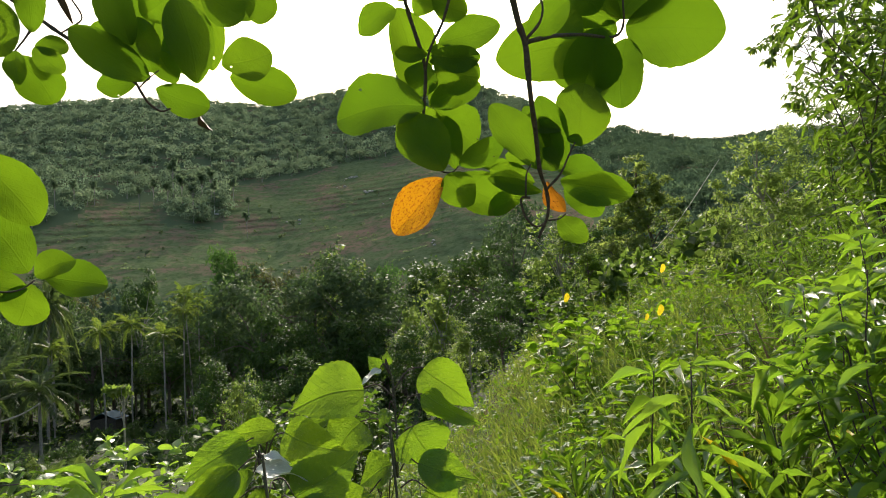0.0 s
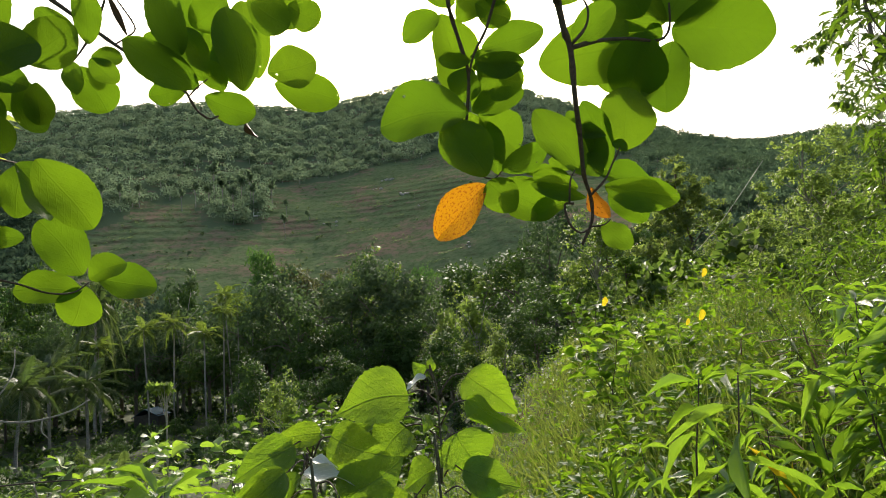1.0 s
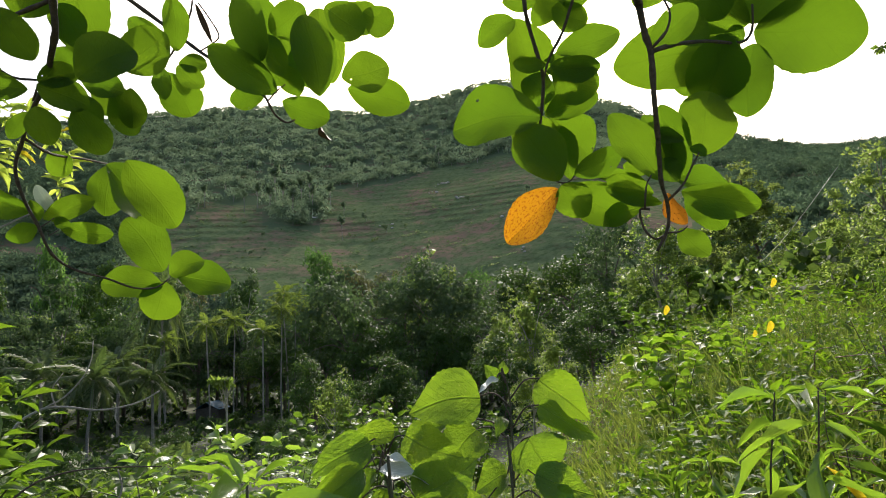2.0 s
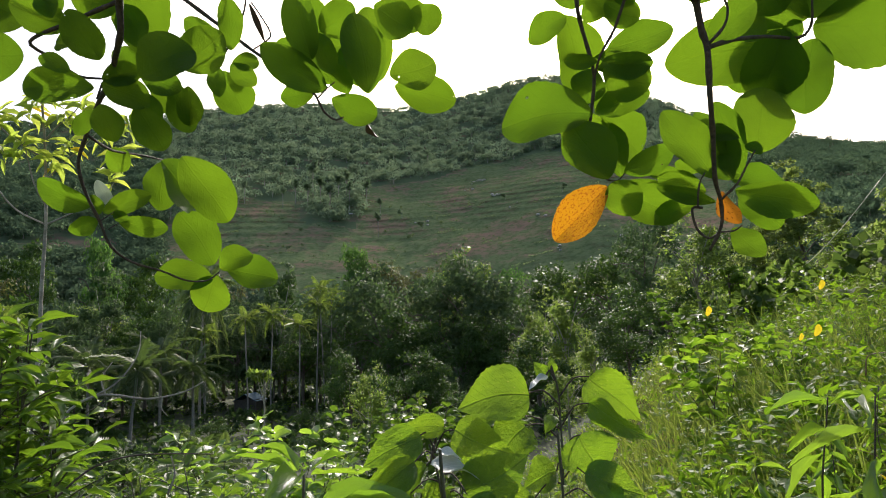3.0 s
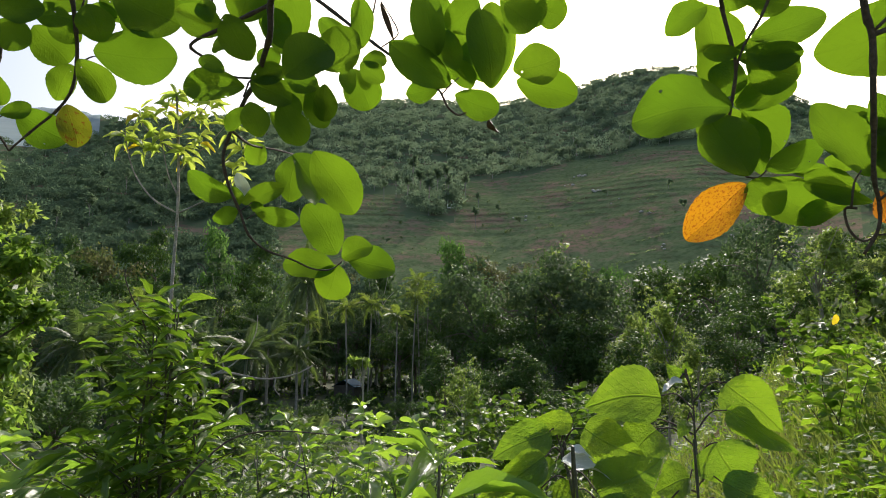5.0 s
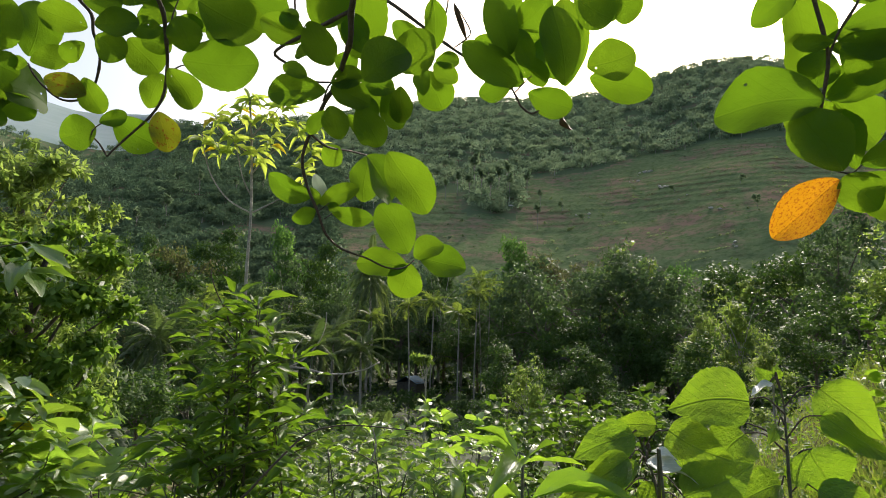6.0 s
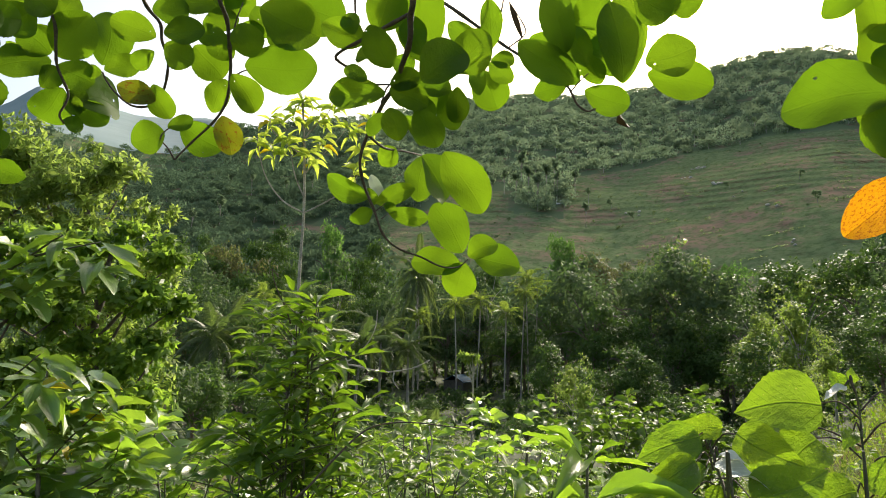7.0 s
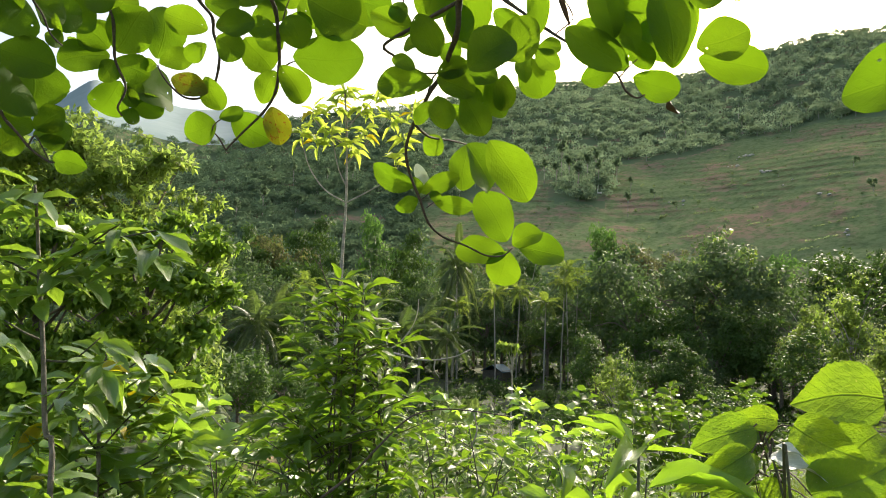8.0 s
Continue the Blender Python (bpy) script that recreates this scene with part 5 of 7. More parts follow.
broad_leaf(spray, (-1.247, 0.986, 2.424), (-1.169, 1.102, 2.389), 0.113, 55)
broad_leaf(spray, (-1.289, 0.896, 2.218), (-1.172, 1.008, 2.234), 0.113, 62)
broad_leaf(spray, (-1.233, 0.832, 2.288), (-1.226, 0.859, 2.221), 0.070, -31)
broad_leaf(spray, (-1.238, 0.940, 2.345), (-1.257, 0.990, 2.293), 0.066, -77)
broad_leaf(spray, (-1.278, 0.913, 2.379), (-1.269, 0.936, 2.309), 0.058, -40)
broad_leaf(spray, (-1.311, 0.894, 2.306), (-1.332, 0.881, 2.270), 0.040, -76)
broad_leaf(spray, (-1.318, 0.886, 2.205), (-1.312, 0.964, 2.134), 0.070, -48)
broad_leaf(spray, (-1.374, 0.913, 2.212), (-1.396, 0.896, 2.133), 0.058, -54)
broad_leaf(spray, (-1.386, 0.828, 2.267), (-1.379, 0.907, 2.213), 0.085, -33)
broad_leaf(spray, (-1.352, 0.726, 2.217), (-1.325, 0.779, 2.191), 0.064, 24)
broad_leaf(spray, (-1.354, 0.834, 2.279), (-1.318, 0.882, 2.249), 0.061, 19)
broad_leaf(spray, (-1.346, 0.719, 2.238), (-1.288, 0.773, 2.261), 0.059, 49)
broad_leaf(spray, (-1.364, 0.827, 2.315), (-1.311, 0.885, 2.341), 0.056, 53)
broad_leaf(spray, (-1.277, 0.830, 2.263), (-1.323, 0.787, 2.259), 0.049, -49)
broad_leaf(spray, (-1.273, 0.938, 2.321), (-1.313, 0.891, 2.315), 0.046, -54)
broad_leaf(spray, (-1.449, 0.849, 2.092), (-1.413, 0.945, 2.043), 0.080, 27)
broad_leaf(spray, (-1.354, 0.896, 2.110), (-1.357, 0.931, 2.026), 0.067, -65, LEAF_TURNING)
broad_leaf(spray, (-1.436, 0.809, 2.067), (-1.412, 0.855, 2.099), 0.036, 74)
broad_leaf(spray, (-1.473, 0.828, 2.065), (-1.509, 0.772, 2.035), 0.077, -56)
broad_leaf(spray, (-1.450, 0.771, 2.161), (-1.453, 0.822, 2.095), 0.056, -51)
broad_leaf(spray, (-1.439, 0.775, 2.120), (-1.465, 0.701, 2.137), 0.053, -45, LEAF_TURNING)
broad_leaf(spray, (-1.530, 0.702, 2.185), (-1.491, 0.763, 2.223), 0.052, 61)
broad_leaf(spray, (-1.414, 0.745, 2.222), (-1.465, 0.724, 2.191), 0.042, -69)
broad_leaf(spray, (-1.593, 0.733, 2.222), (-1.557, 0.730, 2.341), 0.093, 77)
broad_leaf(spray, (-1.494, 0.798, 2.298), (-1.546, 0.716, 2.324), 0.069, -41)
broad_leaf(spray, (-1.383, 0.712, 2.297), (-1.341, 0.771, 2.319), 0.064, 70)
broad_leaf(spray, (-1.379, 0.820, 2.364), (-1.343, 0.883, 2.389), 0.060, 66)
broad_leaf(spray, (-1.295, 0.807, 2.333), (-1.345, 0.759, 2.330), 0.050, -52)
broad_leaf(spray, (-1.308, 0.915, 2.400), (-1.358, 0.867, 2.398), 0.047, -55)
broad_leaf(spray, (-1.324, 0.870, 2.428), (-1.314, 0.917, 2.364), 0.073, -29)
spray = branch([(-1.750, 0.750, 2.950), (-1.564, 0.725, 2.691), (-1.440, 0.709, 2.384), (-1.449, 0.737, 2.338), (-1.443, 0.771, 2.309), (-1.452, 0.785, 2.274), (-1.455, 0.806, 2.240), (-1.471, 0.817, 2.190), (-1.492, 0.815, 2.143), (-1.512, 0.795, 2.126), (-1.529, 0.769, 2.125), (-1.540, 0.736, 2.147), (-1.544, 0.715, 2.169), (-1.544, 0.704, 2.186)], 0.0048, 0.0018)
broad_leaf(spray, (-1.606, 0.670, 2.138), (-1.598, 0.798, 2.146), 0.113, 69)
broad_leaf(spray, (-1.544, 0.704, 2.186), (-1.566, 0.684, 2.179), 0.032, -43)
spray = branch([(-1.950, 0.600, 2.950), (-1.710, 0.573, 2.661), (-1.550, 0.556, 2.335), (-1.559, 0.576, 2.301), (-1.565, 0.602, 2.260), (-1.580, 0.617, 2.209), (-1.589, 0.629, 2.175), (-1.591, 0.657, 2.130), (-1.599, 0.659, 2.105), (-1.611, 0.654, 2.078), (-1.611, 0.666, 2.060)], 0.0045, 0.0020)
broad_leaf(spray, (-1.582, 0.623, 2.198), (-1.490, 0.632, 2.272), 0.095, 81)
broad_leaf(spray, (-1.590, 0.615, 2.190), (-1.622, 0.524, 2.148), 0.077, -59)
broad_leaf(spray, (-1.600, 0.588, 2.196), (-1.637, 0.540, 2.205), 0.024, -60)
broad_leaf(spray, (-1.586, 0.612, 2.201), (-1.585, 0.550, 2.231), 0.078, 80)
broad_leaf(spray, (-1.529, 0.577, 2.260), (-1.506, 0.525, 2.288), 0.078, 159)
broad_leaf(spray, (-1.541, 0.547, 2.265), (-1.548, 0.506, 2.201), 0.073, -102)
broad_leaf(spray, (-1.610, 0.659, 2.140), (-1.683, 0.647, 2.071), 0.088, -88)
broad_leaf(spray, (-1.588, 0.628, 2.177), (-1.589, 0.606, 2.126), 0.050, -97)
broad_leaf(spray, (-1.587, 0.628, 2.181), (-1.567, 0.699, 2.159), 0.070, 51)
broad_leaf(spray, (-1.591, 0.657, 2.130), (-1.599, 0.711, 2.113), 0.050, 147)
broad_leaf(spray, (-1.623, 0.689, 2.126), (-1.607, 0.765, 2.088), 0.060, 19)
broad_leaf(spray, (-1.610, 0.664, 2.067), (-1.600, 0.706, 2.061), 0.039, 50)
broad_leaf(spray, (-1.609, 0.514, 2.253), (-1.581, 0.540, 2.337), 0.093, 68)
broad_leaf(spray, (-1.592, 0.658, 2.128), (-1.593, 0.687, 2.085), 0.037, -69)
broad_leaf(spray, (-1.563, 0.601, 2.266), (-1.517, 0.616, 2.315), 0.070, 80)
spray = branch([(-1.750, 0.450, 2.950), (-1.566, 0.405, 2.593), (-1.444, 0.376, 2.221), (-1.453, 0.393, 2.187), (-1.455, 0.415, 2.164), (-1.460, 0.435, 2.133), (-1.457, 0.458, 2.116)], 0.0030, 0.0015)
broad_leaf(spray, (-1.456, 0.458, 2.118), (-1.448, 0.427, 2.127), 0.037, -157)
broad_leaf(spray, (-1.454, 0.452, 2.129), (-1.444, 0.433, 2.168), 0.016, 69)
broad_leaf(spray, (-1.453, 0.398, 2.183), (-1.466, 0.462, 2.174), 0.060, 134)
broad_leaf(spray, (-1.507, 0.436, 2.186), (-1.489, 0.507, 2.206), 0.065, 95)
broad_leaf(spray, (-1.450, 0.385, 2.199), (-1.399, 0.399, 2.235), 0.069, 69)
spray = branch([(-1.950, 0.300, 2.950), (-1.727, 0.312, 2.590), (-1.579, 0.319, 2.216), (-1.604, 0.366, 2.116), (-1.616, 0.407, 2.039), (-1.621, 0.428, 1.993), (-1.618, 0.456, 1.964), (-1.614, 0.484, 1.935), (-1.606, 0.515, 1.916), (-1.601, 0.527, 1.915)], 0.0050, 0.0018)
twig(spray, [(-1.615, 0.478, 1.942), (-1.607, 0.486, 1.965), (-1.606, 0.502, 1.942), (-1.605, 0.515, 1.920)], 0.0018, 0.0012)
broad_leaf(spray, (-1.605, 0.479, 1.980), (-1.572, 0.523, 2.022), 0.059, 98)
broad_leaf(spray, (-1.608, 0.484, 1.963), (-1.599, 0.554, 1.996), 0.049, 90)
broad_leaf(spray, (-1.600, 0.523, 1.929), (-1.556, 0.563, 1.906), 0.051, 31)
broad_leaf(spray, (-1.614, 0.472, 1.955), (-1.631, 0.431, 1.934), 0.060, -73)
broad_leaf(spray, (-1.606, 0.482, 1.973), (-1.593, 0.418, 1.987), 0.056, -138)
broad_leaf(spray, (-1.605, 0.494, 1.959), (-1.596, 0.542, 1.958), 0.035, 87)
broad_leaf(spray, (-1.575, 0.400, 1.999), (-1.576, 0.453, 2.059), 0.104, 94)
broad_leaf(spray, (-1.645, 0.488, 2.026), (-1.613, 0.476, 2.134), 0.125, 100)
broad_leaf(spray, (-1.574, 0.390, 2.116), (-1.534, 0.478, 2.096), 0.083, 43)
broad_leaf(spray, (-1.548, 0.376, 2.139), (-1.545, 0.425, 2.212), 0.092, 98)
broad_leaf(spray, (-1.609, 0.380, 2.088), (-1.608, 0.429, 2.099), 0.075, 85)
broad_leaf(spray, (-1.623, 0.380, 2.043), (-1.632, 0.372, 1.961), 0.091, -58)
broad_leaf(spray, (-1.578, 0.369, 2.181), (-1.521, 0.371, 2.236), 0.091, 108)
broad_leaf(spray, (-1.602, 0.354, 2.134), (-1.619, 0.311, 2.155), 0.086, -22)
broad_leaf(spray, (-1.622, 0.400, 2.026), (-1.614, 0.356, 2.056), 0.083, 121)


# ---- the sapling in front ----
sapling = thing("heart_leaved_sapling", (0.03, 0.95, height(0.03, 0.95)), "young sapling with large sunlit heart-shaped leaves", "sapling")


def sapling_stem(points, thick, thin):
    foot = Vector(points[0])
    points = [(foot.x * 0.7, foot.y, height(foot.x, foot.y) - 0.1)] + points
    verts, faces = [], []
    tube(verts, faces, eased(points), thick, thin, 7, 0.25)
    return along_world(sapling, mesh_of("stem", verts, faces, STEM_GREEN, True), "stem")


stem = sapling_stem([(-0.108, 0.878, 1.357), (-0.109, 0.909, 1.400), (-0.108, 0.938, 1.440), (-0.109, 0.954, 1.481), (-0.109, 0.967, 1.512), (-0.112, 0.970, 1.538), (-0.117, 0.971, 1.557)], 0.0019, 0.0012)
twig(stem, [(-0.109, 0.957, 1.504), (-0.131, 0.957, 1.525), (-0.153, 0.957, 1.522)], 0.0013, 0.0010)
heart_leaf(stem, (-0.153, 0.957, 1.522), (-0.262, 0.937, 1.514), 0.093, -1, LEAF_SAPLING)
twig(stem, [(-0.108, 0.958, 1.515), (-0.085, 0.968, 1.541), (-0.062, 0.979, 1.542)], 0.0013, 0.0010)
heart_leaf(stem, (-0.062, 0.979, 1.542), (0.004, 0.958, 1.480), 0.070, 15, LEAF_SAPLING)
twig(stem, [(-0.108, 0.953, 1.472), (-0.087, 0.944, 1.502), (-0.066, 0.936, 1.507)], 0.0013, 0.0010)
heart_leaf(stem, (-0.066, 0.936, 1.507), (0.012, 0.900, 1.458), 0.042, 49, LEAF_SAPLING)
twig(stem, [(-0.109, 0.945, 1.425), (-0.095, 0.933, 1.457), (-0.081, 0.921, 1.465)], 0.0013, 0.0010)
heart_leaf(stem, (-0.081, 0.921, 1.465), (-0.056, 0.923, 1.403), 0.087, 0, LEAF_SAPLING)
twig(stem, [(-0.110, 0.950, 1.453), (-0.136, 0.951, 1.476), (-0.161, 0.951, 1.475)], 0.0013, 0.0010)
heart_leaf(stem, (-0.161, 0.951, 1.475), (-0.200, 0.912, 1.435), 0.071, -9, LEAF_SAPLING)
twig(stem, [(-0.109, 0.943, 1.414), (-0.114, 0.938, 1.425), (-0.118, 0.932, 1.413)], 0.0013, 0.0010)
heart_leaf(stem, (-0.118, 0.932, 1.413), (-0.168, 0.922, 1.399), 0.057, 15, LEAF_SAPLING)
twig(stem, [(-0.108, 0.941, 1.402), (-0.093, 0.922, 1.421), (-0.078, 0.902, 1.416)], 0.0013, 0.0010)
heart_leaf(stem, (-0.078, 0.902, 1.416), (0.001, 0.906, 1.386), 0.057, -5, LEAF_SAPLING)
twig(stem, [(-0.110, 0.955, 1.489), (-0.114, 0.955, 1.500), (-0.118, 0.955, 1.488)], 0.0013, 0.0010)
heart_leaf(stem, (-0.118, 0.955, 1.488), (-0.130, 0.926, 1.470), 0.022, 0, LEAF_SAPLING)
twig(stem, [(-0.113, 0.960, 1.542), (-0.119, 0.960, 1.554), (-0.126, 0.960, 1.542)], 0.0013, 0.0010)
heart_leaf(stem, (-0.126, 0.960, 1.542), (-0.141, 0.958, 1.569), 0.024, 0, LEAF_SAPLING)
twig(stem, [(-0.115, 0.960, 1.546), (-0.117, 0.965, 1.561), (-0.119, 0.970, 1.552)], 0.0013, 0.0010)
heart_leaf(stem, (-0.119, 0.970, 1.552), (-0.112, 0.972, 1.572), 0.017, 32, LEAF_SAPLING)
twig(stem, [(-0.113, 0.960, 1.539), (-0.119, 0.955, 1.555), (-0.125, 0.950, 1.548)], 0.0013, 0.0010)
heart_leaf(stem, (-0.125, 0.950, 1.548), (-0.150, 0.920, 1.532), 0.017, 30, LEAF_GLINT)
twig(stem, [(-0.109, 0.952, 1.469), (-0.155, 0.981, 1.485), (-0.200, 1.009, 1.477)], 0.0013, 0.0010)
heart_leaf(stem, (-0.200, 1.009, 1.477), (-0.265, 0.989, 1.472), 0.036, 21, LEAF_SAPLING)
twig(stem, [(-0.109, 0.939, 1.393), (-0.129, 0.922, 1.400), (-0.149, 0.904, 1.383)], 0.0013, 0.0010)
heart_leaf(stem, (-0.149, 0.904, 1.383), (-0.196, 0.896, 1.345), 0.072, 4, LEAF_SAPLING)
twig(stem, [(-0.109, 0.935, 1.379), (-0.089, 0.920, 1.392), (-0.070, 0.905, 1.382)], 0.0013, 0.0010)
heart_leaf(stem, (-0.070, 0.905, 1.382), (-0.031, 0.888, 1.354), 0.072, 6, LEAF_SAPLING)
stem = sapling_stem([(-0.245, 0.771, 1.355), (-0.258, 0.802, 1.400), (-0.269, 0.828, 1.429), (-0.278, 0.841, 1.452), (-0.283, 0.842, 1.467)], 0.0019, 0.0012)
twig(stem, [(-0.299, 0.929, 1.449), (-0.298, 0.890, 1.475), (-0.297, 0.851, 1.478)], 0.0013, 0.0010)
heart_leaf(stem, (-0.297, 0.851, 1.478), (-0.377, 0.830, 1.441), 0.057, -3, LEAF_SAPLING)
twig(stem, [(-0.298, 0.929, 1.447), (-0.286, 0.914, 1.477), (-0.273, 0.898, 1.483)], 0.0013, 0.0010)
heart_leaf(stem, (-0.273, 0.898, 1.483), (-0.330, 0.863, 1.488), 0.036, -14, LEAF_SAPLING)
twig(stem, [(-0.297, 0.928, 1.441), (-0.276, 0.904, 1.473), (-0.255, 0.880, 1.480)], 0.0013, 0.0010)
heart_leaf(stem, (-0.255, 0.880, 1.480), (-0.177, 0.866, 1.445), 0.068, 19, LEAF_SAPLING)
twig(stem, [(-0.294, 0.927, 1.433), (-0.294, 0.867, 1.454), (-0.294, 0.806, 1.451)], 0.0013, 0.0010)
heart_leaf(stem, (-0.294, 0.806, 1.451), (-0.367, 0.749, 1.402), 0.046, -24, LEAF_SAPLING)
twig(stem, [(-0.287, 0.924, 1.410), (-0.259, 0.877, 1.420), (-0.231, 0.829, 1.405)], 0.0013, 0.0010)
heart_leaf(stem, (-0.231, 0.829, 1.405), (-0.148, 0.842, 1.450), 0.074, 28, LEAF_SAPLING)
twig(stem, [(-0.275, 0.831, 1.449), (-0.274, 0.820, 1.461), (-0.274, 0.810, 1.448)], 0.0013, 0.0010)
heart_leaf(stem, (-0.274, 0.810, 1.448), (-0.203, 0.835, 1.430), 0.038, -51, LEAF_GLINT)
twig(stem, [(-0.276, 0.831, 1.454), (-0.273, 0.827, 1.469), (-0.270, 0.823, 1.459)], 0.0013, 0.0010)
heart_leaf(stem, (-0.270, 0.823, 1.459), (-0.233, 0.828, 1.456), 0.017, -48, LEAF_GLINT)
twig(stem, [(-0.291, 0.926, 1.421), (-0.290, 0.886, 1.442), (-0.289, 0.846, 1.438)], 0.0013, 0.0010)
heart_leaf(stem, (-0.289, 0.846, 1.438), (-0.326, 0.839, 1.400), 0.039, 21, LEAF_SAPLING)
twig(stem, [(-0.285, 0.922, 1.398), (-0.292, 0.860, 1.417), (-0.299, 0.797, 1.413)], 0.0013, 0.0010)
heart_leaf(stem, (-0.299, 0.797, 1.413), (-0.339, 0.765, 1.376), 0.049, -4, LEAF_SAPLING)
twig(stem, [(-0.281, 0.919, 1.379), (-0.255, 0.863, 1.402), (-0.228, 0.808, 1.401)], 0.0013, 0.0010)
heart_leaf(stem, (-0.228, 0.808, 1.401), (-0.194, 0.809, 1.362), 0.066, -21, LEAF_SAPLING)
twig(stem, [(-0.285, 0.922, 1.398), (-0.274, 0.874, 1.419), (-0.263, 0.826, 1.416)], 0.0013, 0.0010)
heart_leaf(stem, (-0.263, 0.826, 1.416), (-0.276, 0.787, 1.375), 0.047, -38, LEAF_SAPLING)


# ---- shrubs ----
def shrub(name, label, category, group, stems, tall, spread, nodes, size, slim, blades, seed, droop=0.2, bark=None, lowest=0.25, odd=0.03, whorl=2, thick=0.005, joined=False, bushy=0.0, least=0.74):
    """Several stems with leaves in pairs or whorls, on short side twigs where it is bushy; the leaves are objects on shared meshes."""
    rng = random.Random(seed)
    root = thing(name, (0, 0, 0), label, category, group)
    root["tip"] = tall * 0.97
    poses = []
    for s in range(stems):
        a = 6.283 * s / stems + rng.uniform(-0.5, 0.5)
        h = tall * (rng.uniform(least, 1.0) if s else 1.0)
        lean = spread * rng.uniform(0.25, 1.0)
        if least < 0.7:                                    # tall shoots stand upright in the middle
            lean *= 3.0 * max(0.06, 1.1 - h / tall)
        way = Vector((math.cos(a), math.sin(a), 0))
        sway = Vector((rng.uniform(-1, 1), rng.uniform(-1, 1), 0)) * 0.06 * tall
        path = eased([way * 0.03 + Vector((0, 0, -0.1)), way * lean * 0.3 + sway + Vector((0, 0, h * 0.4)), way * lean * 0.75 - sway * 0.4 + Vector((0, 0, h * 0.75)), way * lean + Vector((0, 0, h))], 5)
        verts, faces, spots = [], [], []
        tube(verts, faces, path, thick, thick * 0.35, 6, 0.15)
        for k in range(nodes):
            u = min(0.999, max(0.05, lowest + (1 - lowest) * (k + rng.uniform(-0.3, 0.3)) / (nodes - 1)))
            i = u * (len(path) - 1)
            p = path[int(i)].lerp(path[min(len(path) - 1, int(i) + 1)], i - int(i))
            turn = 1.57 * k + rng.uniform(-0.5, 0.5)
            if k < nodes - 1 and rng.random() < bushy:
                d = Vector((math.cos(turn), math.sin(turn), rng.uniform(0.2, 1.0))).normalized()
                reach = size * rng.uniform(0.9, 2.0)
                tube(verts, faces, eased([p, p + d * reach * 0.5 + Vector((0, 0, 0.04 * reach)), p + d * reach], 2), thick * 0.4, thick * 0.2, 4)
                spots += [(p + d * reach * 0.5, turn + 1.3, 2, False), (p + d * reach * 0.78, turn + 0.2, 2, False), (p + d * reach, turn, whorl + 1, True)]
            else:
                spots.append((p, turn, whorl if k < nodes - 1 else whorl + 2, k == nodes - 1))
        stem = part_of("stem", mesh_of("stem", verts, faces, bark or STEM_GREEN, True), root)
        for p, turn, count, tip in spots:
            for w in range(count):
                b = turn + 6.283 * w / count + rng.uniform(-0.35, 0.35)
                up = rng.uniform(0.0, 0.8) - droop + (0.35 if tip else 0)
                d = Vector((math.cos(b), math.sin(b), up)).normalized()
                length = size * rng.uniform(0.55, 1.2) * (0.8 if tip else 1)
                kind = YELLOWS if rng.random() < odd else blades
                m = on_axis(p + d * 0.01, p + d * length, length * slim * rng.uniform(0.8, 1.15), rng.uniform(-45, 45), (0, 0, 1))
                if joined:
                    poses.append(m)
                else:
                    placed_blade(stem, kind[rng.randrange(len(kind))], m)
    if joined:
        joined_leaves(root, blades, poses)
    return root


def stand_shrub(kind, az, r, top, turn=0.0):
    """A copy at (az, r) whose tip reaches the height top."""
    p = at(az, r)
    return copy_thing(kind, Matrix.Translation(p) @ Matrix.Rotation(turn, 4, "Z") @ Matrix.Scale((top - p.z) / kind["tip"] / kind.scale[0], 4))


def settle_shrub(kind, az, r, top):
    p = at(az, r)
    kind.matrix_basis = Matrix.Translation(p) @ Matrix.Scale((top - p.z) / kind["tip"], 4)


def joined_leaves(root, blades, poses):
    """All the leaves of a shrub that stands farther off, as one part."""
    data = []
    for me in blades:
        v = np.empty(len(me.vertices) * 3, np.float32)
        me.vertices.foreach_get("co", v)
        f = np.array([tuple(p.vertices) for p in me.polygons])
        uv = np.empty(len(me.loops) * 2, np.float32)
        me.uv_layers[0].data.foreach_get("uv", uv)
        per = np.zeros((len(me.vertices), 2), np.float32)
        per[f.ravel()] = uv.reshape(-1, 2)
        data.append((v.reshape(-1, 3), f, per))
    verts, faces, uvs, count = [], [], [], 0
    for k, m in enumerate(poses):
        v, f, uv = data[k % len(data)]
        m = np.array(m)
        verts.append(v @ m[:3, :3].T + m[:3, 3])
        faces.append(f + count)
        uvs.append(uv)
        count += len(v)
    return part_of("foliage", mesh_of("foliage", np.concatenate(verts), np.concatenate(faces), blades[0].materials[0], True, np.concatenate(uvs)), root)


front_bush = shrub("lance_leaved_bush", "leafy green bush with pointed drooping leaves on dark stems", "bush", "near bushes", 18, 1.75, 0.19, 21, 0.10, 0.22, LANCES, 21, 0.45, lowest=0.35, odd=0.0, bushy=0.5, least=0.55)
settle_shrub(front_bush, 48.3, 1.72, 1.62)


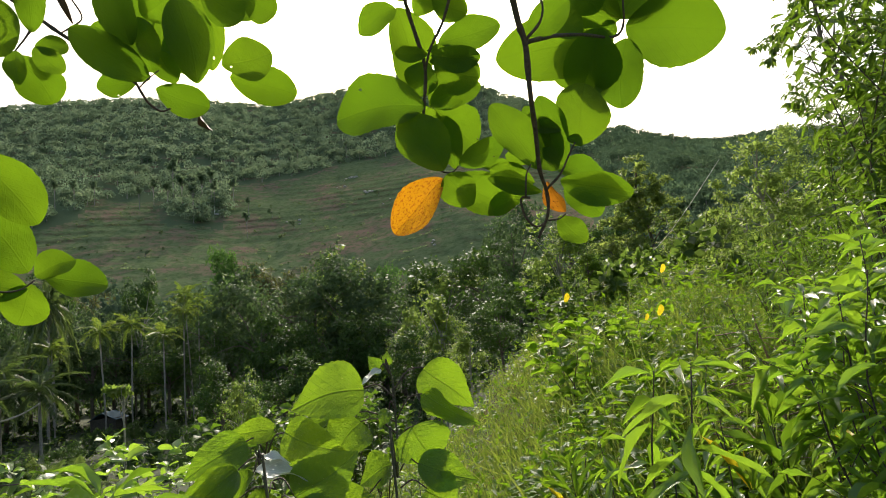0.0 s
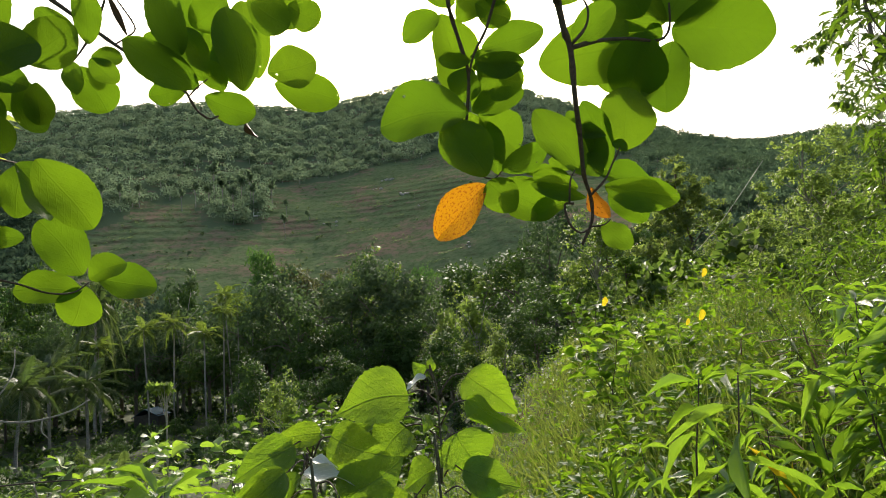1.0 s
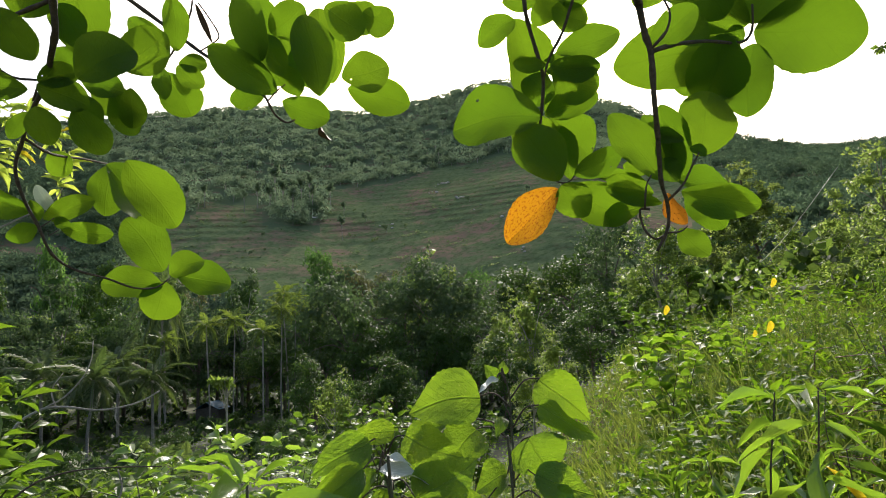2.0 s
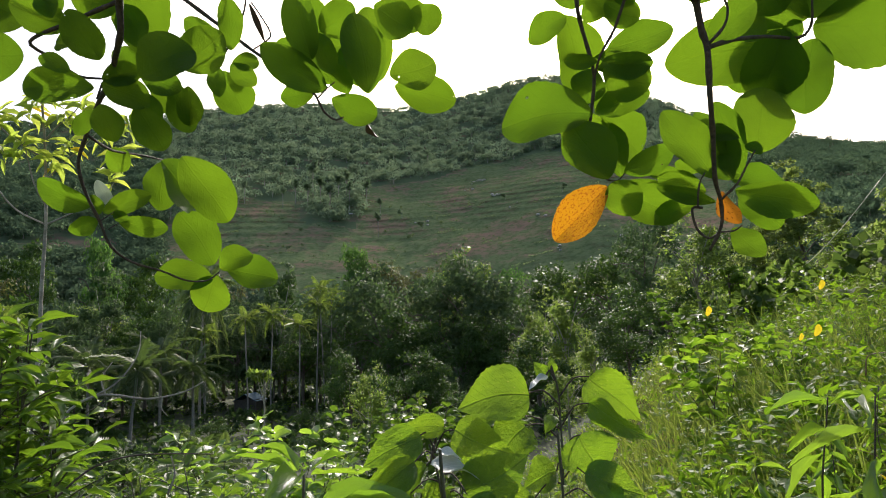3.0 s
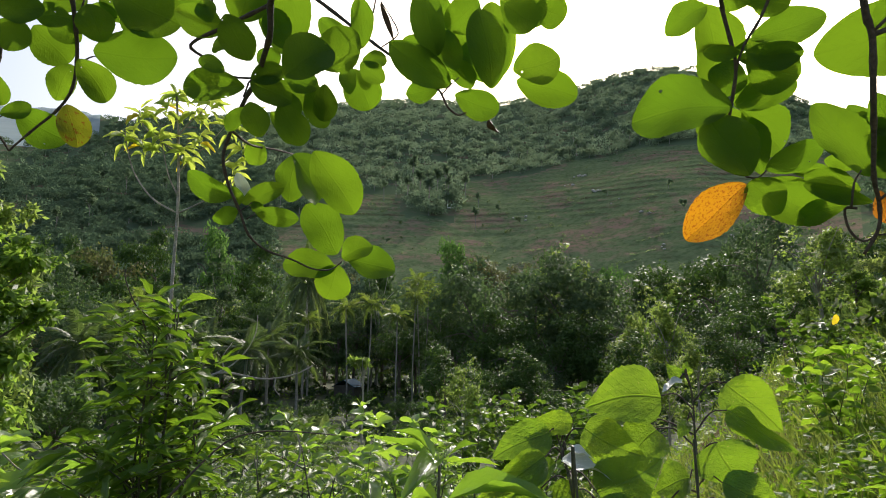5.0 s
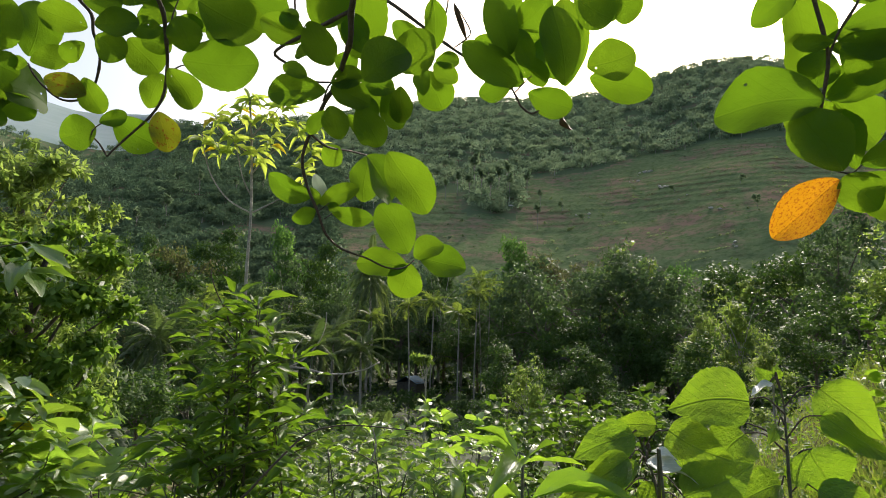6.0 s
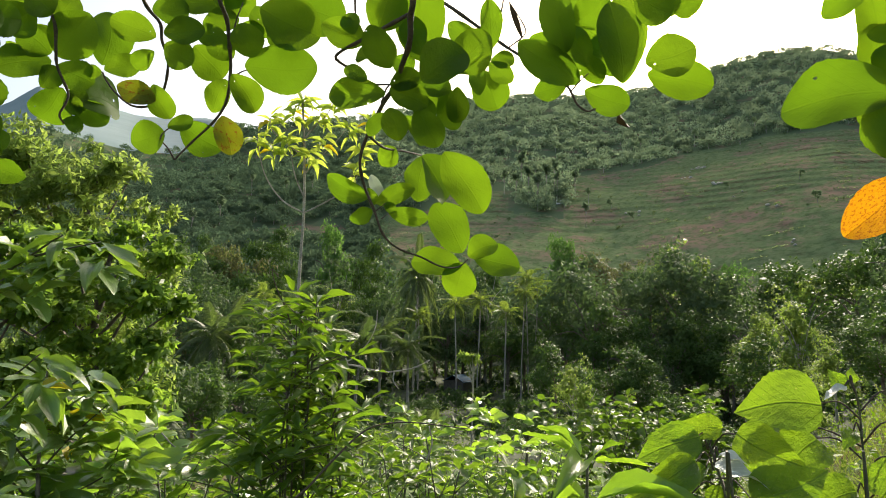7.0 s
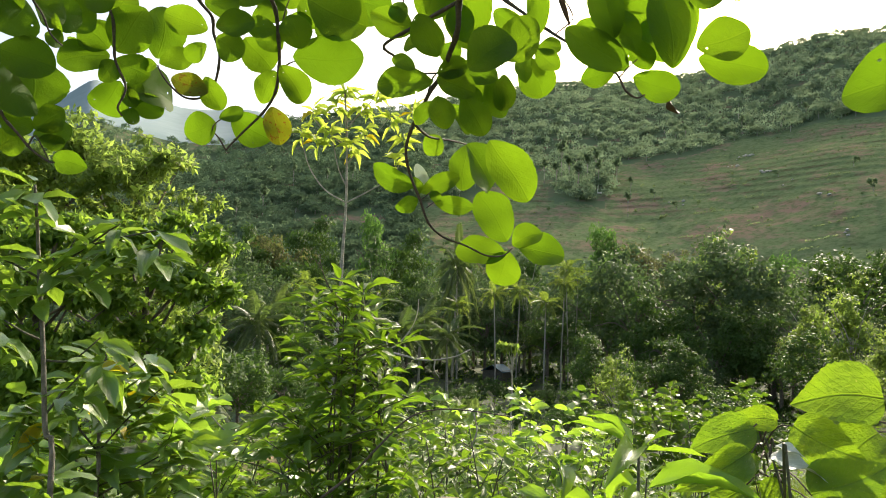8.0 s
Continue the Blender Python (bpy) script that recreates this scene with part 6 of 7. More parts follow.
def whorl_plant(name, label, stem, shoots, whorls, per, size, slim, blades, seed, bark=None, group="", odd=0.05):
    """An upright stem with side shoots that end in whorls of drooping leaves."""
    rng = random.Random(seed)
    foot = Vector(stem[0])
    root = thing(name, (foot.x, foot.y, height(foot.x, foot.y)), label, "sapling", group)
    main = limb([(foot.x, foot.y, root.location.z - 0.1)] + stem, 0.008, 0.0035, "stem", root, bark or BARK_STEM, 7)
    for line in shoots:
        limb(line, 0.0035, 0.002, "side_shoot", root, bark or STEM_GREEN, 6)
    for p in whorls:
        p = Vector(p)
        spin = rng.uniform(0, 6)
        for k in range(per):
            b = spin + 6.283 * k / per * 1.62 + rng.uniform(-0.25, 0.25)
            d = Vector((math.cos(b), math.sin(b), rng.uniform(-0.75, 0.6))).normalized()
            q = p - Vector((0, 0, 0.008 * k))
            length = size * rng.uniform(0.65, 1.15)
            kind = YELLOWS if rng.random() < odd else blades
            placed_blade(main, kind[k % len(kind)], on_axis(q, q + d * length, length * slim, rng.uniform(-40, 40), (0, 0, 1)))
    return root


whorl_plant("whorled_sapling", "thin upright sapling with whorls of drooping leaves", [(-1.87, 0.71, 1.11), (-1.91, 0.70, 1.30), (-1.94, 0.69, 1.50), (-1.95, 0.67, 1.67), (-1.95, 0.65, 1.82), (-1.94, 0.63, 1.92)],
            [[(-1.95, 0.67, 1.67), (-1.92, 0.73, 1.74), (-1.88, 0.79, 1.81), (-1.86, 0.82, 1.84)],
             [(-1.91, 0.75, 1.77), (-1.87, 0.82, 1.80), (-1.82, 0.90, 1.83)],
             [(-1.95, 0.67, 1.68), (-1.97, 0.62, 1.71), (-1.99, 0.58, 1.73)],
             [(-1.94, 0.69, 1.47), (-1.91, 0.75, 1.47), (-1.89, 0.81, 1.53)],
             [(-1.95, 0.69, 1.52), (-1.96, 0.65, 1.54), (-1.98, 0.61, 1.57)],
             [(-1.92, 0.70, 1.33), (-1.91, 0.73, 1.38), (-1.90, 0.77, 1.43)]],
            [(-1.94, 0.63, 1.93), (-1.86, 0.82, 1.85), (-1.82, 0.90, 1.83), (-1.99, 0.57, 1.73), (-1.88, 0.81, 1.53), (-1.98, 0.61, 1.57), (-1.90, 0.77, 1.43), (-1.88, 0.71, 1.19), (-1.94, 0.68, 1.74), (-1.90, 0.76, 1.78)], 15, 0.125, 0.37, OBLONGS, 61, odd=0.0)
whorl_plant("glossy_shrub", "bright green shrub with glossy drooping leaves, a few yellow", [(-2.16, 0.98, 1.00), (-2.19, 0.99, 1.16), (-2.22, 1.00, 1.33), (-2.23, 1.01, 1.47)],
            [[(-2.19, 0.99, 1.16), (-2.17, 1.07, 1.26), (-2.13, 1.15, 1.35)],
             [(-2.22, 1.00, 1.33), (-2.19, 1.07, 1.42), (-2.17, 1.12, 1.45)],
             [(-2.17, 0.99, 1.06), (-2.23, 0.92, 1.16), (-2.28, 0.85, 1.22)],
             [(-2.19, 0.99, 1.16), (-2.25, 0.93, 1.26), (-2.28, 0.89, 1.33)],
             [(-2.17, 0.99, 1.06), (-2.13, 1.08, 1.10), (-2.09, 1.17, 1.15)],
             [(-2.17, 0.99, 1.03), (-2.14, 1.04, 1.06), (-2.11, 1.10, 1.07)]],
            [(-2.23, 1.01, 1.49), (-2.13, 1.15, 1.35), (-2.17, 1.12, 1.46), (-2.28, 0.85, 1.23), (-2.28, 0.89, 1.33), (-2.09, 1.17, 1.16), (-2.11, 1.10, 1.08), (-2.25, 0.96, 1.42), (-2.18, 1.07, 1.29), (-2.23, 0.95, 1.20), (-2.17, 1.03, 1.16), (-2.31, 0.81, 1.34), (-2.29, 0.79, 1.14), (-2.08, 1.22, 1.24), (-2.21, 0.92, 1.07), (-2.19, 1.06, 1.39)], 17, 0.13, 0.36, OBLONGS, 62, odd=0.05)
tuft = shrub("broad_lance_plant", "low plant with long arching glossy leaves", "plant", "", 4, 1.42, 0.10, 9, 0.12, 0.22, SHINES, 24, 0.32, lowest=0.74, odd=0.0, whorl=3)
settle_shrub(tuft, 35.9, 0.85, 1.41)
reed = shrub("reed_stemmed_plant", "dark upright stem with drooping ribbed leaves", "plant", "reed-stemmed plants", 1, 1.30, 0.06, 13, 0.165, 0.18, SHINES, 25, 1.05, BARK_TWIG, 0.3, 0.0, 2, 0.005)
settle_shrub(reed, -14.4, 1.66, 1.4)
for az, r, top, t in ((-18.5, 1.5, 1.42, 1.0), (-21.6, 2.0, 1.22, 2.0), (-12.0, 2.2, 1.15, 3.0), (-24.0, 2.4, 1.22, 4.0), (-16.5, 2.8, 1.18, 5.0), (-20.0, 3.2, 1.3, 0.5), (-9.5, 3.2, 0.95, 0.9)):
    stand_shrub(reed, az, r, top, t)
ribbed = shrub("ribbed_leaf_shrub", "dense shrub with glossy ribbed pointed leaves", "bush", "ribbed-leaf shrubs", 11, 1.45, 0.26, 22, 0.118, 0.24, SHINES, 26, 0.68, BARK_TWIG, 0.14, 0.006, 2, 0.004, bushy=0.35)
settle_shrub(ribbed, -33.5, 2.0, 1.72)
stand_shrub(ribbed, -39.0, 2.2, 1.85, 1.0)
stand_shrub(ribbed, -31.0, 2.9, 1.6, 2.2)
far_ribbed = shrub("ribbed_leaf_shrub", "dense shrub with glossy ribbed pointed leaves", "bush", "ribbed-leaf shrubs", 11, 1.5, 0.6, 16, 0.11, 0.22, JOINED_LANCES, 28, 0.95, BARK_TWIG, 0.2, 0.0, 2, 0.005, True, 0.55)
settle_shrub(far_ribbed, -30.5, 3.4, 1.62)
for az, r, top, t in ((-35.5, 3.6, 1.95, 3.0), (-28.0, 5.0, 1.75, 4.0), (-23.5, 5.5, 1.5, 5.0), (-32.5, 5.8, 2.1, 1.0), (-26.0, 7.5, 2.1, 2.0), (-20.5, 8.0, 1.75, 0.3), (-30.0, 8.0, 2.4, 0.8)):
    stand_shrub(far_ribbed, az, r, top, t)
tall_shrub = shrub("tall_leafy_shrub", "tall leafy shrub with drooping sprays of bright leaves", "bush", "tall leafy shrubs", 12, 3.2, 0.8, 30, 0.14, 0.30, JOINED_LANCES, 37, 0.95, BARK_TWIG, 0.25, 0.0, 2, 0.006, True, 0.75)
settle_shrub(tall_shrub, -37.0, 5.4, 4.3)
stand_shrub(tall_shrub, -33.5, 7.0, 3.6, 2.0)
round_shrub = shrub("round_leaved_shrub", "shrub with broad rounded dark leaves and a yellow one", "bush", "round-leaved shrubs", 8, 1.9, 0.8, 9, 0.19, 0.62, JOINED_ROUNDS, 27, 0.2, BARK_TWIG, 0.3, 0.0, 3, 0.008, True)
settle_shrub(round_shrub, -12.5, 9.0, 1.7)
broad_shrub = shrub("round_leaved_shrub", "shrub with broad rounded dark leaves and a few yellow ones", "bush", "round-leaved shrubs", 6, 1.6, 0.85, 10, 0.25, 0.66, ROUNDS, 33, 0.15, BARK_TWIG, 0.3, 0.0, 2, 0.008)
settle_shrub(broad_shrub, -9.2, 6.2, 1.5)
stand_shrub(broad_shrub, -15.2, 6.4, 1.6, 1.0)
for az, el, size in ((-17.3, -1.0, 0.16), (-16.2, -1.3, 0.1), (-9.6, 1.0, 0.14), (-18.0, 2.6, 0.13)):
    reach = 5.9
    p = Vector((-math.sin(radians(az)) * reach, math.cos(radians(az)) * reach, 1.6 + reach * math.tan(radians(el))))
    d = Vector((0.3, -0.2, 0.9)).normalized() * size
    base_point = broad_shrub.matrix_basis.inverted() @ p
    ob = placed_blade(broad_shrub, GOLDS[0], on_axis(base_point, base_point + d, size * 0.6, 20), "bright yellow leaf")
for az, r, top, t in ((33.0, 8.0, 0.4, 2.2), (-8.5, 11.0, 2.1, 2.7)):
    stand_shrub(round_shrub, az, r, top, t)
low_bush = shrub("lance_leaved_bush", "low leafy bush with pointed bright green leaves", "bush", "near bushes", 9, 1.2, 0.5, 11, 0.085, 0.28, JOINED_LANCES, 29, 0.15, lowest=0.3, odd=0.0, joined=True, bushy=0.6)
settle_shrub(low_bush, 40.0, 2.3, 1.12)
for az, r, top, t in ((53.0, 2.6, 1.15, 2.0), (30.0, 2.2, 1.18, 3.0), (22.0, 2.3, 1.12, 4.0), (47.5, 3.4, 1.05, 5.0), (14.0, 2.6, 1.0, 1.5), (35.0, 3.2, 1.02, 2.5), (57.5, 3.2, 1.1, 0.7), (26.0, 3.6, 0.9, 1.1), (43.0, 4.6, 0.85, 2.1), (18.0, 4.2, 0.75, 3.3), (8.0, 3.2, 0.8, 4.4), (51.0, 5.0, 0.8, 5.1), (37.5, 6.0, 0.7, 0.2), (2.0, 3.0, 0.85, 1.9), (-4.0, 2.6, 0.85, 2.9), (61.0, 5.0, 0.9, 3.9)):
    stand_shrub(low_bush, az, r, top, t)


strap = shrub("strap_leaved_plant", "clump of long upright yellow-green strap leaves", "plant", "strap-leaved plants", 2, 0.95, 0.06, 5, 0.22, 0.10, LANCES, 30, -0.45, lowest=0.55, odd=0.12, whorl=3)
settle_shrub(strap, -23.8, 2.0, 1.20)
stand_shrub(strap, -8.0, 2.6, 0.95, 1.0)
sheen_shrub = shrub("broad_leaved_shrub", "dense shrub with broad bright glossy leaves", "bush", "broad-leaved shrubs", 8, 1.4, 0.55, 9, 0.15, 0.58, JOINED_SHINES, 36, 0.3, lowest=0.25, odd=0.0, whorl=3, joined=True, bushy=0.4)
settle_shrub(sheen_shrub, 64.5, 3.0, 1.16)
for az, r, top, t in ((19.5, 15.0, 0.05, 4.0), (15.8, 16.0, 0.2, 5.0), (13.0, 15.0, 0.3, 0.4), (10.5, 16.5, 0.1, 1.4), (8.0, 17.0, -0.1, 2.4)):
    stand_shrub(round_shrub, az, r, top, t)
for az, r, top, t in ((28.8, 5.2, 0.92, 4.0), (25.5, 5.8, 0.72, 5.0), (62.0, 3.3, 1.05, 0.5), (67.0, 3.2, 1.1, 1.5), (58.0, 3.0, 0.95, 2.5), (71.0, 3.4, 1.1, 3.5)):
    stand_shrub(sheen_shrub, az, r, top, t)


def fern():
    root = thing("fern", at(58.7, 2.3), "small bright green fern among the broad leaves", "fern")
    size = 1.08 - root.location.z
    fronds = [frond_mesh(size * 0.9, 26, 0.5 + 0.12 * k, 0.16, 40 + k, LEAF_LANCE, 0.014) for k in range(2)]
    for k in range(7):
        part_of("frond", fronds[k % 2], root, m=Matrix.Rotation(0.9 * k, 4, "Z") @ Matrix.Rotation(radians(38 + 5 * (k % 3)), 4, "X"))


fern()


def stump():
    p = Vector((-0.69, 0.717, height(-0.69, 0.717)))
    verts, faces = [], []
    top = 1.338 - p.z
    tube(verts, faces, [Vector((0, 0, z)) for z in (-0.1, 0.1, top * 0.5, top - 0.04, top - 0.012, top)], 0.042, 0.03, 10, 0.12)
    ob = new("stump", mesh_of("stump", verts, faces, BARK_TRUNK, True))
    ob.location = p
    tagged(ob, "weathered brown stump rising among the low leaves", "stump")


stump()


def runners():
    root = thing("vine_runners", at(41.0, 1.6), "thin bare vine runners twisting through the bushes", "vine")
    limb([(-1.14, 0.90, 1.22), (-1.10, 0.96, 1.27), (-1.07, 1.00, 1.32), (-1.05, 1.09, 1.38), (-1.00, 1.13, 1.40), (-0.94, 1.17, 1.40), (-0.85, 1.22, 1.39)], 0.003, 0.0012, "runner", root, BARK_TWIG, 6)
    limb([(-1.28, 1.08, 1.62), (-1.29, 1.07, 1.66), (-1.30, 1.05, 1.70), (-1.31, 1.04, 1.74), (-1.31, 1.04, 1.76)], 0.002, 0.001, "runner", root, BARK_TWIG, 6)
    limb([(-2.71, 1.77, 1.14), (-2.66, 1.83, 1.06), (-2.59, 1.90, 1.04), (-2.54, 1.97, 1.06), (-2.52, 2.01, 1.12)], 0.0035, 0.002, "runner", root, BARK_PALE, 6)
    limb([(-1.69, 1.29, 1.24), (-1.64, 1.34, 1.23), (-1.58, 1.40, 1.23), (-1.54, 1.44, 1.20)], 0.003, 0.002, "runner", root, BARK_PALE, 6)
    limb([(-0.98, 1.25, 1.30), (-0.97, 1.26, 1.34), (-0.98, 1.26, 1.38)], 0.0025, 0.0015, "runner", root, BARK_PALE, 6)


runners()


def dry_brush():
    """A heap of dead twigs and withered stalks lying in the herbs."""
    root = thing("dry_brush", at(-25.2, 3.6), "heap of dry brown twigs lying among green herbs", "brush")
    rng = random.Random(71)
    foot = root.location
    for k in range(46):
        a, far = rng.uniform(0, 6.28), rng.uniform(0, 0.32)
        p = foot + Vector((math.cos(a) * far, math.sin(a) * far, rng.uniform(0.25, 0.95)))
        b, size = rng.uniform(0, 6.28), rng.uniform(0.14, 0.34)
        d = Vector((math.cos(b), math.sin(b), rng.uniform(-0.5, 0.5))).normalized() * size
        bow = Vector((rng.uniform(-1, 1), rng.uniform(-1, 1), rng.uniform(-1, 1))) * 0.16 * size
        limb([p - d * 0.5, p + bow, p + d * 0.5], rng.uniform(0.002, 0.0045), 0.0012, "dead_twig", root, DEAD_WOOD, 5)
    limb([foot - Vector((0, 0, 0.05)), foot + Vector((0.03, 0, 0.5)), foot + Vector((-0.04, 0.02, 1.0))], 0.008, 0.004, "dead_stem", root, DEAD_WOOD, 6)


dry_brush()


# ---- the slender pole sapling ----
def pole_sapling():
    root = thing("pole_sapling", (-3.62, 3.56, height(-3.62, 3.56)), "slender pale-stemmed sapling topped with whorls of bright narrow leaves", "sapling")
    stem = [(-3.64, 3.54, 1.26), (-3.63, 3.56, 1.61), (-3.61, 3.54, 2.10), (-3.57, 3.51, 2.50), (-3.51, 3.42, 2.97), (-3.45, 3.31, 3.33)]
    side_shoots = [
        [(-3.57, 3.51, 2.50), (-3.68, 3.38, 2.59), (-3.74, 3.27, 2.74), (-3.75, 3.20, 2.89), (-3.74, 3.15, 3.04)],
        [(-3.57, 3.51, 2.50), (-3.44, 3.60, 2.59), (-3.29, 3.70, 2.71), (-3.20, 3.73, 2.85)],
        [(-3.56, 3.49, 2.63), (-3.58, 3.42, 2.75), (-3.59, 3.37, 2.90), (-3.58, 3.31, 3.06)],
        [(-3.53, 3.46, 2.80), (-3.43, 3.51, 2.93), (-3.32, 3.56, 3.05), (-3.22, 3.59, 3.18)],
        [(-3.51, 3.43, 2.93), (-3.59, 3.32, 3.00), (-3.65, 3.22, 3.09), (-3.65, 3.18, 3.19)],
        [(-3.50, 3.40, 3.05), (-3.43, 3.42, 3.14), (-3.35, 3.46, 3.23), (-3.29, 3.47, 3.31)],
    ]
    whorls = [(-3.44, 3.31, 3.36), (-3.64, 3.18, 3.20), (-3.74, 3.15, 3.05), (-3.58, 3.31, 3.07), (-3.28, 3.47, 3.32), (-3.22, 3.59, 3.19), (-3.16, 3.69, 3.04), (-3.38, 3.49, 3.08), (-3.48, 3.44, 2.97), (-3.07, 3.68, 3.25), (-3.67, 3.25, 2.99), (-3.23, 3.69, 2.89), (-3.51, 3.29, 3.26), (-3.37, 3.42, 3.26)]
    limb([(-3.62, 3.56, root.location.z - 0.1)] + stem, 0.017, 0.007, "stem", root, BARK_POLE)
    for line in side_shoots:
        limb(line, 0.007, 0.003, "side_shoot", root, BARK_PALE, 6)
    rng = random.Random(31)
    holder = limb([stem[-2], stem[-1]], 0.008, 0.005, "leading_shoot", root, BARK_PALE, 6)
    for p in whorls:
        p = Vector(p)
        for k in range(14):
            b = 0.7 * k + rng.uniform(-0.2, 0.2)
            d = Vector((math.cos(b), math.sin(b), rng.uniform(-0.8, 0.8))).normalized()
            q = p - Vector((0, 0, 0.008 * k))
            length = rng.uniform(0.10, 0.165)
            kind = YELLOWS if rng.random() < 0.05 else LIMES
            placed_blade(holder, kind[k % len(kind)], on_axis(q, q + d * length, length * 0.20, rng.uniform(-40, 40), (0, 0, 1)))


pole_sapling()


def dead_branch():
    root = thing("bare_branch", (-3.49, 3.41, height(-3.49, 3.41)), "leafless grey curved branch among the bushes", "branch")
    main = [(-3.49, 3.41, 0.78), (-3.41, 3.55, 1.21), (-3.30, 3.65, 1.33), (-3.20, 3.74, 1.34), (-3.06, 3.85, 1.30), (-2.95, 3.92, 1.30), (-2.83, 4.01, 1.33), (-2.73, 4.07, 1.39)]
    forks = [
        [(-3.30, 3.65, 1.33), (-3.20, 3.74, 1.40), (-3.12, 3.81, 1.52), (-3.08, 3.84, 1.64), (-3.07, 3.84, 1.76)],
        [(-2.95, 3.92, 1.30), (-2.95, 3.91, 1.23), (-2.92, 3.94, 1.17)],
        [(-3.26, 3.75, 1.33), (-3.29, 3.74, 1.45), (-3.24, 3.78, 1.56)],
    ]
    limb([(-3.49, 3.41, root.location.z - 0.1)] + main, 0.010, 0.005, "stem", root, BARK_POLE)
    for line in forks:
        limb(line, 0.0065, 0.003, "fork", root, BARK_POLE, 6)


dead_branch()


# ---- middle distance trees ----
layered_tree("conical_tree", "dark conical tree with dense small leaves", -17.2, 38,
             [(0.1, 0, 6.94, 0.85, 0.98), (-0.5, 0.2, 6.14, 1.14, 0.9), (0.9, -0.2, 5.7, 1.14, 0.83), (-0.9, 0, 5.08, 1.42, 0.98), (1.1, 0.3, 4.71, 1.42, 0.9), (0, -0.6, 4.46, 1.52, 1.12), (-1.5, 0, 3.72, 1.52, 0.98), (1.5, 0, 3.53, 1.52, 0.98), (0.2, -0.8, 3.22, 1.71, 1.12), (-2.1, 0.2, 2.48, 1.61, 1.12), (2.2, 0, 2.36, 1.61, 1.12), (0, -1, 1.98, 1.9, 1.2), (-1.2, -0.5, 1.12, 1.9, 1.12), (1.4, -0.5, 1.05, 1.9, 1.12)], 15000, 0.19, CONE_LEAF, BARK_TRUNK, 41, slim=0.6, trunk=0.14, soft=0.35, hollow=0.5)
layered_tree("small_leaved_tree", "tall tree with loose drooping small leaves", -33.5, 9.6,
             [(-0.75, 0, 3.6, 0.34, 0.5), (-0.62, 0.2, 2.85, 0.3, 0.4), (-0.3, 0.3, 4.1, 0.42, 0.5), (0.15, 0, 4.3, 0.55, 0.6), (0.1, 0.2, 3.4, 0.5, 0.55), (0.65, 0, 4.4, 0.7, 0.7), (0.7, 0.2, 3.3, 0.65, 0.7), (0.2, -0.2, 2.6, 0.5, 0.5), (0.9, 0, 2.4, 0.7, 0.7), (1.4, 0, 3.8, 0.9, 0.9), (1.5, 0.2, 2.5, 0.9, 0.9), (1.2, 0, 5.2, 0.9, 0.6), (0.1, 0.1, 1.8, 0.5, 0.5)], 5200, 0.115, SLOPE_LEAF, BARK_TRUNK, 42, 0.8, 0.05, 0.5, False, soft=0.0, hollow=0.15, shingled=0.3)
layered_tree("bushy_tree", "light olive tree with dense small glinting leaves", -26.8, 15.5,
             [(-0.1, 0, 3.03, 0.7, 0.54), (0.6, 0.2, 2.95, 0.7, 0.63), (-0.55, 0, 2.46, 0.6, 0.54), (0.2, -0.3, 2.38, 0.8, 0.63), (1, 0, 2.3, 0.8, 0.72), (-0.75, 0, 1.64, 0.7, 0.63), (0.1, -0.4, 1.56, 0.9, 0.72), (1.1, -0.1, 1.39, 0.9, 0.72), (-0.9, -0.3, 0.82, 0.9, 0.72), (0.2, -0.5, 0.74, 1, 0.72), (1.3, -0.4, 0.66, 1, 0.72)], 11000, 0.085, OLIVE, BARK_PALE, 46, 0.35, 0.06, 0.5, soft=0.4, hollow=0.3)
left_tree = layered_tree("bushy_tree", "sunlit olive tree with billowing layers of small leaves", 61.0, 13.0,
             [(-1.1, 0.1, 6.85, 1.1, 0.75), (0.05, 0, 6.75, 0.9, 0.6), (0.6, 0.2, 6.8, 0.55, 0.4), (-2, 0.2, 6.45, 1.2, 0.8), (0.75, 0, 5.95, 0.75, 0.5), (-0.3, -0.4, 5.85, 0.9, 0.6), (-1.4, -0.3, 5.55, 1.1, 0.7), (0.3, -0.3, 5.05, 0.9, 0.65), (1, 0, 4.95, 0.7, 0.5), (-0.8, -0.4, 4.45, 1.1, 0.8), (-2, 0, 4.45, 1.2, 0.8), (0.6, -0.3, 3.95, 1, 0.7), (-0.3, -0.5, 3.05, 1.1, 0.8), (0.8, -0.3, 2.75, 1, 0.7), (-1.6, -0.3, 2.85, 1.2, 0.9)], 16000, 0.14, OLIVE, BARK_TRUNK, 43, 0.35, 0.12, slim=0.42, soft=0.3, hollow=0.2)
low_tree = layered_tree("bushy_tree", "dark low tree with thick glossy leaves", 59.5, 10.2,
             [(0.75, 0, 4.35, 0.5, 0.4), (0.25, -0.1, 4.6, 0.6, 0.45), (-0.5, 0, 4.45, 0.7, 0.5), (0.9, -0.1, 3.75, 0.5, 0.4), (0.35, -0.3, 3.85, 0.7, 0.5), (-0.5, -0.3, 3.65, 0.8, 0.6), (0.65, -0.2, 3.05, 0.6, 0.5), (-0.1, -0.4, 2.95, 0.8, 0.6), (-1.1, -0.1, 3.85, 0.8, 0.7), (0.4, -0.4, 2.25, 0.8, 0.6), (-0.6, -0.4, 2.15, 0.9, 0.7), (-1.3, -0.2, 2.55, 0.9, 0.8)], 14000, 0.125, CROWN_DEEP, BARK_TRUNK, 44, 0.4, 0.1, slim=0.5, soft=0.3, hollow=0.2)
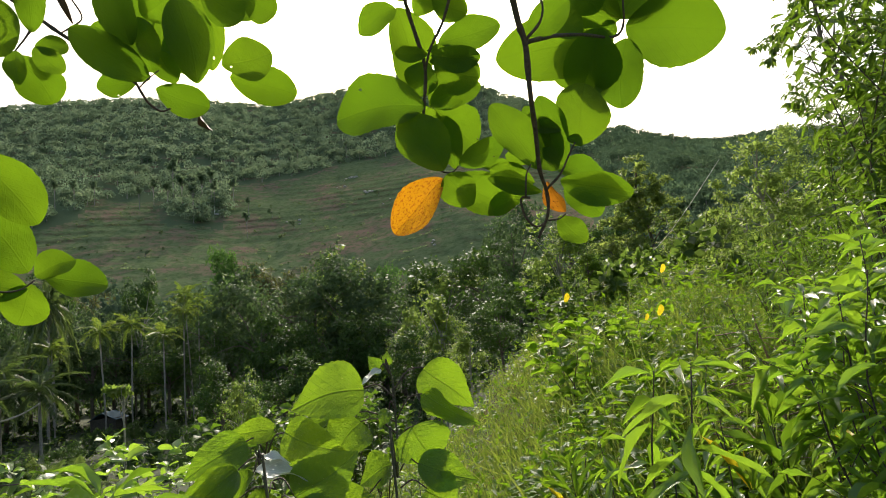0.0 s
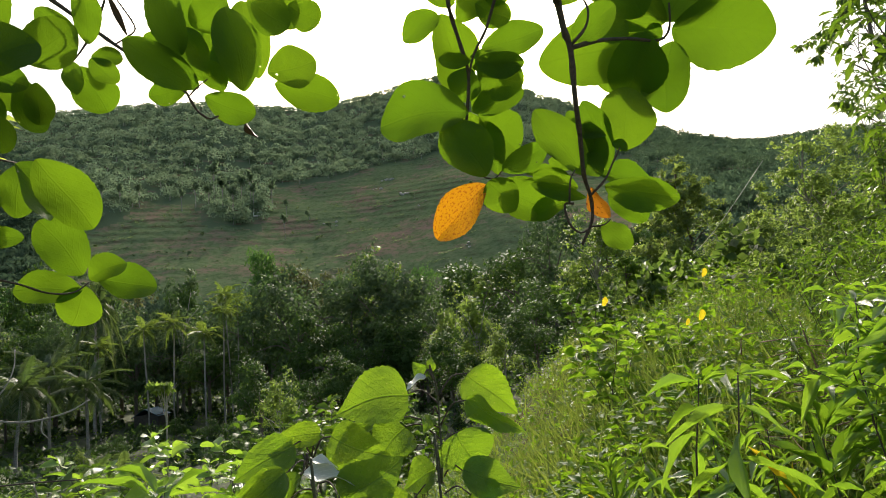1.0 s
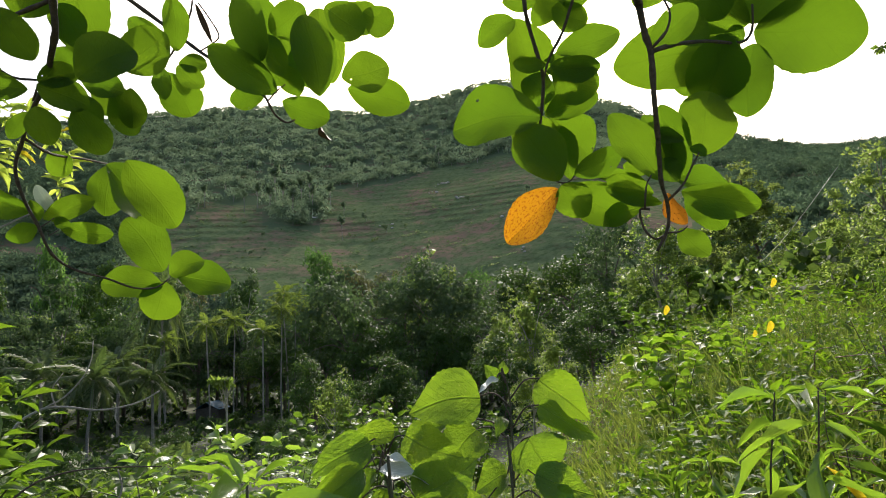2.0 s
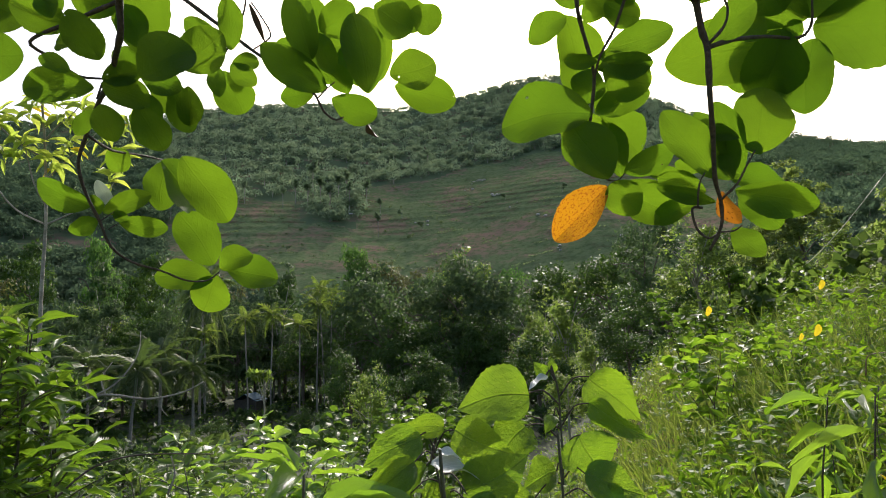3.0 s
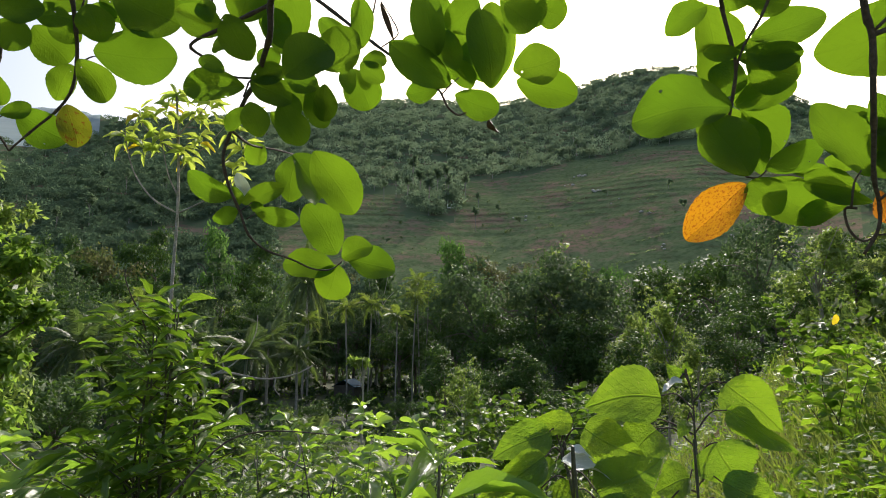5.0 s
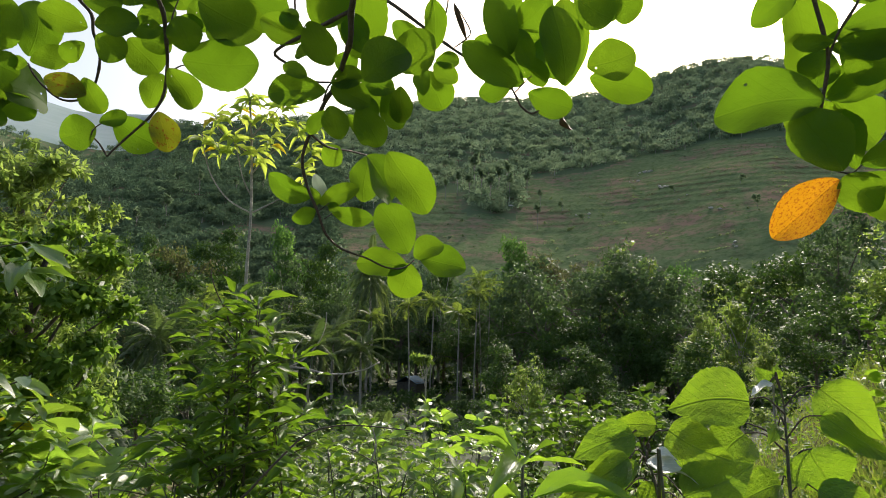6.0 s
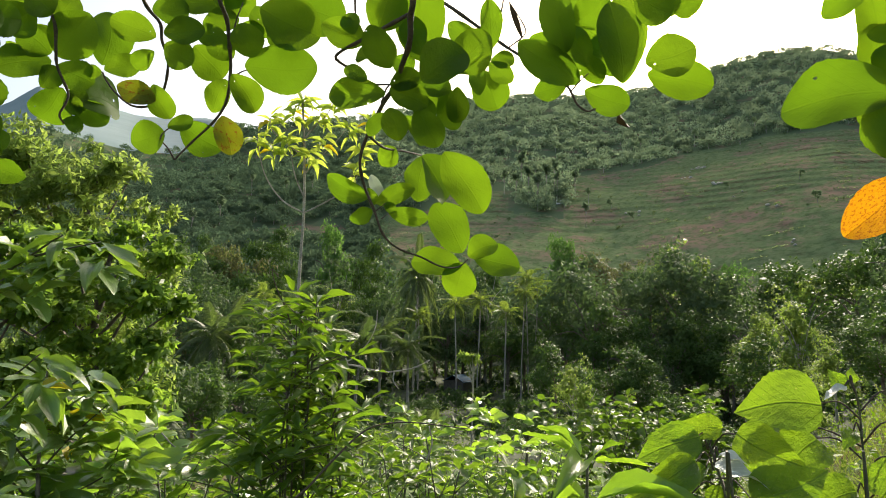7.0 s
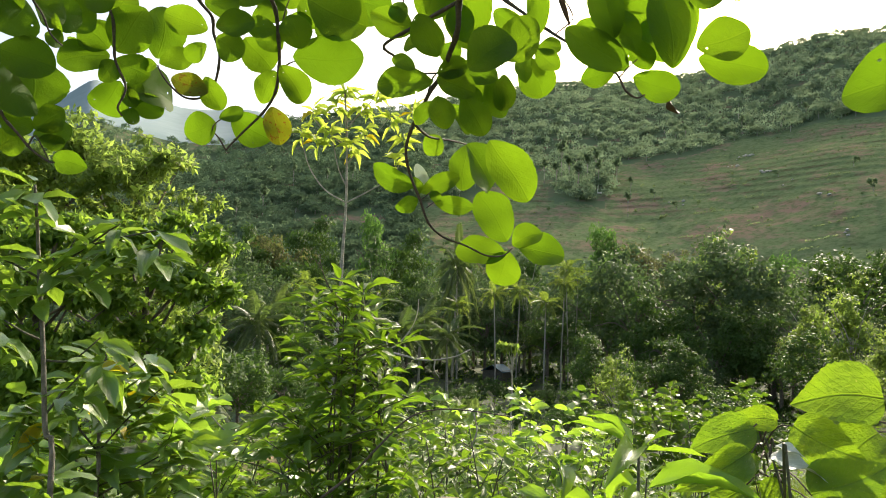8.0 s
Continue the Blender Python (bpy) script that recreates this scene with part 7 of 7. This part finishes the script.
for kind, az, r, g, w in ((low_tree, 67.0, 9.4, 0.9, 0.9), (low_tree, -12.0, 17.0, 0.30, 1.3), (left_tree, -36.5, 15.0, 0.5, 1.2), (left_tree, -23.0, 20.0, 0.27, 1.5), (left_tree, 69.5, 14.0, 1.0, 1.0)):
    stand_tree(kind, az, r, g, wide=w)
for name, az, r, g, w in (("pale", -22.5, 17.0, 0.2, 1.4), ("pale", -28.0, 22.0, 0.34, 1.3), ("pale", -9.6, 17.0, 0.34, 1.1), ("green", -7.0, 26.0, 0.36, 1.1), ("pale", -20.0, 24.0, 0.24, 1.4), ("pale", 2.0, 30.0, 0.4, 1.1), ("green", 12.5, 27.0, 0.36, 1.1),
                          ("pale", 19.0, 24.5, 0.42, 0.9), ("green", 23.5, 30.0, 0.34, 1.1), ("green", 8.0, 30.0, 0.36, 1.1), ("round", 57.0, 20.0, 0.42, 1.1), ("green", 52.0, 28.0, 0.42, 1.1), ("green", 44.0, 26.0, 0.28, 1.2), ("green", 39.0, 28.0, 0.26, 1.2),
                          ("round", 48.0, 38.0, 0.45, 1.1), ("green", 62.0, 26.0, 0.6, 1.0), ("pale", -0.5, 40.0, 0.5, 1.0), ("pale", 15.5, 26.0, 0.36, 0.9), ("green", -3.5, 34.0, 0.4, 1.2), ("pale", -25.0, 30.0, 0.34, 1.2), ("pale", -31.0, 28.0, 0.45, 1.1)):
    stand_tree(KINDS[name], az, r, g, wide=w)
fill = random.Random(6)
for k in range(36):                                        # lower growth in front of the belt
    az, r = -9 + 78 * (k + fill.random()) / 36, fill.uniform(46, 82)
    low = 0.28 if 19 < az < 53 else 0.62
    stand_tree(KINDS[fill.choice(("dark", "green", "round", "green", "pale"))], az, r, low * fill.uniform(0.8, 1.25), wide=fill.uniform(0.9, 1.15))
slim_tree = tree_kind("slim_tree", "slim bare-stemmed tree with a small flat tuft of leaves", 4.6, 0.75, 0.4, 260, 0.22, CROWN_LIGHT, BARK_PALE, 5, 45, 0.2, 0.05, 0.4, leaves=True, slim=0.5)
slim_tree.matrix_basis = Matrix.Translation(at(28.4, 25.7))


def cable():
    a, b = Vector(at(-23.9, 12.0)), Vector(at(-16.0, 24.0))
    a.z, b.z = 1.6 + 12 * math.tan(radians(11.3)), 1.6 + 24 * math.tan(radians(3.6))
    verts, faces = [], []
    tube(verts, faces, [a.lerp(b, k / 12) - Vector((0, 0, 0.25 * math.sin(math.pi * k / 12))) for k in range(13)], 0.007, 0.007, 5)
    tagged(new("cable", mesh_of("cable", verts, faces, CABLE, True)), "thin pale cable strung down from a tree", "cable")


cable()


# ---- undergrowth ----
def undergrowth():
    rng = np.random.default_rng(17)
    n = 90000
    az = rng.uniform(-46, 78, n)
    r = 1.7 * np.exp(rng.random(n) * math.log(150 / 1.7))
    place, along, facing, length = np.empty((n, 3)), unit(rng, n), unit(rng, n), np.empty(n)
    keep = np.ones(n, bool)
    for k in range(n):
        p = at(float(az[k]), float(r[k]))
        grassy = step(-17, -12, az[k]) * (1 - step(4, 9, az[k])) * step(4, 6, r[k]) * (1 - step(20, 26, r[k]))
        keep[k] = rng.random() > grassy * 0.2
        top = (0.75 + 0.45 * wob(p.x, p.y, 0.9 + 0.02 * r[k])) * (1 - 0.35 * step(4, 14, -az[k]) * (1 - step(5, 9, r[k]))) * (1 - 0.35 * grassy) * (0.7 + 0.012 * r[k])
        place[k] = (p.x, p.y, p.z + max(0.08, top) * rng.uniform(0.35, 1.0))
        length[k] = rng.uniform(0.05, 0.125) * (1 + 0.03 * r[k])
    along[:, 2] = along[:, 2] * 0.4 + 0.15
    facing = facing * 0.6 + np.array([0, 0, 1.0])
    tagged(new("undergrowth", None), "thick green undergrowth of small leafy herbs", "undergrowth", kind="stuff")
    for near in (True, False):
        k = keep & ((r < 13) == near)
        part_of("foliage", scattered("undergrowth", HERB, place[k], along[k], facing[k], length[k], length[k] * (0.42 if near else 0.6), False if near else "far"), bpy.data.objects["undergrowth"])


def grass():
    rng = np.random.default_rng(19)
    clumps, blades = 1800, 15
    az = rng.uniform(-30, 10, clumps)
    r = 3.2 * np.exp(rng.random(clumps) * math.log(28 / 3.2))
    n = clumps * blades
    foot = np.repeat(np.array([tuple(at(float(a), float(b))) for a, b in zip(az, r)]), blades, 0)
    away = np.repeat(r, blades)
    spray = rng.normal(size=(n, 3)) * np.array([1, 1, 0]) * (0.05 + 0.012 * away)[:, None]
    along = rng.normal(size=(n, 3)) * 0.45 + np.repeat(rng.normal(size=(clumps, 3)) * 0.3, blades, 0)
    along[:, 2] = np.abs(along[:, 2]) * 0.5 + 0.7
    length = rng.uniform(0.12, 0.42, n) * np.repeat(rng.uniform(0.5, 1.6, clumps) ** 1.5, blades)
    tagged(new("grass", scattered("grass", GRASS, foot + spray, along, unit(rng, n), length, 0.009 + 0.0012 * away, False)), "long yellowish green grass on the open slope", "grass", kind="stuff")


undergrowth()
grass()
